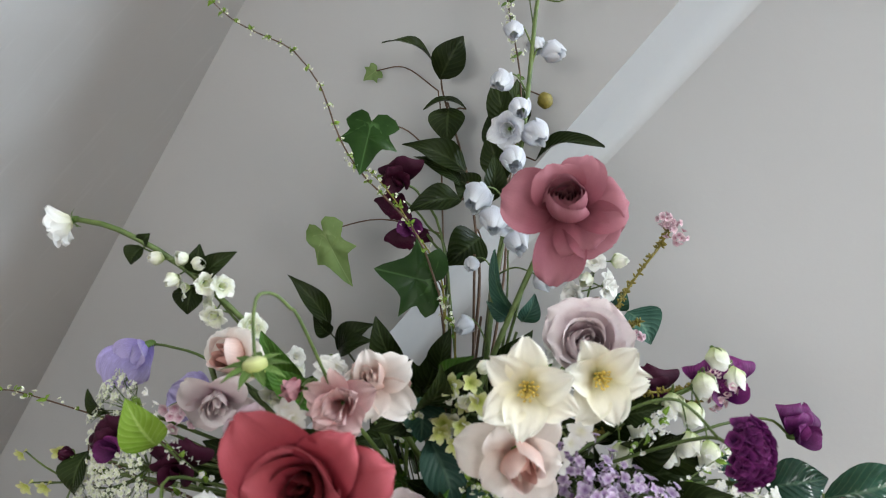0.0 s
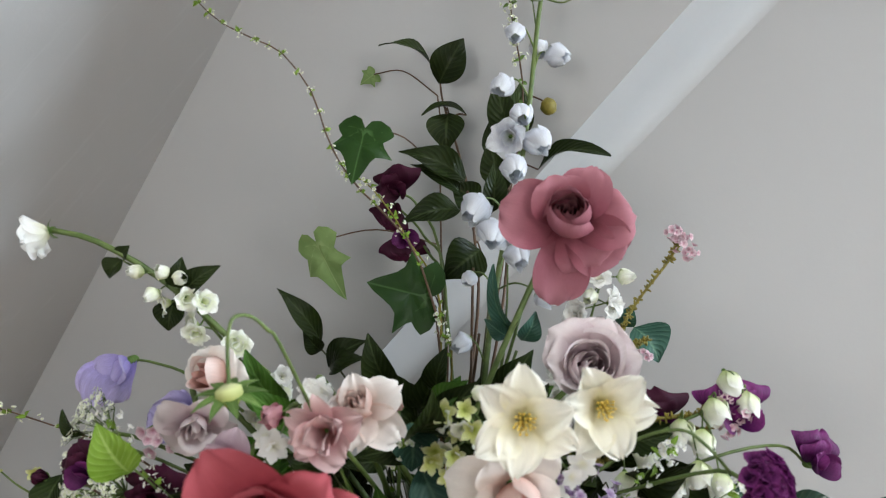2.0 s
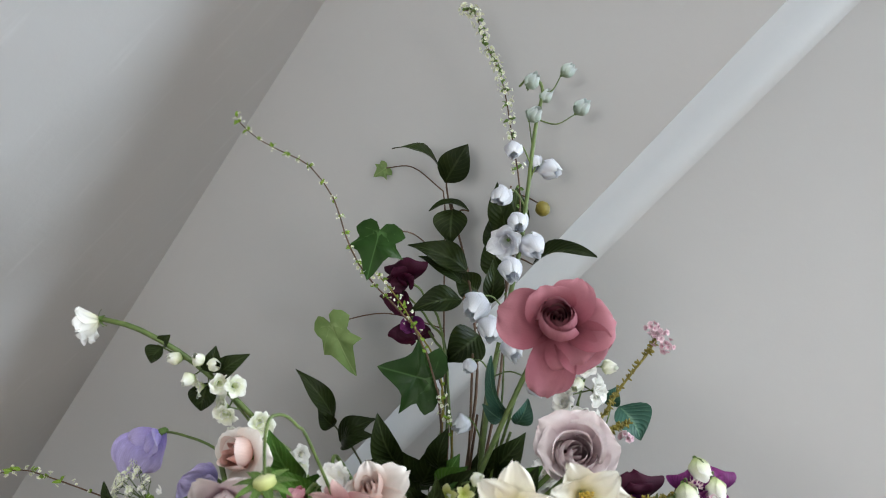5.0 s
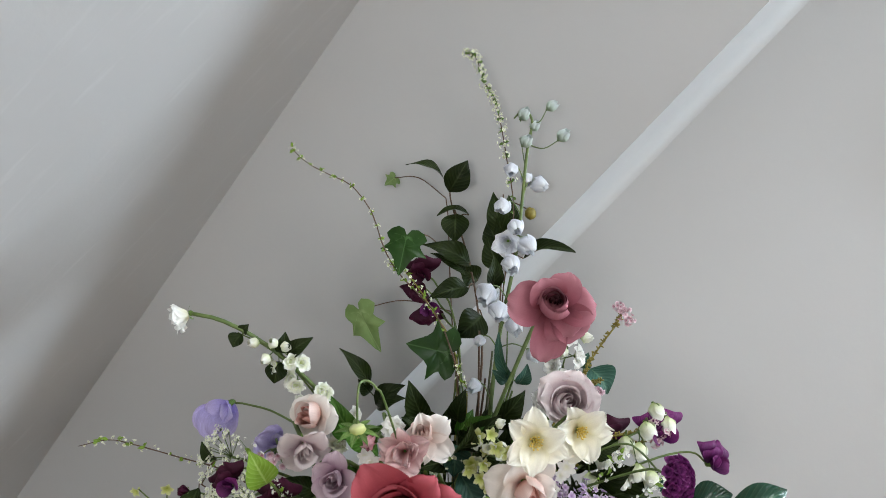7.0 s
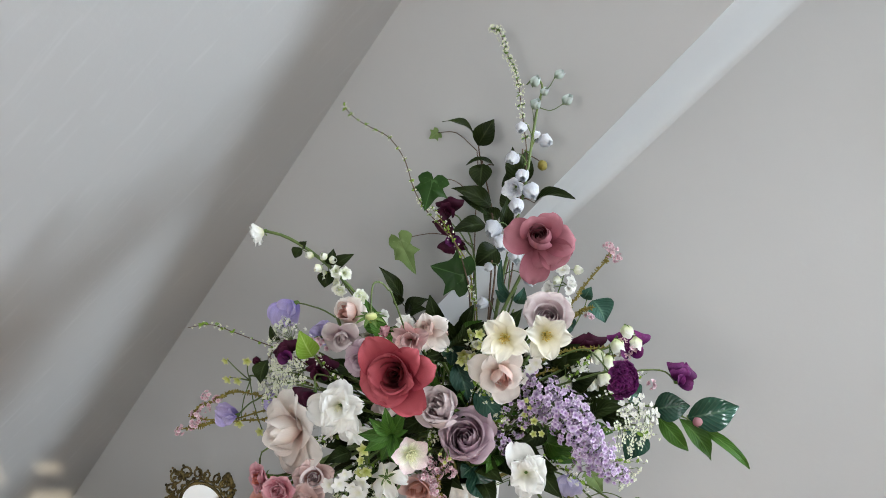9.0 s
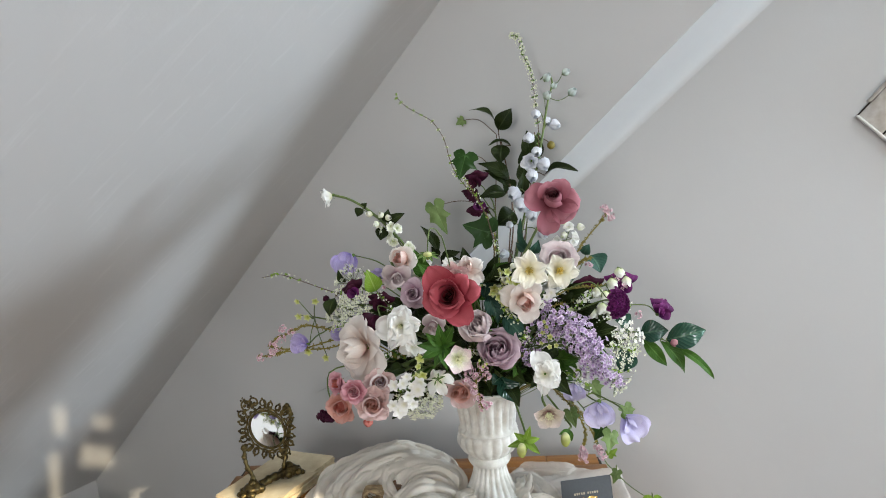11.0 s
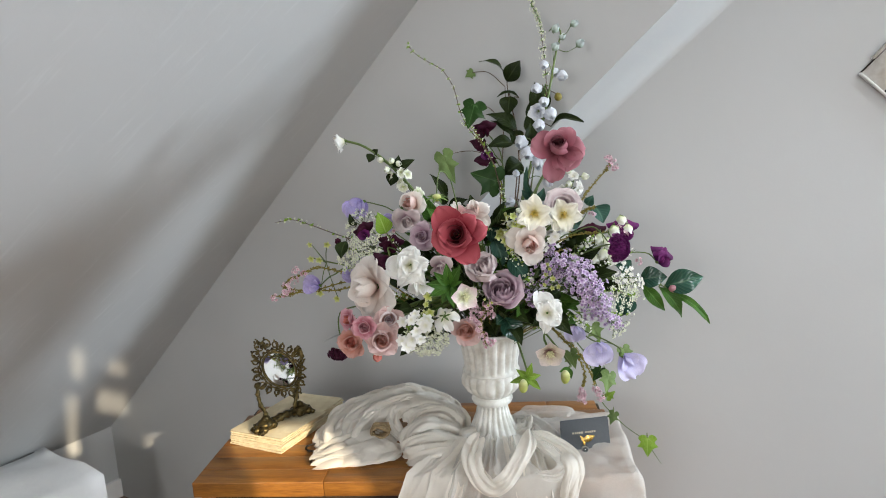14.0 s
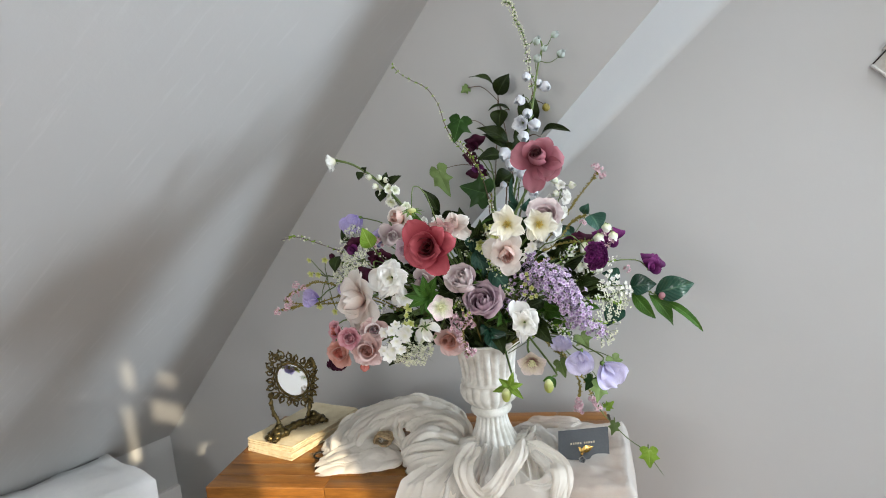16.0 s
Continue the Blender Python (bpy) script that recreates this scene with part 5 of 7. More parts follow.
ruffled_bloom("white lisianthus with ruffled petals, low beside the lilac", WHITE, (0.106, 0.420, 0.812), (0.10, -1, 0.15), 0.0235, 11, 27, "lisianthus", "lisianthus")
star_flower("ivory open flower with golden stamens", IVORY, (0.090, 0.436, 0.954), (-0.05, -1, 0.12), 0.0240, 6, 28, 15, STAMEN, point=0.42, wide=1.02, ruffle=0.17)
star_flower("ivory open flower with golden stamens, leaning back", IVORY, (0.133, 0.464, 0.947), (0.10, -1, 0.08), 0.0240, 6, 29, 40, STAMEN, point=0.42, wide=1.02, ruffle=0.19)
star_flower("white drooping flower with folded petals", WHITE, (-0.043, 0.412, 0.817), (-0.15, -0.6, 0.6), 0.0215, 5, 30, 10, None, rise=-15, fall=-70, point=0.45, wide=0.85)
rose("white bloom at the end of an arching stem", WHITE, (-0.211, 0.545, 1.066), (-0.93, -0.30, -0.12), 0.0165, 9, 0.55, 31, cup=(0.50, 0.95), mouth=(0.95, 1.2), ruffle=0.16, loose=0.25, point=0.3, via=[(-0.172, 0.545, 1.057), (-0.134, 0.550, 1.027), (-0.091, 0.560, 0.972), (-0.041, 0.580, 0.884)], name="ranunculus", category="flower")
bud("small pink rosebud beside blush roses", ROSY, (-0.043, 0.470, 0.956), (-0.2, -0.9, 0.3), 0.0095, 32)
bud("small pale bud on a thin stalk", BLUSH, (0.014, 0.540, 0.932), (0.1, -0.6, 0.8), 0.0062, 33)

# hellebores
hellebore("pale hellebore flushed pink with greenish stamens", HELLE_PALE, (-0.011, 0.405, 0.843), (0.35, -1, 0.10), 0.0200, 34, 30)
hellebore("nodding hellebore with a burgundy eye", HELLE, (0.109, 0.452, 0.742), (0.05, -1, -0.30), 0.0225, 35, 90, via=[(0.102, 0.470, 0.756), (0.091, 0.500, 0.771)])
for k, (c, s) in enumerate((((0.074, 0.445, 0.708), 0.027), ((0.137, 0.460, 0.716), 0.020))):
    ob = thing("hellebore_shoot", tuple(c), "green hellebore shoot with star of pointed leaves and a bud", "hellebore", "greenery of the arrangement")
    for j in range(6 if k == 0 else 3):
        a = radians(60 * j + 15 if k == 0 else 40 * j + 200)
        d = V3((math.cos(a), -0.25, math.sin(a) * 0.9))
        leaf(ob, STAR_LEAF if k else FRESH, c, V3(c) + unit(d) * s * (1.0 if j % 2 else 0.8), s * 0.36, (0.1, -1, 0.3), 0.12, seed=j)
    part("bud", Shape().ball(V3(c) + V3((-0.006, -0.006, -0.012)), 0.009, (0.8, 0.8, 1.2), None, 7, 9), LIME, ob)
    stem_to_urn(ob, c, (0, -1, 0), 0.0016, STEM, (), 200 + k)
ob = thing("hellebore_leaves", (-0.038, 0.425, 0.858), "ruff of fresh green hellebore leaves below the coral-red rose", "leaves", "greenery of the arrangement")
hub = V3((-0.033, 0.425, 0.856))
for j, (a, s) in enumerate(((95, 0.036), (60, 0.038), (135, 0.032), (172, 0.036), (205, 0.034), (245, 0.030), (20, 0.020), (280, 0.034), (320, 0.02))):
    d = V3((math.cos(radians(a)), -0.30, math.sin(radians(a))))
    leaf(ob, STAR_LEAF, hub, hub + unit(d) * s, s * 0.40, (0.0, -1, 0.25), 0.10, seed=j + 60)
stem_to_urn(ob, hub, (0, -1, 0), 0.0018, STEM, (), 210)

# sweet peas
sweet_pea("dark plum sweet pea with violet keel", PLUM, (-0.170, 0.500, 0.929), (-0.15, -1, 0.1), 0.0165, 25, 40, PURPLE)
sweet_pea("dark plum sweet pea, half hidden among leaves", PLUM, (-0.132, 0.505, 0.907), (0.2, -1, 0.1), 0.0175, -10, 41)
sweet_pea("very dark plum sweet pea low between the roses", PLUM, (-0.132, 0.455, 0.889), (0.0, -1, -0.2), 0.0165, 120, 42)
sweet_pea("dark plum sweet pea high on a thin stem", PLUM, (0.016, 0.655, 1.077), (-0.3, -1, 0.0), 0.0185, 10, 43, via=[(0.030, 0.660, 1.054), (0.046, 0.640, 0.997)])
sweet_pea("dark plum sweet pea behind a sprig of tiny buds", PLUM, (0.007, 0.665, 1.051), (-0.2, -1, -0.1), 0.0160, 150, 44, via=[(0.032, 0.660, 1.031), (0.045, 0.640, 0.982)])
sweet_pea("dark plum sweet pea with violet wings", PLUM, (0.017, 0.655, 1.026), (0.1, -1, -0.15), 0.0175, 175, 45, PURPLE, via=[(0.035, 0.650, 1.018), (0.046, 0.630, 0.970)])
sweet_pea("magenta-purple sweet pea held out sideways", PURPLE, (0.297, 0.590, 0.857), (0.45, -0.9, 0.2), 0.0200, -35, 46, via=[(0.272, 0.585, 0.865), (0.221, 0.575, 0.864), (0.150, 0.580, 0.833)])
sweet_pea("deep burgundy sweet pea with upright standard", PURPLE, (0.231, 0.560, 0.909), (0.1, -1, 0.2), 0.0215, 0, 47)
sweet_pea("deep burgundy sweet pea behind white bells", PLUM, (0.186, 0.575, 0.902), (-0.1, -1, 0.2), 0.0200, 5, 48, PURPLE)
sweet_pea("lavender sweet pea on a wiry stem", LAVENDER, (-0.194, 0.600, 0.951), (-0.35, -0.9, 0.0), 0.0250, 175, 49, via=[(-0.175, 0.600, 0.960), (-0.141, 0.590, 0.948), (-0.087, 0.585, 0.901)], shut=True)
sweet_pea("lavender sweet pea behind the spray roses", LAVENDER, (-0.154, 0.580, 0.926), (0.1, -1, 0.3), 0.0190, 60, 50, shut=True)
sweet_pea("lavender sweet pea stretching out over the books", LAVENDER, (-0.271, 0.545, 0.836), (-0.4, -0.9, 0.15), 0.0185, 70, 51, via=[(-0.239, 0.550, 0.849), (-0.193, 0.560, 0.849)], shut=True)
sweet_pea("lavender sweet pea tucked under blush petals", LAVENDER, (-0.213, 0.545, 0.851), (0.0, -1, 0.2), 0.0140, 80, 52, shut=True)
sweet_pea("large pale lavender sweet pea hanging low", PALE_LAVENDER, (0.215, 0.445, 0.731), (0.45, -0.8, -0.25), 0.0250, 205, 53, PALE_LAVENDER, via=[(0.210, 0.470, 0.745), (0.169, 0.510, 0.756), (0.129, 0.550, 0.757)], shut=True)
sweet_pea("pale lavender sweet pea folded shut", PALE_LAVENDER, (0.184, 0.470, 0.742), (-0.2, -0.9, -0.3), 0.0230, 190, 54, PALE_LAVENDER, via=[(0.175, 0.490, 0.749), (0.137, 0.540, 0.755)], shut=True)
sweet_pea("pale lavender bellflower beside ivy leaves", PALE_LAVENDER, (0.155, 0.520, 0.755), (-0.2, -0.9, -0.3), 0.0175, 185, 55, PALE_LAVENDER, shut=True)

scabious("bright purple scabious, pincushion head", SCABIOUS_FLORET, PURPLE, (0.213, 0.462, 0.897), (0.6, -0.8, 0.1), 0.0185, 60)
scabious("nearly black scabious nodding on a bent stem", BLACK_FLORET, PLUM, (-0.234, 0.520, 0.719), (0.05, -0.6, -0.7), 0.0165, 61, via=[(-0.226, 0.520, 0.739), (-0.230, 0.520, 0.773), (-0.215, 0.525, 0.797), (-0.127, 0.550, 0.797)])

# ---- delphinium spire ----
spire = [(0.066, 0.585, 0.755), (0.064, 0.590, 0.880), (0.085, 0.605, 0.990), (0.115, 0.612, 1.090), (0.136, 0.622, 1.188), (0.145, 0.625, 1.221), (0.137, 0.625, 1.234), (0.126, 0.625, 1.226)]
pts = smooth_line([(UX + 0.01, UY, RIM_Z - 0.06), *spire], 48)
ob = thing("delphinium", tuple(pts[0]), "tall delphinium spire with white-lilac nodding bells", "delphinium", "flowers of the arrangement")
part("stem", Shape().tube(pts, 0.0030, 0.0009, 7), STEM, ob)
for k, (p, s, w) in enumerate((
        ((0.117, 0.615, 1.173), 0.0105, (-0.2, -0.7, -0.6)), ((0.134, 0.625, 1.162), 0.0100, (0.2, -0.6, -0.7)), ((0.146, 0.620, 1.155), 0.0125, (0.6, -0.6, -0.4)),
        ((0.104, 0.610, 1.136), 0.0125, (-0.4, -0.7, -0.5)), ((0.115, 0.605, 1.114), 0.0120, (0.0, -0.8, -0.5)), ((0.103, 0.600, 1.099), 0.0150, (-0.3, -0.9, -0.1)),
        ((0.125, 0.605, 1.094), 0.0150, (0.3, -0.7, -0.6)), ((0.106, 0.600, 1.077), 0.0140, (0.0, -0.8, -0.5)), ((0.076, 0.580, 1.052), 0.0155, (-0.4, -0.7, -0.5)),
        ((0.086, 0.575, 1.034), 0.0150, (-0.1, -0.8, -0.6)), ((0.102, 0.585, 1.016), 0.0130, (0.2, -0.7, -0.6)), ((0.098, 0.590, 1.030), 0.0130, (0.3, -0.8, -0.3)),
        ((0.067, 0.600, 1.001), 0.0085, (-0.4, -0.7, -0.6)), ((0.057, 0.600, 0.954), 0.0105, (-0.7, -0.6, -0.3)), ((0.118, 0.580, 0.986), 0.0105, (0.5, -0.6, -0.5)))):
    f, s = unit(w), s * 0.90
    top_ = V3(p) - f * s * 0.9
    i = int(np.argmin(np.linalg.norm(pts - top_ - V3((0, 0, -0.012)), axis=1)))
    part("stalk", Shape().tube(smooth_line([pts[i], (pts[i] + top_) / 2 + V3((0, -0.003, 0.006)), top_], 8), 0.0008, 0.0006, 5), STEM, ob)
    bell(ob, PALE_BLUE, top_, f, s, k + 1, 6 if k in (5, 11) else 5, 75 if k in (5, 11) else 122)
for k, (p, s) in enumerate((((0.132, 0.625, 1.197), 0.0085), ((0.170, 0.622, 1.199), 0.0085), ((0.161, 0.625, 1.232), 0.0075), ((0.133, 0.628, 1.225), 0.0085), ((0.144, 0.630, 1.213), 0.007))):
    i = int(np.argmin(np.linalg.norm(pts - V3(p), axis=1)))
    i = max(0, i - 2)
    part("stalk", Shape().tube(smooth_line([pts[i], (pts[i] + V3(p)) / 2 + V3((0, 0, -0.006)), p], 8), 0.0008, 0.0005, 5), STEM, ob)
    bell(ob, BUD_GREEN, V3(p), (rng.uniform(0.0, 0.8), -0.4, 0.4), s, 40 + k, 5, 132, "bud")


def small_spike(label, line, blooms, mat, size, seed, name="larkspur", count_buds=3, via=()):
    """A looser spike: open frilled florets low on the line, buds at its tip. line from foot to tip."""
    pts = smooth_line(line, 26)
    ob = thing(name, tuple(pts[0]), label, "larkspur", "flowers of the arrangement")
    part("stem", Shape().tube(pts, 0.0016, 0.0007, 6), STEM, ob)
    rnd = random.Random(seed)
    for k in range(blooms + count_buds):
        f = 0.35 + 0.65 * k / (blooms + count_buds - 1)
        p = pts[min(len(pts) - 1, int(f * (len(pts) - 1)))]
        a = 2.4 * k + seed
        d = unit((math.cos(a), -0.75 + 0.25 * math.sin(a), 0.5 * math.sin(a)))
        s = size * (1.05 - 0.5 * f) if k < blooms else size * 0.55
        q = p + d * size * 0.9
        part("stalk", Shape().tube(np.array([p, q]), 0.0007, 0.0005, 5), STEM, ob)
        bell(ob, mat if k < blooms else GREENWHITE, q, d, s, seed * 5 + k, 6 if k < blooms else 5, 45 if k < blooms else 130, "floret" if k < blooms else "bud")
    return ob


small_spike("white larkspur spike behind the dusty pink rose", [MOUTH, (0.101, 0.590, 0.851), (0.135, 0.605, 0.919), (0.154, 0.612, 0.964), (0.166, 0.615, 0.996)], 17, WHITE, 0.0135, 70)
small_spike("creamy white larkspur spike arching to one side", [MOUTH, (-0.052, 0.575, 0.876), (-0.081, 0.565, 0.942), (-0.103, 0.558, 0.982), (-0.124, 0.552, 1.018), (-0.134, 0.550, 1.031)], 13, GREENWHITE, 0.0115, 71, count_buds=4)
small_spike("greenish-white larkspur behind the ivory flowers", [MOUTH, (0.068, 0.520, 0.885), (0.056, 0.500, 0.924), (0.059, 0.495, 0.948)], 7, GREENWHITE, 0.0100, 72, count_buds=1)
small_spike("white larkspur beside the bent hollow stem", [MOUTH, (-0.060, 0.570, 0.896), (-0.068, 0.560, 0.940), (-0.072, 0.555, 0.956)], 5, WHITE, 0.0100, 73, count_buds=1)

# drooping white bells on the lilac's side
ob = thing("bellflower_spray", tuple(V3(MOUTH)), "spray of greenish-white nodding bells on thin stalks", "bellflower", "flowers of the arrangement")
pts = smooth_line([MOUTH, (0.094, 0.540, 0.844), (0.147, 0.545, 0.880), (0.196, 0.548, 0.903), (0.235, 0.552, 0.913)], 30)
part("stem", Shape().tube(pts, 0.0020, 0.0008, 6), STEM, ob)
for k, p in enumerate(((0.170, 0.540, 0.880), (0.183, 0.535, 0.863), (0.200, 0.530, 0.871), (0.195, 0.545, 0.893), (0.215, 0.545, 0.905), (0.239, 0.550, 0.906), (0.214, 0.535, 0.861), (0.228, 0.555, 0.919), (0.155, 0.535, 0.865), (0.207, 0.540, 0.887))):
    i = int(np.argmin(np.linalg.norm(pts - V3(p) - V3((0, 0, 0.02)), axis=1)))
    t = V3(p) + V3((0, 0.004, 0.012))
    part("stalk", Shape().tube(smooth_line([pts[i], (pts[i] + t) / 2 + V3((0, -0.004, 0.008)), t], 8), 0.0007, 0.0005, 5), STEM, ob)
    bell(ob, GREENWHITE, t, (0.2 * math.sin(k * 2), -0.45, -0.85), 0.0098, 80 + k, 5, 108)
# bent hollow flower stalks
for k, (line, m_) in enumerate((([MOUTH, (-0.021, 0.460, 0.969), (-0.030, 0.440, 1.010), (-0.039, 0.430, 1.019), (-0.043, 0.425, 1.010), (-0.046, 0.425, 0.983)], STEM), ([MOUTH, (0.115, 0.510, 0.886), (0.151, 0.490, 0.917), (0.174, 0.480, 0.926), (0.186, 0.475, 0.919), (0.197, 0.472, 0.904)], STEM))):
    ob = thing("bent_stalk", line[0], "pale green bent hollow flower stalk", "stalk", "greenery of the arrangement")
    part("stem", Shape().tube(smooth_line(line, 30), 0.0010, 0.0009, 7), m_, ob)
    if k == 0:
        c = V3(line[-1])
        part("head", Shape().ball(c, 0.007, (1, 1, 0.8), None, 6, 8, 0.1, 5), LIME, ob)
        sepals(ob, c, axes((0.1, -0.3, 1)), 0.019, 9, None, -25, 9)

# ---- plumes and lace ----
panicle("full lilac plume of mauve florets", LILAC_FLORET, STEM, [(0.105, 0.495, 0.867), (0.141, 0.470, 0.866), (0.168, 0.462, 0.840), (0.187, 0.470, 0.799)], 0.037, 300, 90, taper=0.45)
panicle("side branch of the lilac plume, packed with mauve florets", LILAC_FLORET, STEM, [(0.118, 0.488, 0.872), (0.150, 0.462, 0.856), (0.172, 0.456, 0.828), (0.190, 0.470, 0.790)], 0.030, 240, 89, taper=0.5)
panicle("smaller lilac tuft with buds between the blooms", LILAC_FLORET, STEM, [(0.088, 0.500, 0.844), (0.079, 0.475, 0.825), (0.091, 0.470, 0.813)], 0.024, 46, 91)
panicle("thin lilac tail trailing under the plume", LILAC_FLORET, STEM, [(0.167, 0.490, 0.807), (0.195, 0.485, 0.786), (0.217, 0.490, 0.774)], 0.022, 50, 92, taper=0.6)
panicle("loose lilac sprig above the plume", LILAC_FLORET, STEM, [(0.113, 0.490, 0.873), (0.113, 0.485, 0.891), (0.118, 0.490, 0.903)], 0.017, 30, 93)
umbel("white lace flower head beside the lilac", GREENISH_FLORET, (0.236, 0.530, 0.812), (0.6, -0.8, 0.1), 0.032, 20, 8, 94)
umbel("small white lace flower over the camellia leaves", LACE_FLORET, (0.233, 0.530, 0.844), (0.3, -0.9, 0.4), 0.018, 10, 7, 95)
umbel("small white lace flower at the rim", LACE_FLORET, (0.255, 0.535, 0.829), (0.7, -0.6, 0.3), 0.014, 8, 7, 96)
umbel("greenish lace flower hanging below the spray roses", GREENISH_FLORET, (-0.076, 0.430, 0.760), (0.05, -0.8, -0.6), 0.034, 24, 11, 97)
umbel("greenish lace flower beside the white stocks", GREENISH_FLORET, (-0.056, 0.445, 0.776), (0.2, -0.9, -0.2), 0.020, 12, 8, 98)
umbel("white lace flower behind the plum sweet pea", GREENISH_FLORET, (-0.195, 0.530, 0.943), (-0.6, -0.6, 0.6), 0.028, 15, 7, 99)
umbel("greenish-white lace flower between plum and cream blooms", GREENISH_FLORET, (-0.173, 0.490, 0.908), (-0.4, -0.8, 0.3), 0.034, 22, 10, 100)
umbel("lace flower head among the outer sprays", GREENISH_FLORET, (-0.211, 0.520, 0.883), (-0.5, -0.8, 0.3), 0.022, 12, 8, 101)
umbel("fine pale fronds of lace under the lilac", GREENISH_FLORET, (0.223, 0.515, 0.756), (0.5, -0.7, -0.4), 0.020, 9, 6, 102)


def cluster(label, floret, places, size, seed, name="star_cluster", category="flower cluster", mat=None):
    ob = thing(name, tuple(V3(places[0])), label, category, "flowers of the arrangement")
    rnd = random.Random(seed)
    hub = np.mean([V3(p) for p in places], 0) + V3((0, 0.03, 0))
    for k, p in enumerate(places):
        part("stalk", Shape().tube(smooth_line([hub, (hub + V3(p)) / 2 + V3((0, -0.004, 0.003)), V3(p) + V3((0, 0.003, 0))], 6), 0.0009, 0.0006, 5), mat or STEM, ob)
        placed("floret", floret, ob, p, axes((rnd.uniform(-0.6, 0.6), -1, rnd.uniform(-0.4, 0.6)), rnd.uniform(0, 360)), size * rnd.uniform(0.85, 1.2))
    stem_to_urn(ob, hub, (0, -1, 0.2), 0.0014, STEM, (), seed)
    return ob


cluster("cluster of small white starry florets with green throats", STOCK_FLORET, [(-0.090, 0.405, 0.811), (-0.074, 0.402, 0.809), (-0.067, 0.400, 0.804), (-0.082, 0.398, 0.797), (-0.102, 0.410, 0.807), (-0.088, 0.400, 0.783), (-0.096, 0.402, 0.774), (-0.077, 0.400, 0.784), (-0.104, 0.406, 0.779), (-0.064, 0.410, 0.811), (-0.085, 0.412, 0.819)], 1.0, 110)
cluster("cluster of lime-green and cream florets", LIME_FLORET, [(0.037, 0.488, 0.916), (0.047, 0.484, 0.908), (0.053, 0.485, 0.901), (0.041, 0.490, 0.921), (0.050, 0.487, 0.919), (0.055, 0.490, 0.893)], 1.0, 111)
cluster("cluster of creamy florets above the blush rose", LIME_FLORET, [(0.048, 0.490, 0.943), (0.059, 0.488, 0.944), (0.064, 0.486, 0.933), (0.073, 0.486, 0.928), (0.053, 0.490, 0.932)], 1.0, 112)
cluster("lime-green florets at the hellebore's side", LIME_FLORET, [(-0.067, 0.420, 0.829), (-0.063, 0.420, 0.818), (-0.070, 0.420, 0.816), (-0.065, 0.425, 0.840)], 0.9, 113)
cluster("yellow-green buds spreading at the edge", LIME_FLORET, [(-0.279, 0.560, 0.900), (-0.250, 0.560, 0.899), (-0.278, 0.558, 0.876), (-0.264, 0.558, 0.874), (-0.265, 0.550, 0.819), (-0.235, 0.545, 0.809)], 0.85, 114)
cluster("white florets behind the pink rosebud", STOCK_FLORET, [(-0.028, 0.490, 0.964), (-0.023, 0.490, 0.961), (-0.026, 0.488, 0.958), (-0.019, 0.492, 0.961), (-0.049, 0.470, 0.944), (-0.045, 0.470, 0.939)], 0.85, 115)
cluster("white florets between the roses and the lilac", STOCK_FLORET, [(0.113, 0.470, 0.909), (0.104, 0.468, 0.899), (0.121, 0.475, 0.914), (0.099, 0.470, 0.904)], 0.8, 116)
cluster("small yellow-green buds at the plume's edge", LIME_FLORET, [(0.112, 0.465, 0.868), (0.106, 0.465, 0.860), (0.116, 0.462, 0.853), (0.104, 0.468, 0.844), (0.124, 0.450, 0.844), (0.114, 0.460, 0.839), (0.108, 0.470, 0.873)], 0.55, 117)
cluster("tiny yellow and white blossoms before the mauve rose", LIME_FLORET, [(0.016, 0.425, 0.834), (0.026, 0.425, 0.829), (0.021, 0.424, 0.825)], 0.34, 118)
cluster("pale pink clover-like heads between lavender petals", THYME_FLORET, [(-0.139, 0.520, 0.936), (-0.142, 0.518, 0.931), (-0.135, 0.518, 0.929), (-0.132, 0.520, 0.934), (-0.146, 0.522, 0.935), (-0.141, 0.520, 0.923), (-0.128, 0.520, 0.924)], 1.6, 119)

# ---- twigs ----
M2 = (UX - 0.015, UY + 0.01, RIM_Z - 0.05)
blossom_twig("thin arching twig set with tiny white blossoms", [M2, (0.040, 0.600, 0.920), (0.032, 0.610, 1.013), (0.013, 0.605, 1.050), (-0.004, 0.600, 1.072), (-0.016, 0.595, 1.093), (-0.023, 0.590, 1.116), (-0.029, 0.588, 1.144), (-0.045, 0.585, 1.171), (-0.062, 0.584, 1.182), (-0.083, 0.583, 1.195), (-0.097, 0.582, 1.210), (-0.099, 0.582, 1.218)],
             0.0010, TWIG, BUD_FLORET, 90, 0.0028, FRESH, 0.0040, 120, start=0.30)
blossom_twig("upright twig with cream buds above the delphinium", [M2, (0.083, 0.625, 0.969), (0.102, 0.640, 1.051), (0.121, 0.650, 1.127), (0.119, 0.655, 1.190), (0.114, 0.655, 1.239), (0.103, 0.655, 1.270), (0.095, 0.655, 1.298), (0.084, 0.655, 1.303)],
             0.0010, TWIG, SPRAY_FLORET, 96, 0.0060, SEPAL, 0.0052, 121, start=0.45, cluster=2)
blossom_twig("wiry twig with tiny white blossoms reaching outward", [M2, (-0.090, 0.575, 0.857), (-0.160, 0.590, 0.867), (-0.209, 0.598, 0.896), (-0.249, 0.604, 0.910), (-0.299, 0.608, 0.929), (-0.325, 0.610, 0.936), (-0.357, 0.612, 0.932)],
             0.0012, TWIG, SPRAY_FLORET, 34, 0.0050, FRESH, 0.006, 122, start=0.40)
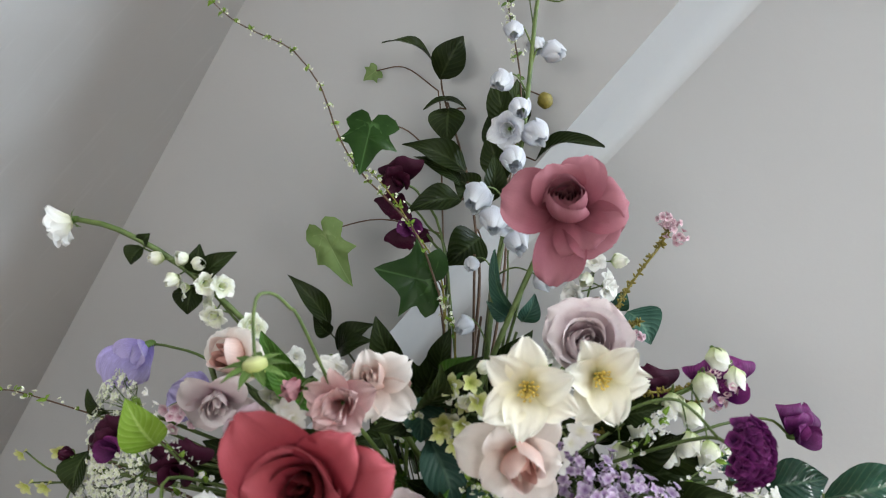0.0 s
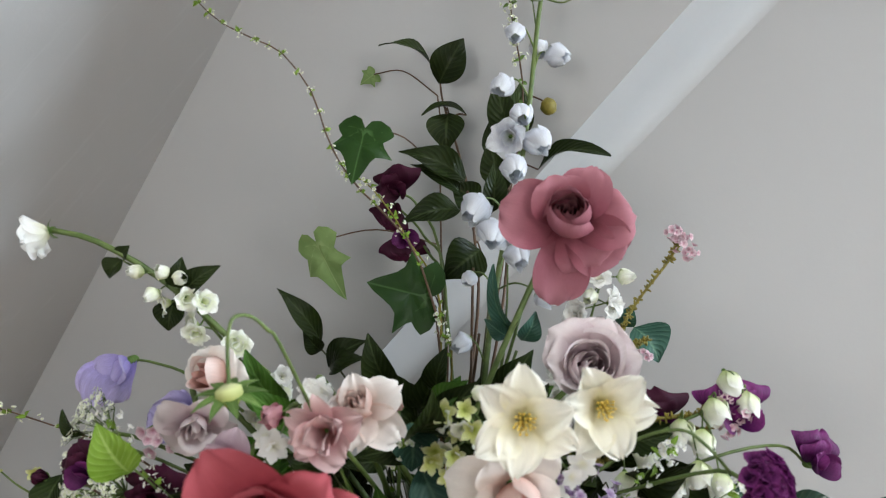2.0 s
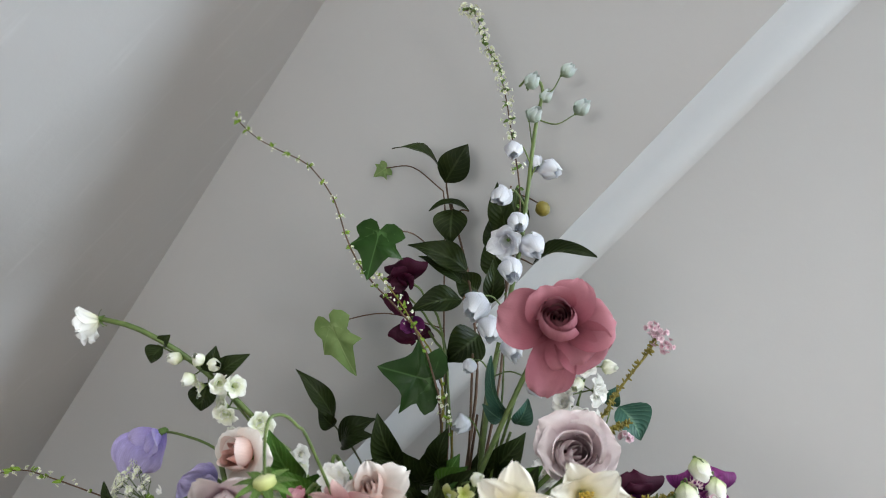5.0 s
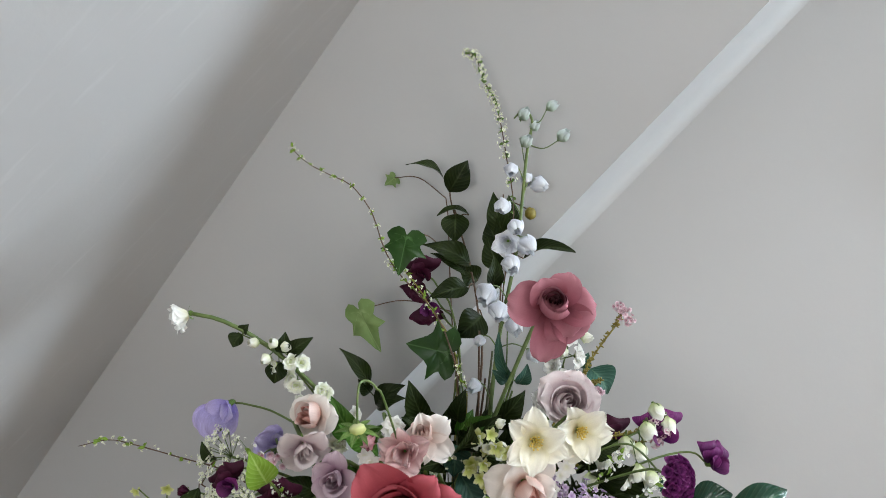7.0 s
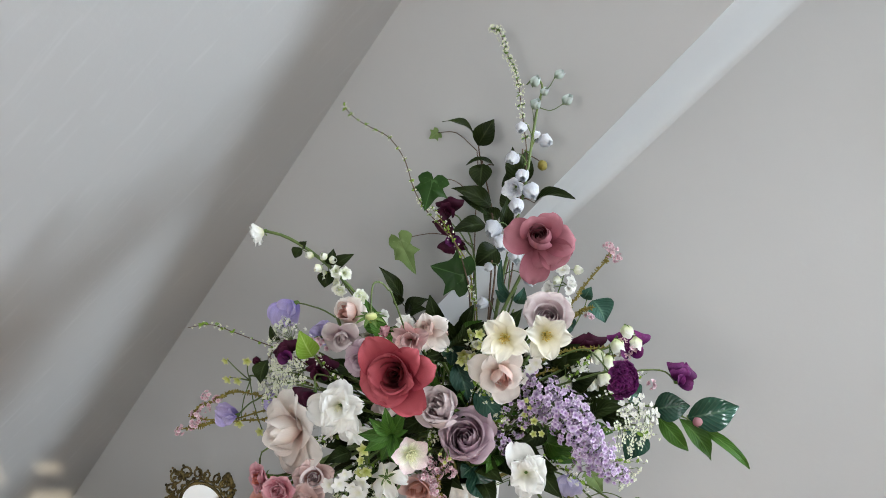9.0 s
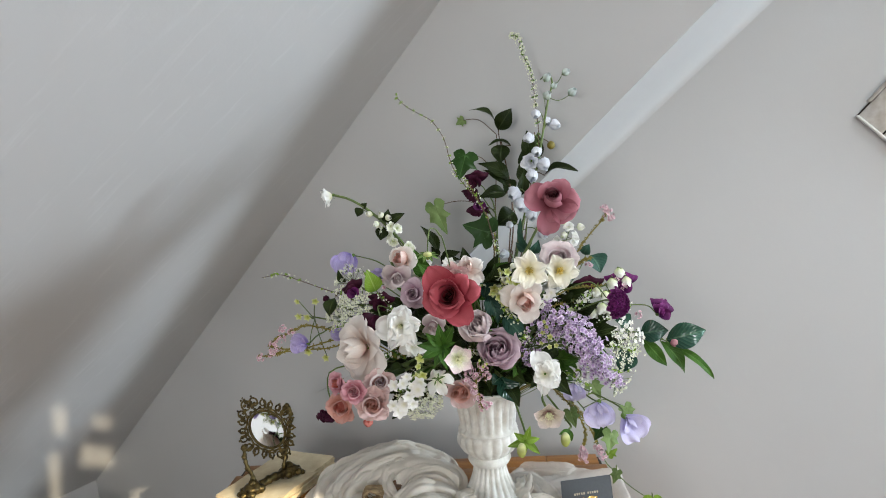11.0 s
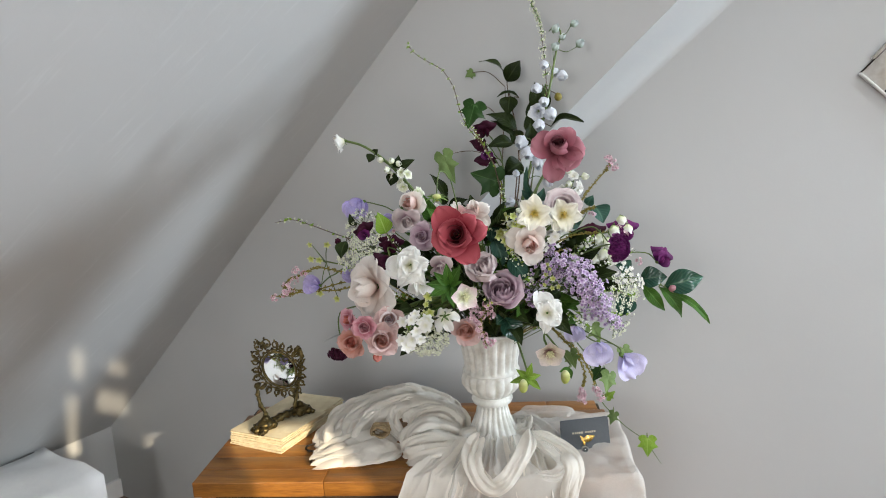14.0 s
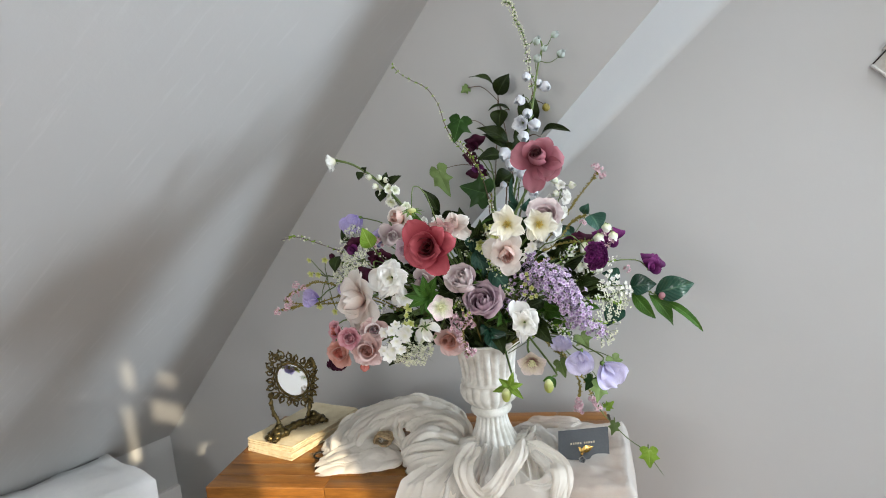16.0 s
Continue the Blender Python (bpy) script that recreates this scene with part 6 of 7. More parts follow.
blossom_twig("sprig of tiny white buds beside the plum sweet peas", [M2, (0.039, 0.620, 0.943), (0.037, 0.635, 0.998), (0.023, 0.632, 1.029), (0.011, 0.628, 1.055), (-0.004, 0.622, 1.078), (-0.020, 0.618, 1.089)],
             0.0011, OLIVE, SPRAY_FLORET, 34, 0.0055, FRESH, 0.005, 123, start=0.40)
blossom_twig("white-flowered sprig beside the big ivy leaf", [M2, (0.046, 0.600, 0.926), (0.043, 0.602, 0.962), (0.042, 0.605, 0.982)], 0.0010, OLIVE, SPRAY_FLORET, 14, 0.005, FRESH, 0.005, 124, start=0.5)


def thyme(label, line, seed, heads, r=0.0013, leafy=0.0042):
    """A heath-like twig crowded with scale leaves and ending in pale pink heads."""
    pts = smooth_line(line, 40)
    ob = thing("thyme_sprig", tuple(pts[0]), label, "sprig", "twigs of the arrangement")
    part("stem", Shape().tube(pts, r, r * 0.7, 5), OLIVE, ob)
    sh, rnd = Shape(), random.Random(seed)
    for k in range(150):
        f = 0.30 + 0.70 * rnd.random()
        p = pts[int(f * (len(pts) - 1))]
        d = unit((rnd.gauss(0, 1), rnd.gauss(0, 1), rnd.gauss(0.5, 1)))
        sh.ball(p + d * leafy * 0.55, leafy * 0.42, (0.5, 0.5, 1.2), axes(d), 4, 5)
    part("scale_leaves", sh, OLIVE, ob)
    for h_ in heads:
        for k in range(11):
            d = unit((rnd.gauss(0, 1), rnd.gauss(-0.4, 1), rnd.gauss(0.1, 1)))
            placed("floret", THYME_FLORET, ob, V3(h_) + d * 0.0052 * rnd.uniform(0.5, 1.2), axes(d, k * 50), rnd.uniform(0.85, 1.3))
    return ob


thyme("olive twig with pale pink flower heads, held high", [MOUTH, (0.110, 0.590, 0.870), (0.163, 0.605, 0.939), (0.189, 0.612, 0.972), (0.214, 0.615, 0.999), (0.223, 0.616, 1.014)], 130, [(0.218, 0.615, 1.019), (0.224, 0.614, 1.015), (0.221, 0.613, 1.011), (0.229, 0.614, 1.003)])
thyme("short olive twig with white-pink heads before a blue-green leaf", [MOUTH, (0.125, 0.600, 0.858), (0.164, 0.620, 0.916), (0.183, 0.625, 0.933), (0.198, 0.628, 0.937)], 131, [(0.192, 0.625, 0.926)])
thyme("olive twig arching over the bells", [MOUTH, (0.094, 0.540, 0.862), (0.139, 0.545, 0.898), (0.174, 0.550, 0.905), (0.205, 0.552, 0.905), (0.223, 0.555, 0.913)], 132, [(0.225, 0.553, 0.914), (0.233, 0.548, 0.904)])
thyme("second olive twig among the white bells", [MOUTH, (0.103, 0.545, 0.856), (0.148, 0.550, 0.882), (0.192, 0.553, 0.891), (0.222, 0.553, 0.897)], 133, [(0.226, 0.550, 0.895), (0.257, 0.560, 0.855)])
thyme("pink-flowered twig spilling over the urn's rim", [MOUTH, (0.018, 0.500, 0.791), (0.009, 0.460, 0.799), (0.009, 0.442, 0.783), (0.017, 0.437, 0.759)], 134, [(0.000, 0.440, 0.810), (-0.006, 0.438, 0.802), (0.004, 0.437, 0.798), (0.010, 0.438, 0.805), (0.006, 0.436, 0.787), (0.012, 0.436, 0.775), (0.017, 0.436, 0.761), (0.024, 0.437, 0.766), (0.002, 0.440, 0.817), (0.022, 0.437, 0.815), (0.019, 0.438, 0.823), (0.025, 0.437, 0.806), (-0.004, 0.442, 0.818)])
thyme("olive heath twig with pinkish buds stretching over the books", [M2, (-0.147, 0.560, 0.828), (-0.219, 0.550, 0.851), (-0.260, 0.545, 0.862), (-0.284, 0.542, 0.856), (-0.298, 0.540, 0.849)], 135, [(-0.288, 0.540, 0.854), (-0.300, 0.540, 0.859)])
thyme("curving heath twig with pinkish buds", [M2, (-0.157, 0.560, 0.818), (-0.240, 0.550, 0.822), (-0.296, 0.542, 0.822), (-0.319, 0.538, 0.818), (-0.344, 0.534, 0.817)], 136, [(-0.342, 0.534, 0.816), (-0.322, 0.537, 0.822)])
thyme("short heath twig with pink tips", [M2, (-0.166, 0.560, 0.828), (-0.279, 0.550, 0.823), (-0.324, 0.540, 0.831), (-0.315, 0.540, 0.842), (-0.303, 0.540, 0.848)], 137, [(-0.305, 0.540, 0.843), (-0.319, 0.540, 0.834), (-0.315, 0.540, 0.826)])
thyme("hanging heath twig with pink flower head", [MOUTH, (0.093, 0.540, 0.760), (0.138, 0.550, 0.728), (0.166, 0.565, 0.684), (0.172, 0.575, 0.655), (0.169, 0.580, 0.633)], 138, [(0.168, 0.580, 0.630), (0.169, 0.580, 0.622), (0.165, 0.580, 0.617), (0.171, 0.580, 0.614)])
thyme("second hanging heath twig with pink flower head", [MOUTH, (0.097, 0.540, 0.758), (0.147, 0.550, 0.723), (0.176, 0.570, 0.677), (0.190, 0.580, 0.638)], 139, [(0.192, 0.580, 0.633), (0.195, 0.580, 0.625), (0.199, 0.580, 0.618)])

# ---- ivy and branches ----
ivy_trail("ivy trail with a large dark leaf and pale young leaves", [M2, (0.040, 0.630, 0.911), (0.042, 0.660, 0.978), (0.046, 0.690, 1.049), (0.052, 0.715, 1.124), (0.052, 0.720, 1.150)], [
    ((0.035, 0.612, 0.988), (-0.007, 0.600, 1.006), 0.062, (0.15, -1, 0.25)),
    ((0.003, 0.605, 1.116), (-0.010, 0.590, 1.079), 0.046, (-0.1, -1, 0.3)),
    ((-0.060, 0.672, 1.034), (-0.042, 0.668, 0.982), 0.040, (-0.35, -1, 0.15), PALE_IVY),
    ((-0.007, 0.755, 1.181), (-0.021, 0.752, 1.173), 0.021, (-0.1, -1, 0.1), PALE_IVY)], IVY)
ivy_trail("trailing ivy hanging past the cabinet's corner", [MOUTH, (0.093, 0.540, 0.769), (0.155, 0.540, 0.731), (0.184, 0.580, 0.668), (0.203, 0.605, 0.602), (0.224, 0.612, 0.573), (0.245, 0.595, 0.556), (0.276, 0.585, 0.537)], [
    ((0.278, 0.585, 0.541), (0.278, 0.580, 0.507), 0.034, (-0.1, -1, 0.2), FRESH),
    ((0.206, 0.530, 0.679), (0.200, 0.515, 0.652), 0.032, (0.3, -1, 0.3), PALE_IVY),
    ((0.195, 0.545, 0.682), (0.181, 0.535, 0.665), 0.026, (-0.3, -1, 0.3), IVY),
    ((0.226, 0.520, 0.725), (0.237, 0.510, 0.705), 0.028, (0.5, -1, 0.3), PALE_IVY),
    ((0.180, 0.530, 0.758), (0.192, 0.520, 0.738), 0.030, (0.3, -1, 0.4), PALE_IVY),
    ((0.145, 0.530, 0.716), (0.153, 0.520, 0.692), 0.026, (0.1, -1, 0.3), PALE_IVY),
    ((0.226, 0.610, 0.576), (0.218, 0.605, 0.555), 0.020, (-0.2, -1, 0.2), PALE_IVY),
    ((0.213, 0.605, 0.607), (0.226, 0.600, 0.620), 0.018, (0.2, -1, 0.5), FRESH)], PALE_IVY, stem_mat=STEM)
part("tip_leaf", Shape().tube(smooth_line([(0.280, 0.585, 0.538), (0.285, 0.583, 0.521), (0.300, 0.580, 0.497)], 8), 0.0012, 0.0004, 5), STEM, bpy.data.objects["ivy_trail.001"])
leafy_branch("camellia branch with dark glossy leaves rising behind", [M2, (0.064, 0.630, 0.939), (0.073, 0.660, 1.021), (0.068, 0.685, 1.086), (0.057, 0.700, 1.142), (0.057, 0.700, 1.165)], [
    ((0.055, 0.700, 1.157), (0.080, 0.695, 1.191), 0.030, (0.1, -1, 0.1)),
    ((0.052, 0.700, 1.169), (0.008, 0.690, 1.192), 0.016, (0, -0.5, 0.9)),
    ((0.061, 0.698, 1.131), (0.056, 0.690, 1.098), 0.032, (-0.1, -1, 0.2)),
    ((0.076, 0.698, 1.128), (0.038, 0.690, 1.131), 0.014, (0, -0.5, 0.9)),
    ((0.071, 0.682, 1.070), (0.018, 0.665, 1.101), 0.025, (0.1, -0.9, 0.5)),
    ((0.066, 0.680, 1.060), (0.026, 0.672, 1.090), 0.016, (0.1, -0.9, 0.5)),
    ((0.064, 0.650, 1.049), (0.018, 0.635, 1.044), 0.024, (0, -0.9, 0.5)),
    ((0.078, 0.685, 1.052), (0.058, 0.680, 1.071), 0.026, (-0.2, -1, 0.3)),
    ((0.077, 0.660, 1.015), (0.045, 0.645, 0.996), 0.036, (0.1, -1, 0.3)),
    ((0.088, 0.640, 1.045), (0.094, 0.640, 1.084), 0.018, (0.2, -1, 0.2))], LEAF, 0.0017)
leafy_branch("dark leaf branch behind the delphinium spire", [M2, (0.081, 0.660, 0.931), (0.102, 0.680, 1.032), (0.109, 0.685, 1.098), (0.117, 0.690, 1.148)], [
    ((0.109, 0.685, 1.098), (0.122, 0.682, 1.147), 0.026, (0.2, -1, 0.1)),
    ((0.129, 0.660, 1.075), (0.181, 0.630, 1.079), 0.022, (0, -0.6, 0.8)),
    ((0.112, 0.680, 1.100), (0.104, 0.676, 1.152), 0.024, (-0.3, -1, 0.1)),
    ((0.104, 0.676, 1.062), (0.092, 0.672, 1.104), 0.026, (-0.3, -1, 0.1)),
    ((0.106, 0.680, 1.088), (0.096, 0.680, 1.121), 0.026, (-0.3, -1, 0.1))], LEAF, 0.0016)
spire_leaves = bpy.data.objects["leafy_branch.001"]
part("leafstalk", Shape().tube(smooth_line([(0.116, 0.689, 1.142), (0.130, 0.680, 1.136), (0.141, 0.668, 1.128)], 8), 0.0009, 0.0007, 5), TWIG, spire_leaves)
part("seed_ball", Shape().ball((0.142, 0.664, 1.124), 0.0066, (1, 1, 1.05), None, 9, 12, 0.05, 4), OLIVE, spire_leaves, "round olive-brown seed ball")
leafy_branch("eucalyptus sprig with a round blue-green leaf", [MOUTH, (0.116, 0.620, 0.844), (0.168, 0.660, 0.894), (0.190, 0.690, 0.919), (0.197, 0.700, 0.933)], [
    ((0.204, 0.700, 0.930), (0.219, 0.685, 0.901), 0.040, (0.4, -1, 0.2)),
    ((0.192, 0.700, 0.933), (0.203, 0.695, 0.951), 0.018, (0.2, -1, 0.5)),
    ((0.173, 0.660, 0.899), (0.150, 0.650, 0.921), 0.022, (0, -1, 0.4))], BLUE_LEAF, 0.0013, STEM)
cam_r = leafy_branch("camellia branch with large glossy leaves and a pink bud", [MOUTH, (0.117, 0.570, 0.798), (0.202, 0.565, 0.827), (0.263, 0.560, 0.827), (0.297, 0.555, 0.814), (0.307, 0.553, 0.808)], [
    ((0.297, 0.555, 0.816), (0.355, 0.552, 0.830), 0.039, (0.1, -1, 0.35)),
    ((0.259, 0.560, 0.825), (0.300, 0.553, 0.831), 0.034, (0.1, -1, 0.5)),
    ((0.263, 0.558, 0.818), (0.296, 0.548, 0.777), 0.020, (-0.2, -1, 0.3), STAR_LEAF),
    ((0.288, 0.556, 0.814), (0.321, 0.545, 0.766), 0.021, (0.4, -1, 0.2), STAR_LEAF),
    ((0.309, 0.553, 0.805), (0.364, 0.545, 0.755), 0.013, (0.2, -1, 0.5), STAR_LEAF),
    ((0.245, 0.560, 0.841), (0.218, 0.550, 0.853), 0.026, (0.0, -1, 0.4)),
    ((0.241, 0.560, 0.800), (0.221, 0.540, 0.769), 0.034, (0.0, -1, 0.3))], GLOSSY, 0.0018, STEM)
part("bud", Shape().ball((0.308, 0.548, 0.813), 0.0068, (1, 1, 1.15), axes((0.4, -0.8, 0.3)), 7, 9), ROSY, cam_r, "pale pink camellia bud")
leafy_branch("rose leaves along the arching white bloom's stem", [MOUTH, (-0.041, 0.582, 0.880), (-0.091, 0.562, 0.969), (-0.133, 0.552, 1.023), (-0.162, 0.548, 1.045)], [
    ((-0.124, 0.552, 1.020), (-0.118, 0.548, 1.041), 0.015, (0.2, -1, 0.1)),
    ((-0.120, 0.552, 1.018), (-0.093, 0.548, 1.033), 0.015, (0.1, -1, 0.3)),
    ((-0.128, 0.552, 1.013), (-0.134, 0.548, 0.993), 0.020, (0.1, -1, 0.1)),
    ((-0.158, 0.548, 1.043), (-0.167, 0.545, 1.032), 0.016, (-0.3, -1, 0.2)),
    ((-0.158, 0.548, 1.045), (-0.150, 0.545, 1.052), 0.010, (0.3, -1, 0.4))], LEAF, 0.0012, STEM)
leafy_branch("dark-leaved twig behind the blush roses", [M2, (-0.016, 0.600, 0.880), (-0.033, 0.615, 0.926), (-0.053, 0.620, 0.955), (-0.063, 0.625, 0.972)], [
    ((-0.053, 0.622, 0.959), (-0.079, 0.612, 1.006), 0.017, (0.5, -0.8, 0.2)),
    ((-0.053, 0.620, 0.953), (-0.063, 0.612, 0.971), 0.014, (0, -1, 0.3)),
    ((-0.048, 0.618, 0.940), (-0.014, 0.610, 0.960), 0.022, (0, -0.8, 0.6)),
    ((-0.046, 0.616, 0.938), (-0.015, 0.600, 0.949), 0.019, (0, -0.8, 0.6))], LEAF, 0.0012, STEM_DARK)
leafy_branch("blue-green leafed stem among the delphinium stalks", [MOUTH, (0.081, 0.585, 0.929), (0.091, 0.590, 0.976), (0.095, 0.590, 1.010)], [
    ((0.090, 0.585, 0.960), (0.075, 0.580, 0.975), 0.012, (-0.2, -1, 0.2)),
    ((0.095, 0.585, 0.963), (0.085, 0.578, 1.013), 0.013, (-0.6, -0.8, 0.1)),
    ((0.100, 0.585, 0.956), (0.111, 0.580, 0.977), 0.016, (0.3, -1, 0.2))], BLUE_LEAF, 0.0014, STEM)
leafy_branch("fresh yellow-green leaf standing before lace flowers", [M2, (-0.110, 0.520, 0.861), (-0.129, 0.490, 0.916), (-0.134, 0.482, 0.929)], [
    ((-0.133, 0.480, 0.926), (-0.142, 0.470, 0.960), 0.026, (0.3, -1, 0.2))], FRESH, 0.0012, STEM)
leafy_branch("dark leaf and brown bud at the outer edge", [M2, (-0.123, 0.540, 0.847), (-0.179, 0.530, 0.887), (-0.206, 0.530, 0.911)], [
    ((-0.209, 0.530, 0.908), (-0.217, 0.520, 0.881), 0.022, (-0.2, -1, 0.2)),
    ((-0.190, 0.530, 0.933), (-0.199, 0.525, 0.953), 0.012, (-0.3, -1, 0.1))], LEAF, 0.0012, TWIG)
ob = bud("dull red-brown bud beside a dark leaf", PLUM, (-0.221, 0.525, 0.909), (-0.5, -0.6, 0.5), 0.0065, 37)
for k, (a, b, m_) in enumerate((((1, 5), (0.096, 0.600, 0.945), STEM), ((2, 7), (0.101, 0.585, 0.976), STEM), ((3, 1), (0.070, 0.610, 0.958), TWIG), ((4, 3), (0.081, 0.620, 0.984), STEM_DARK), ((5, 2), (0.070, 0.630, 1.005), TWIG))):
    ob = thing("bare_stalk", tuple(V3(MOUTH)), "slender flower stalk rising through the middle", "stalk", "greenery of the arrangement")
    part("stem", Shape().tube(smooth_line([MOUTH, (V3(MOUTH) + V3(b)) / 2 + V3((0.004 * a[0] - 0.01, 0, 0.02)), b], 14), 0.0019, 0.0012, 6), m_, ob)

# fine sprays between the blooms
for k, (mid_p, tip_p, fl, lab) in enumerate((
        ((-0.137, 0.520, 0.870), (-0.231, 0.530, 0.899), SPRAY_FLORET, "fine greenish spray with tiny cream buds at the edge"),
        ((-0.145, 0.510, 0.854), (-0.213, 0.500, 0.869), SPRAY_FLORET, "fine greenish spray with tiny cream buds at the edge"),
        ((-0.114, 0.500, 0.892), (-0.157, 0.500, 0.959), LACE_FLORET, "fine white spray behind dark sweet peas"),
        ((-0.107, 0.490, 0.823), (-0.135, 0.450, 0.821), LACE_FLORET, "fine white spray beside the cream rose"),
        ((-0.070, 0.470, 0.801), (-0.106, 0.425, 0.779), LACE_FLORET, "fine white spray over pink spray roses"),
        ((0.042, 0.500, 0.872), (0.075, 0.455, 0.877), SPRAY_FLORET, "fine spray of yellow-green buds between the roses"),
        ((0.067, 0.500, 0.836), (0.084, 0.455, 0.854), SPRAY_FLORET, "fine spray of yellow-green buds between the roses"),
        ((0.154, 0.520, 0.874), (0.180, 0.510, 0.906), LACE_FLORET, "fine white spray among the nodding bells"),
        ((0.179, 0.520, 0.847), (0.248, 0.530, 0.881), LACE_FLORET, "fine white spray among the nodding bells"),
        ((0.178, 0.510, 0.814), (0.257, 0.530, 0.806), SPRAY_FLORET, "feathery pale green spray beyond the lilac"),
        ((0.161, 0.510, 0.787), (0.239, 0.510, 0.780), SPRAY_FLORET, "feathery pale green spray beyond the lilac"),
        ((0.126, 0.500, 0.782), (0.172, 0.460, 0.777), LACE_FLORET, "fine white spray under the lilac"),
        ((0.007, 0.530, 0.893), (0.026, 0.490, 0.926), SPRAY_FLORET, "fine spray of cream buds beside the blush roses"),
        ((0.006, 0.490, 0.821), (-0.001, 0.420, 0.836), SPRAY_FLORET, "fine spray of cream buds above the urn"))):
    blossom_twig(lab, [MOUTH, mid_p, tip_p], 0.0007, STEM, fl, 22, 0.0075, FRESH, 0.0065, 400 + k, name="flower_spray", category="spray", start=0.50, cluster=2)

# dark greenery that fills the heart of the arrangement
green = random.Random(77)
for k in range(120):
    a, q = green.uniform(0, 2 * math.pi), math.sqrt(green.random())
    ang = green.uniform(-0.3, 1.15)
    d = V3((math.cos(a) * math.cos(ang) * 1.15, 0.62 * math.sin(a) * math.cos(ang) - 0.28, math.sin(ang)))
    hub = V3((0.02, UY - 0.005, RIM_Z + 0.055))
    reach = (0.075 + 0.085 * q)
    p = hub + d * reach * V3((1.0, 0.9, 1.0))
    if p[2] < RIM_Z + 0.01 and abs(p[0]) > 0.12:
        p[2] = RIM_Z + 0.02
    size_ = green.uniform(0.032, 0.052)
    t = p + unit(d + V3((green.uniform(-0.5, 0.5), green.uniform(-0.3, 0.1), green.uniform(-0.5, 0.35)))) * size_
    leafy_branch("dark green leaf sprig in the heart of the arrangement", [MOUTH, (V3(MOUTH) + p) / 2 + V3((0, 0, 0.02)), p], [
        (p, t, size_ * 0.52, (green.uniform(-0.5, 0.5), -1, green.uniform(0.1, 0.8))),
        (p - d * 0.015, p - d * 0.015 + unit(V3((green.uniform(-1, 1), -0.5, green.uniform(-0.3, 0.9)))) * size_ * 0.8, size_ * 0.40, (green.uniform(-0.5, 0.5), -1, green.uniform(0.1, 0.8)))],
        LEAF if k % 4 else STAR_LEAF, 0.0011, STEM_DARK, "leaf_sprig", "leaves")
leafy_branch("single broad dark leaf hanging over the urn's rim", [MOUTH, (0.035, 0.520, 0.783), (0.047, 0.490, 0.785)], [((0.044, 0.488, 0.788), (0.061, 0.478, 0.752), 0.034, (0.2, -1, 0.2)), ((0.042, 0.488, 0.786), (0.030, 0.478, 0.779), 0.020, (-0.2, -1, 0.5))], GLOSSY, 0.0014, STEM)
leafy_branch("bronze-green leaf beside the coral-red rose", [MOUTH, (0.037, 0.520, 0.867), (0.032, 0.500, 0.898)], [((0.030, 0.497, 0.909), (0.042, 0.485, 0.868), 0.030, (0.4, -1, 0.1)), ((0.026, 0.510, 0.931), (0.024, 0.500, 0.905), 0.028, (0.3, -1, 0.2)), ((0.051, 0.490, 0.878), (0.079, 0.478, 0.846), 0.028, (0.2, -1, 0.4))], BLUE_LEAF, 0.0014, STEM)

# ---- on the cabinet: books and mirror ----
b0, b1 = V3((-0.474, 0.592, 0.530)), V3((-0.362, 0.551, 0.530))
edge = unit((b1 - b0) * V3((1, 1, 0)))
deep_ = V3((-edge[1], edge[0], 0))
wide_ = float(np.linalg.norm((b1 - b0)[:2]))


def at_book(a, b, z):
    return V3((b0[0], b0[1], 0)) + edge * a * wide_ + deep_ * b + V3((0, 0, TOP + z))


def book(name, label, grow, z0, z1, length, turn, seed):
    """An old coverless book: a block of uneven page gatherings and a torn title leaf."""
    rnd = random.Random(seed)
    ob = thing(name, tuple(at_book(0.5, length / 2, z0)), label, "book", "old books")
    n = 6
    for k in range(n):
        za, zb = z0 + (z1 - z0) * k / n, z0 + (z1 - z0) * (k + 1) / n - 0.0003
        j = [rnd.uniform(-0.0022, 0.0022) for _ in range(4)]
        lo, hi = -grow, 1 + grow
        poly = [at_book(lo, j[0], za) - edge * j[1], at_book(hi, j[2] + turn, za) + edge * j[3], at_book(hi, length + j[1] + turn, za) + edge * j[0], at_book(lo, length + j[3], za) - edge * j[2]]
        part("page_gathering", Shape().slab(poly, (0, 0, zb - za)), PAGES, ob, "", False)
    pts = np.zeros((9, 9, 3))
    for i in range(9):
        for j in range(9):
            wob = 0.0012 * math.sin(i * 1.1 + seed) * math.cos(j * 0.9) + 0.004 * max(0, i / 8 - 0.7) * (j / 8)
            pts[i, j] = at_book(-grow + (1 + 2 * grow) * j / 8, length * i / 8 + turn * j / 8, z1 + 0.0008 + abs(wob))
    part("title_leaf", Shape().grid(pts), PAPER, ob, "yellowed title leaf, slightly curled")
    return ob


book("old_book", "yellowed old book without covers, lying flat on the cabinet", 0.0, 0.0, 0.012, 0.196, 0.0, 3)
book("old_book", "yellowed old book with loose leaves under a brass mirror", -0.02, 0.0125, 0.0245, 0.190, 0.006, 4)
pts = np.zeros((7, 7, 3))
for i in range(7):
    for j in range(7):
        pts[i, j] = at_book(0.55 + 0.52 * j / 6, 0.010 + 0.10 * i / 6 + 0.02 * j / 6, 0.0262 + 0.0016 * math.sin(i * 0.9) + 0.003 * (j / 6) ** 3)
loose = thing("loose_leaf", tuple(at_book(0.8, 0.05, 0.026)), "torn loose paper leaf on the upper book", "paper")
part("sheet", Shape().grid(pts), PAPER, loose)

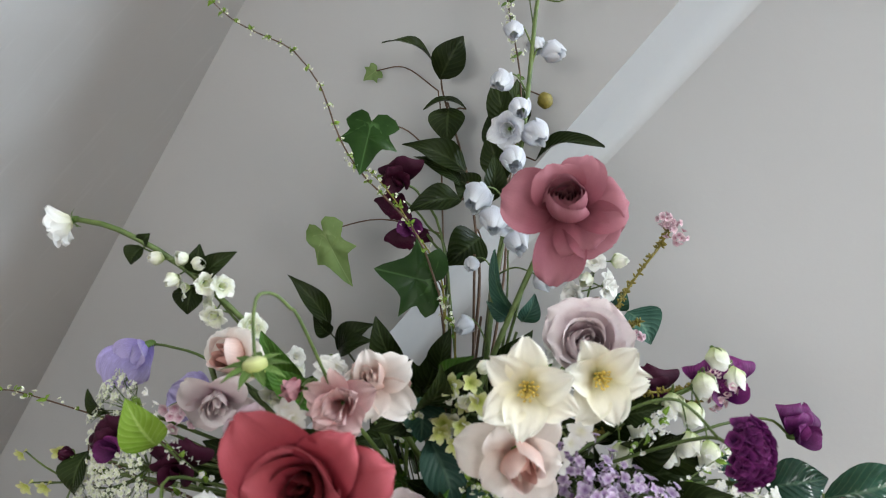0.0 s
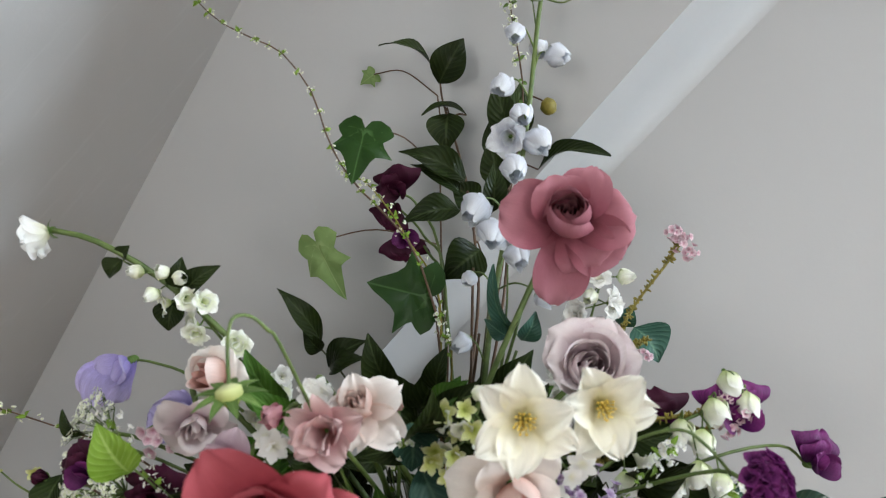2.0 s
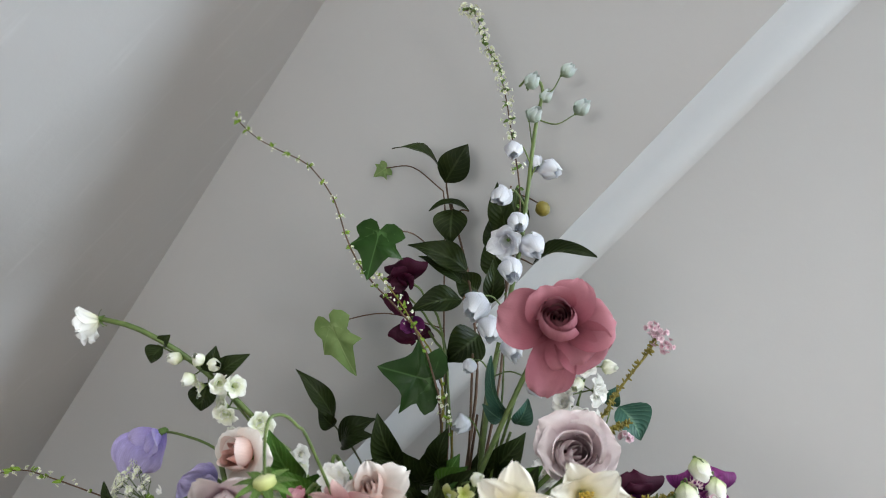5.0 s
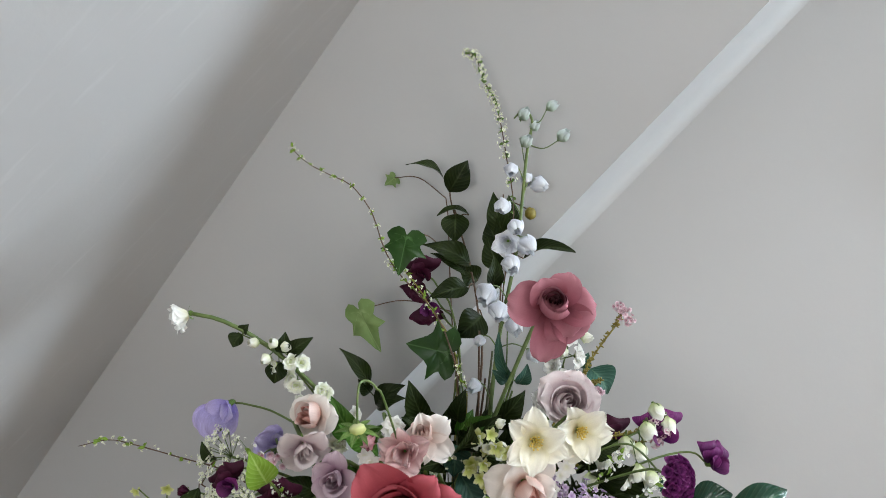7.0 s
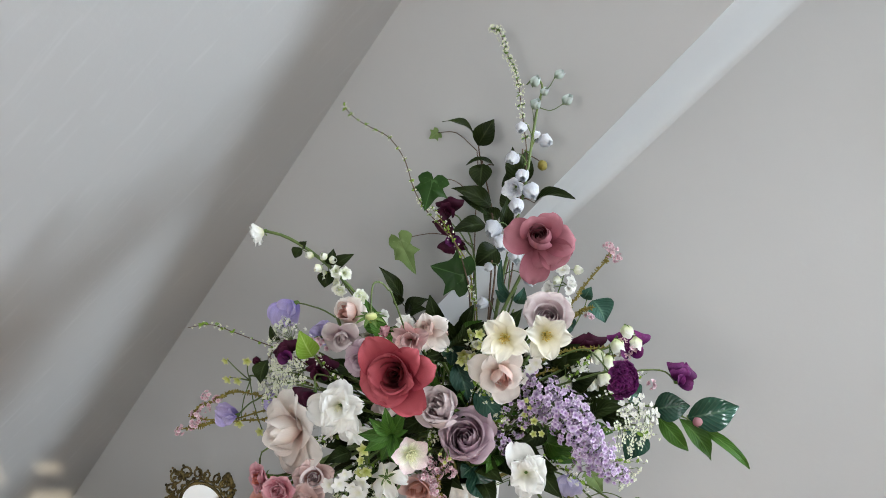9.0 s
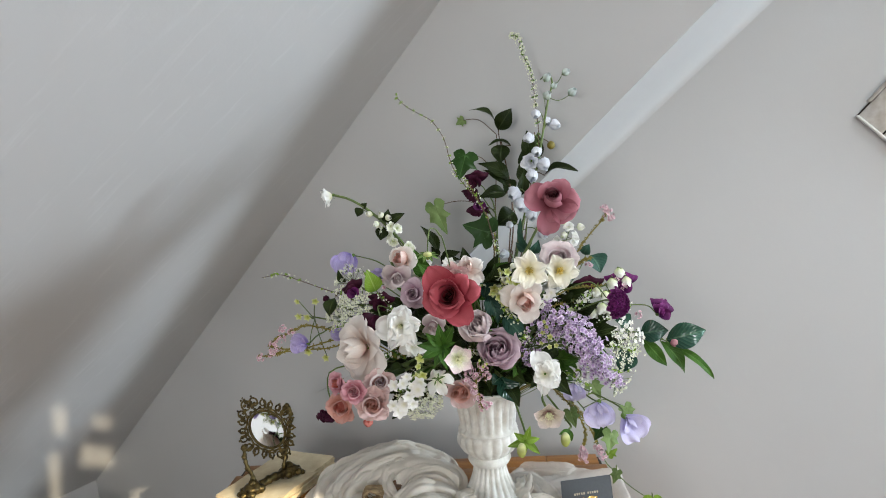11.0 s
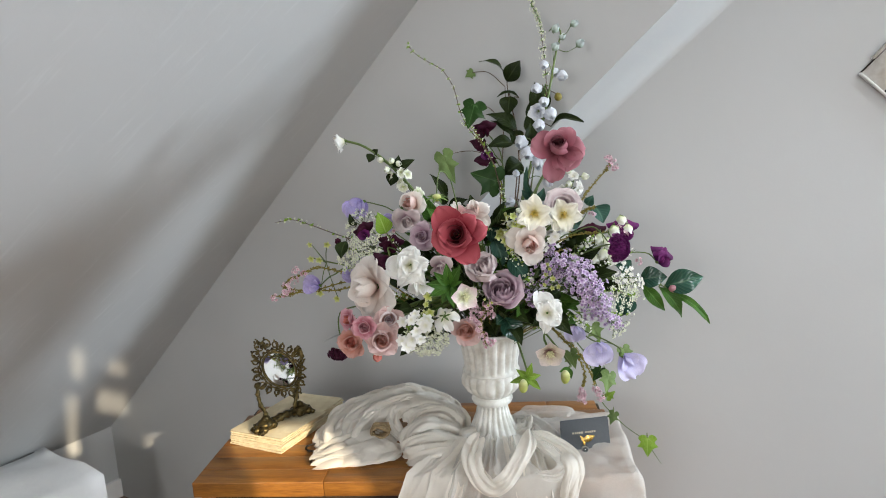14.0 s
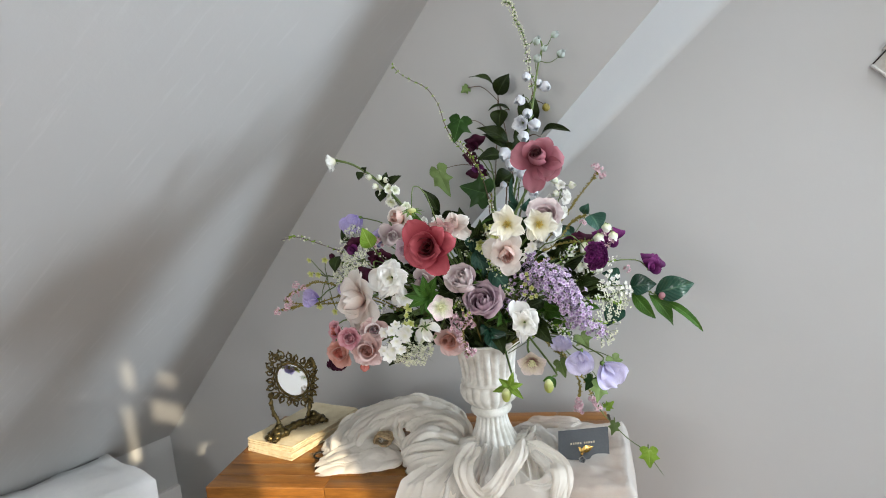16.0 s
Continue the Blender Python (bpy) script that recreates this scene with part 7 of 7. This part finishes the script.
# mirror
BT = TOP + 0.0275
f1, f2 = V3((-0.401, 0.588, 0.552)), V3((-0.358, 0.654, 0.552))
mid = (f1 + f2) / 2
along = unit(f2 - f1)
mirror = thing("table_mirror", (mid[0], mid[1], BT), "ornate aged-brass swivel mirror with oval glass standing on old books", "mirror")
MN = unit((0.50, -0.69, 0.52))
m3 = axes(MN, 25)
mx, my = m3[:, 0], m3[:, 1]
MC = V3((-0.386, 0.640, 0.650))
GA, GB = 0.0265, 0.0340


def on_oval(a, k=1.0, lift=0.0, pad=0.0):
    return MC + mx * (GA * k + pad) * math.cos(a) + my * (GB * k + pad) * math.sin(a) + MN * lift


glass = Shape()
ring0 = [on_oval(2 * math.pi * j / 48, 1.0, 0.0012) for j in range(48)]
s = glass.points(ring0)
glass.f.append(tuple(s + j for j in range(48)))
part("glass", glass, MIRROR, mirror, "oval silvered mirror glass", False)
back_ = Shape()
s = back_.points([on_oval(2 * math.pi * j / 48, 1.1, -0.003) for j in range(48)])
back_.f.append(tuple(s + j for j in range(48)))
part("backing", back_, BRASS, mirror)


def loop_tube(points, r, sides=7):
    p = np.array(points)
    p = np.vstack([p, p[:1]])
    return Shape().tube(p, r, r, sides, False)


part("inner_rim", loop_tube([on_oval(2 * math.pi * j / 56, 1.06, 0.001) for j in range(56)], 0.0026), BRASS, mirror)
part("outer_rim", loop_tube([on_oval(2 * math.pi * j / 56, 1.0, 0.0, 0.0065 + 0.0010 * math.sin(16 * 2 * math.pi * j / 56)) for j in range(56)], 0.0017), BRASS, mirror)
for k in range(20):
    a = 2 * math.pi * k / 20 + 0.08
    top_w = max(0.0, math.sin(a)) ** 6
    point_ = abs(math.cos(2 * a)) ** 3
    rad = 0.0048 + 0.0020 * point_ + 0.0030 * top_w
    c = on_oval(a, 1.0, 0.0, 0.0135 + 0.0035 * point_ + 0.006 * top_w)
    out = unit(c - MC)
    tan = np.cross(MN, out) * (1 if k % 2 else -1)
    pts = [c + rad * (math.cos(q) * out * 1.25 + math.sin(q) * tan) * (1 - 0.50 * i / 17) for i, q in enumerate(np.linspace(-2.6, 5.2, 18))]
    part("scroll", Shape().tube(np.array(pts), 0.0020, 0.0013, 6, True, 0.15).ball(pts[-1], 0.0021, rings=4, sides=6).ball(c + out * rad * 1.4, 0.0022, (1, 1, 1), None, 4, 6, 0.2, k), BRASS, mirror)
for sgn in (-1, 1):
    for k, (dx, dy, r) in enumerate(((0.020, 0.0, 0.0034), (0.0235, 0.004, 0.0026), (0.0235, -0.004, 0.0026), (0.0275, 0.0, 0.0022))):
        part("side_knop", Shape().ball(MC + mx * sgn * (GA + dx) + my * dy, r, (1, 1, 0.7), m3, 5, 7, 0.15, k), BRASS, mirror)
for k in range(24):
    a = 2 * math.pi * (k + 0.5) / 24
    c = on_oval(a, 1.0, 0.0, 0.0085)
    part("bead", Shape().ball(c, 0.0032, (1, 1, 0.8), m3, 5, 7, 0.15, k), BRASS, mirror)
for k, (dx, dy, r) in enumerate(((0, 0.020, 0.0040), (-0.010, 0.0175, 0.0036), (0.010, 0.0175, 0.0036), (0, 0.0285, 0.0036), (-0.006, 0.0245, 0.0032), (0.006, 0.0245, 0.0032), (0, 0.034, 0.0028), (0, 0.0385, 0.0018), (-0.015, 0.015, 0.003), (0.015, 0.015, 0.003))):
    leaf_knob = Shape()
    leaf_knob.ball(MC + my * (GB + dy) + mx * dx, r, (1, 1, 0.7), m3, 6, 8, 0.12, k)
    part("crest_leaf", leaf_knob, BRASS, mirror)
for k, (dx, dy, r) in enumerate(((0, 0.014, 0.0036), (-0.006, 0.012, 0.003), (0.006, 0.012, 0.003), (0, 0.020, 0.0022))):
    leaf_knob = Shape()
    leaf_knob.ball(MC - my * (GB + dy) + mx * dx, r, (1, 1, 0.7), m3, 6, 8, 0.12, k)
    part("lower_crest_leaf", leaf_knob, BRASS, mirror)
for k, (pivot, line) in enumerate(((MC - mx * (GA + 0.019) - my * 0.006, None), (MC + mx * (GA + 0.019) + my * 0.004, None))):
    foot_top = (f1 if k == 0 else f2) + V3((0, 0, 0.020)) + along * (0.006 if k == 0 else -0.012)
    side = -mx if k == 0 else mx
    pts = smooth_line([foot_top, foot_top * 0.7 + pivot * 0.3 + side * 0.004, foot_top * 0.35 + pivot * 0.65 + side * 0.010, pivot + side * 0.009, pivot + my * 0.009 + side * 0.003, pivot + my * 0.004], 26)
    sh = Shape().tube(pts, 0.0040, 0.0028, 7, True, 0.22)
    for i in range(3, 24, 5):
        sh.ball(pts[i] + side * 0.0015, 0.0048, (1, 1, 1.1), None, 5, 7, 0.2, i)
    part("arm", sh, BRASS, mirror)
    part("pivot_screw", Shape().tube(np.array([pivot - side * 0.012, pivot + side * 0.004]), 0.0018, 0.0018, 8), BRASS, mirror)
for k, f_ in enumerate((f1, f2)):
    o = along * (-1 if k == 0 else 1)
    side = V3((along[1], -along[0], 0))
    foot_ = part("foot", Shape().ball(V3((f_[0], f_[1], BT + 0.0115)), 0.0140, (1.15, 1.15, 0.82), None, 9, 14, 0.10, k), BRASS, mirror, "leafy cast brass foot")
    for i, (a, b, z, r) in enumerate(((0.010, -0.011, 0.0078, 0.0085), (0.011, 0.011, 0.0078, 0.0085), (0.019, 0.0, 0.0066, 0.0072), (-0.009, 0.009, 0.010, 0.0085), (-0.008, -0.010, 0.010, 0.0085),
                                      (-0.016, 0.0, 0.011, 0.0075), (0.0, 0.0, 0.022, 0.0075), (0.018, -0.014, 0.0046, 0.0054), (0.018, 0.014, 0.0046, 0.0054))):
        part("boss", Shape().ball(V3((f_[0], f_[1], BT)) + o * a + side * b + V3((0, 0, z)), r, (1, 1, 0.85), None, 7, 10, 0.14, i + 9 * k), BRASS, foot_)
bar = smooth_line([f1 + V3((0, 0, 0.009)), mid + V3((0, 0, 0.014)), f2 + V3((0, 0, 0.009))], 14)
part("crossbar", Shape().tube(bar, 0.0075, 0.0075, 8, True, 0.2), BRASS, mirror)

# ---- the draped silk ----
cloth = thing("silk_cloth", (0.0, 0.56, TOP), "crumpled ivory silk gauze draped round the urn and over the edge", "cloth")


def swathe(name, line, w0, w1, folds, seed, mat=None, lean=(0, -0.45, 0.9), round_=0.55, twist=0.8, crest=0.36, along=0.42, crumple=0.0022, na=84, ns=64):
    """A gathered length of gauze along the line, its section a flattened arc with rounded folds between sharp valleys that wander and merge."""
    if name == "swag_fold":
        round_, folds = round_ * 0.7, folds * 1.3
    pts = smooth_line(line, na)
    na = len(pts)
    length = float(np.sum(np.linalg.norm(np.diff(pts, axis=0), axis=1)))
    t = np.gradient(pts, axis=0)
    t /= np.linalg.norm(t, axis=1)[:, None]
    rnd = random.Random(seed)
    ph = [rnd.uniform(0, 6.3) for _ in range(8)]
    out = np.zeros((na, ns, 3))
    for i, p in enumerate(pts):
        k = i / (na - 1)
        n = unit(V3(lean) - t[i] * (V3(lean) @ t[i]))
        side = np.cross(t[i], n)
        ease = min(1.0, k / 0.10, (1 - k) / 0.10) ** 0.5
        w = 1.22 * (w0 + (w1 - w0) * k) * (1 + 0.10 * math.sin(6 * k + ph[0])) * (0.45 + 0.55 * ease)
        for j in range(ns):
            s = 2 * j / (ns - 1) - 1
            run = k * length / 0.05
            at = Vector((s * folds * 0.75 + 0.5 * math.sin(1.3 * run + ph[1]) + twist * 0.5 * k, run * along, ph[2]))
            size_ = w / (folds + 1)
            big = 1.9 * abs(noise.noise(at * 0.62))
            mid_ = 0.34 * abs(noise.noise(at * 1.5 + Vector((ph[3], run * 0.3, 3.0))))
            fine = 0.05 * abs(noise.noise(at * 4.3 + Vector((ph[5], 0, 9.0))))
            h = 1.9 * crest * size_ * (big + mid_ + fine) * (0.35 + 0.65 * ease) + round_ * 0.85 * w * 0.5 * (math.sqrt(max(0.0, 1 - 0.97 * s * s)) - 0.35)
            spot = Vector((p[0] + side[0] * s * w / 2, p[1] + side[1] * s * w / 2, p[2] + side[2] * s * w / 2))
            h += crumple * (4.2 * abs(noise.noise(spot * 24 + Vector((ph[6], 0, 0)))) + 0.9 * abs(noise.noise(spot * 60)) - 0.5)
            slide = 0.30 * size_ * noise.noise(at * 1.3 + Vector((0, 0, 20.0)))
            out[i, j] = p + side * (s * w / 2 + slide) + n * h + t[i] * 0.005 * math.sin(3 * s + ph[7])
    inside = (out[:, :, 1] > 0.466) & (out[:, :, 0] < 0.232) & (out[:, :, 0] > -0.48)
    out[:, :, 2] = np.where(inside, np.maximum(out[:, :, 2], TOP + 0.003 + 0.0011 * (seed % 4)), out[:, :, 2])
    return part(name, Shape().grid(out), mat or SILK, cloth)


# the loose arch beside the books
swathe("arch_fold", [(-0.282, 0.554, 0.532), (-0.278, 0.605, 0.548), (-0.244, 0.668, 0.562), (-0.187, 0.711, 0.566), (-0.130, 0.716, 0.560)], 0.050, 0.040, 3.4, 1, None, (-0.35, -0.5, 0.85), 0.40, along=0.60, crumple=0.0026)
swathe("arch_fold", [(-0.252, 0.557, 0.534), (-0.235, 0.599, 0.556), (-0.195, 0.647, 0.572), (-0.144, 0.682, 0.574), (-0.084, 0.670, 0.562), (-0.054, 0.644, 0.540)], 0.044, 0.048, 3.0, 2, None, (-0.2, -0.6, 0.85), 0.50, along=0.60, crumple=0.0026)
swathe("arch_fold", [(-0.221, 0.590, 0.534), (-0.203, 0.617, 0.560), (-0.161, 0.623, 0.576), (-0.112, 0.635, 0.574), (-0.067, 0.629, 0.560), (-0.047, 0.607, 0.538)], 0.034, 0.046, 2.4, 3, None, (0.0, -0.7, 0.8), 0.5, along=0.60, crumple=0.0026)
swathe("arch_fold", [(-0.144, 0.574, 0.540), (-0.165, 0.595, 0.560), (-0.163, 0.618, 0.576), (-0.143, 0.647, 0.582), (-0.104, 0.667, 0.574), (-0.068, 0.658, 0.556)], 0.020, 0.028, 1.8, 4, None, (-0.1, -0.8, 0.6), 0.7, along=0.60, crumple=0.0026)
swathe("arch_fold", [(-0.140, 0.587, 0.560), (-0.113, 0.609, 0.570), (-0.078, 0.610, 0.564), (-0.050, 0.592, 0.545)], 0.036, 0.040, 2.2, 5, None, (0.1, -0.7, 0.75), 0.45, along=0.60, crumple=0.0026)
swathe("arch_fold", [(-0.230, 0.659, 0.566), (-0.188, 0.676, 0.578), (-0.160, 0.686, 0.586), (-0.129, 0.690, 0.578), (-0.079, 0.690, 0.560)], 0.020, 0.022, 1.6, 17, None, (0, -0.5, 0.85), 0.7, 0.8, 0.45, along=0.60, crumple=0.0026)
swathe("arch_fold", [(-0.295, 0.628, 0.548), (-0.260, 0.661, 0.562), (-0.214, 0.678, 0.572), (-0.178, 0.681, 0.574)], 0.018, 0.018, 1.6, 18, None, (-0.2, -0.5, 0.85), 0.7, 0.8, 0.45, along=0.60, crumple=0.0026)
swathe("arch_fold", [(-0.245, 0.567, 0.540), (-0.222, 0.601, 0.560), (-0.196, 0.620, 0.570), (-0.165, 0.637, 0.578)], 0.016, 0.018, 1.4, 19, None, (-0.2, -0.6, 0.8), 0.7, 0.8, 0.45, along=0.60, crumple=0.0026)
# the knot before the urn
swathe("knot_fold", [(-0.140, 0.552, 0.536), (-0.127, 0.564, 0.554), (-0.097, 0.576, 0.562), (-0.057, 0.577, 0.552), (-0.034, 0.572, 0.538)], 0.032, 0.026, 2.2, 6, None, (0, -0.75, 0.65), 0.6, along=0.6, crumple=0.0022)
swathe("knot_fold", [(-0.137, 0.539, 0.534), (-0.113, 0.539, 0.552), (-0.080, 0.545, 0.556), (-0.042, 0.551, 0.544), (-0.022, 0.560, 0.536)], 0.032, 0.022, 2.4, 7, None, (0, -0.85, 0.5), 0.6, along=0.6, crumple=0.0022)
swathe("knot_fold", [(-0.130, 0.527, 0.532), (-0.100, 0.518, 0.546), (-0.070, 0.525, 0.548), (-0.038, 0.539, 0.542)], 0.030, 0.018, 2.2, 8, None, (0, -0.9, 0.45), 0.6, along=0.6, crumple=0.0022)
# the soft fold lying near the front edge
swathe("front_fold", [(-0.292, 0.515, 0.530), (-0.263, 0.531, 0.536), (-0.217, 0.552, 0.542), (-0.163, 0.581, 0.536)], 0.026, 0.040, 1.7, 9, None, (-0.1, -0.3, 1), 0.45, 0.5, 0.22, along=0.6, crumple=0.0022)
swathe("front_fold", [(-0.286, 0.498, 0.529), (-0.246, 0.513, 0.535), (-0.199, 0.527, 0.538), (-0.146, 0.557, 0.533)], 0.022, 0.048, 1.5, 10, SILK, (-0.05, -0.45, 0.9), 0.42, 0.5, 0.20, along=0.6, crumple=0.0022)
swathe("front_fold", [(-0.294, 0.532, 0.530), (-0.282, 0.551, 0.536), (-0.245, 0.568, 0.544), (-0.185, 0.590, 0.542)], 0.018, 0.026, 1.6, 12, None, (-0.2, -0.3, 1), 0.5, 0.5, 0.25, along=0.6, crumple=0.0022)
# folds gathered round the urn's foot
swathe("foot_fold", [(-0.044, 0.558, 0.536), (-0.015, 0.570, 0.546), (0.033, 0.577, 0.546), (0.069, 0.614, 0.542), (0.074, 0.675, 0.536)], 0.034, 0.026, 2.4, 14, None, (0, -0.6, 0.8), 0.5)
swathe("foot_fold", [(0.047, 0.682, 0.532), (0.087, 0.649, 0.537), (0.114, 0.605, 0.537), (0.138, 0.559, 0.532)], 0.026, 0.030, 1.8, 15, SHEER, (0.2, -0.4, 0.9), 0.35)
swathe("foot_fold", [(0.056, 0.702, 0.531), (0.094, 0.693, 0.536), (0.131, 0.680, 0.535), (0.162, 0.676, 0.531)], 0.026, 0.030, 1.8, 16, SHEER, (0.2, -0.4, 0.9), 0.30)
# lengths that hang over the front edge


def front_fall(name, g0, g1, x0, x1, y_back, drop, seed, mat, deep=0.016, folds=5.0, ns=90, na=80):
    """A loose sheet gathered between g0 and g1 beside the urn's foot that fans out, rolls over the cabinet's front edge and hangs to an uneven hem."""
    rnd = random.Random(seed)
    ph = [rnd.uniform(0, 9) for _ in range(4)]
    out = np.zeros((na, ns, 3))
    for j in range(ns):
        s = j / (ns - 1)
        end = drop * (0.80 + 0.45 * noise.noise(Vector((s * 2.6, ph[0], 0))) + 0.10 * math.sin(s * 9 + ph[1]))
        for i in range(na):
            b = i / (na - 1)
            fan = min(1.0, 1.35 * b) ** 0.8
            x = (g0 + (g1 - g0) * s) * (1 - fan) + (x0 + (x1 - x0) * s) * fan
            edge_y = 0.462 + 0.040 * (x + 0.127)
            back = y_back - edge_y
            run = b * (back + end)
            at = Vector((s * folds + 0.35 * noise.noise(Vector((b * 2.0, s * 2, ph[2]))), 0.55 * b, ph[3]))
            ridge = 1 - min(1.0, 2.1 * abs(noise.noise(at)))
            small = 1 - min(1.0, 2.1 * abs(noise.noise(at * 2.3 + Vector((3, b, 5)))))
            lift = deep * (0.55 + 0.45 * b) * (ridge ** 1.4 + 0.30 * small ** 1.5) + 0.0015 * noise.noise(Vector((x * 60, run * 60, ph[1])))
            x += 0.006 * noise.noise(Vector((s * 6, b * 3, ph[0])))
            if run < back:
                y, z = y_back - run, TOP + 0.005 + 0.022 * (1 - run / back) ** 1.5 + lift
            else:
                d = run - back
                y, z = edge_y - 0.009 * (1 - math.exp(-d / 0.010)) - lift * (1 - math.exp(-d / 0.015)) - 0.015 * d, TOP + 0.005 + lift * math.exp(-d / 0.015) - d
            out[i, j] = (x, y, z)
    return part(name, Shape().grid(out), mat, cloth)


front_fall("front_sheet", -0.060, 0.010, -0.150, -0.035, 0.545, 0.120, 41, SILK, 0.015, 4.0)
front_fall("front_sheet", -0.020, 0.060, -0.075, 0.080, 0.550, 0.105, 42, SHEER, 0.020, 5.0)
front_fall("front_sheet", 0.030, 0.105, 0.045, 0.150, 0.550, 0.090, 43, SILK, 0.016, 4.0)
swathe("swag_fold", [(-0.006, 0.535, 0.568), (-0.015, 0.508, 0.560), (-0.014, 0.470, 0.555), (-0.001, 0.448, 0.540), (0.019, 0.442, 0.530), (0.038, 0.442, 0.542), (0.056, 0.462, 0.560), (0.070, 0.496, 0.570), (0.077, 0.530, 0.578)], 0.022, 0.024, 1.6, 22, None, (0, -1, 0.35), 0.55, 1.2)
swathe("swag_fold", [(0.085, 0.538, 0.573), (0.112, 0.510, 0.570), (0.135, 0.480, 0.563), (0.142, 0.454, 0.555), (0.137, 0.446, 0.535), (0.132, 0.448, 0.506)], 0.024, 0.024, 1.6, 24, None, (0.1, -1, 0.35), 0.5, 1.0)
swathe("swag_fold", [(0.088, 0.525, 0.565), (0.116, 0.484, 0.564), (0.124, 0.456, 0.558), (0.110, 0.448, 0.549), (0.088, 0.450, 0.547)], 0.015, 0.014, 1.3, 26, SHEER, (0.1, -1, 0.35), 0.5)
# thin sheet lying over the right end
nx, ny = 56, 64
pts = np.zeros((ny, nx, 3))
for i in range(ny):
    for j in range(nx):
        a, b = j / (nx - 1), i / (ny - 1)
        sx = 0.020 + 0.300 * a                      # along the cabinet
        sy = 0.690 - 0.330 * b                      # towards the front
        x, y, z = sx, sy, TOP + 0.004
        rim_x, rim_y = 0.236, 0.463 + 0.02 * (sx - 0.1)
        ang = math.atan2(sy - 0.60, sx)
        rr = math.hypot(sx, sy - 0.60)
        z += (0.0085 * (0.5 + 0.5 * math.sin(13 * ang + 2.5 * math.sin(9 * rr))) + 0.016 * abs(noise.noise(Vector((7 * ang, 4 * rr, 1.0)))) + 0.006 * abs(noise.noise(Vector((34 * sx, 26 * sy, 4.0))))) * (1 if rr < 0.30 else 0.6)
        if sx > rim_x:
            d = sx - rim_x
            x, z = rim_x + 0.012 * (1 - math.exp(-d / 0.01)) + 0.10 * d, z - d + 0.006
        if sy < rim_y:
            d = rim_y - sy
            y, z = rim_y - 0.010 * (1 - math.exp(-d / 0.01)) - 0.06 * d + 0.006 * math.sin(60 * sx) * min(1, d / 0.03), z - d * 0.96 + 0.006
        pts[i, j] = (x, y, z)
part("sheer_sheet", Shape().grid(pts), SHEER, cloth, "sheer single layer over the cabinet's end")

# ---- small things on the cloth ----
scissors = thing("scissors", (-0.302, 0.560, 0.532), "dark iron scissors half hidden under the cloth", "scissors")
for k, r in enumerate((0.0125, 0.0115)):
    ctr = V3((-0.301, 0.558, 0.534)) if k == 0 else V3((-0.282, 0.518, 0.531))
    pts = [ctr + V3((r * 1.35 * math.cos(q), r * 0.75 * math.sin(q), 0.002 * math.sin(q))) for q in np.linspace(0, 2 * math.pi, 25)[:-1]]
    part("handle", loop_tube(pts, 0.0020), IRON, scissors)
    part("blade", Shape().tube(smooth_line([ctr + V3((r * 1.3, 0, 0)), V3((-0.255, 0.565, 0.534)) if k == 0 else V3((-0.243, 0.532, 0.532)), V3((-0.167, 0.558, 0.532))], 10), 0.0028, 0.0008, 5), IRON, scissors)
spool = thing("twine_roll", (-0.198, 0.604, 0.545), "roll of brown raffia twine nested in the silk", "twine")
c = V3((-0.184, 0.572, 0.561))
sh = Shape()
for k in range(9):
    off = V3((0.0, 0.010 - 0.0025 * k, 0.0))
    pts = [c + off + V3((0.0165 * math.cos(q), 0.003 * math.sin(3 * q + k), 0.0095 * math.sin(q))) * (1 - 0.05 * (k % 3)) for q in np.linspace(0, 2 * math.pi, 25)[:-1]]
    part("twine_turn", loop_tube(pts, 0.0022, 6), SPOOL, spool)

cb, ct = V3((0.130, 0.548, TOP + 0.010)), V3((0.133, 0.568, 0.561))
cx = unit(V3((0.081, 0.020, 0.0)))
cup_ = unit((ct - cb) * V3((0, 1, 1)) + V3((0, 0.004, 0)))
card = thing("name_card", tuple(cb + cx * 0.044), "charcoal grey card with thin gold lettering bars leaning on the cloth", "card")
cn = np.cross(cx, cup_)
cn = cn if cn[1] < 0 else -cn
CW, CH = 0.086, 0.052
K = lambda a, b, d=0.0: cb + cx * a * CW + cup_ * b * CH + cn * d
part("board", Shape().slab([K(0, 0), K(1, 0), K(1, 1), K(0, 1)], -cn * 0.0012), CARD, card, "", False)
pos = 0.24
for k, w in enumerate((0.030, 0.026, 0.024, 0.030, 0.032, 0.0, 0.026, 0.024, 0.028, 0.032, 0.028)):
    if w:
        part("letter_bar", Shape().slab([K(pos, 0.50, 0.0006), K(pos + w, 0.50, 0.0006), K(pos + w, 0.565, 0.0006), K(pos, 0.565, 0.0006)], cn * 0.0002), PRINT, card, "thin gold bar", False)
    pos += w + 0.018 if w else 0.035
pend = thing("pendant", tuple(K(0.45, 0.0, 0.004)), "small gold leaf pendant with a clear glass drop", "pendant")
leaf(pend, GOLD, K(0.44, 0.24, 0.003), K(0.68, 0.36, 0.005), 0.010, cn, 0.05)
leaf(pend, GOLD, K(0.44, 0.24, 0.003), K(0.40, 0.40, 0.004), 0.004, cn, 0.05)
part("setting", Shape().ball(K(0.45, 0.16, 0.005), 0.0028, (1, 1, 1), None, 5, 7), GOLD, pend)
part("drop", Shape().ball(K(0.45, -0.02, 0.006) + V3((0, -0.003, 0.001)), 0.0058, (1, 1, 1.15), None, 10, 14), GLASS, pend, "clear glass drop")
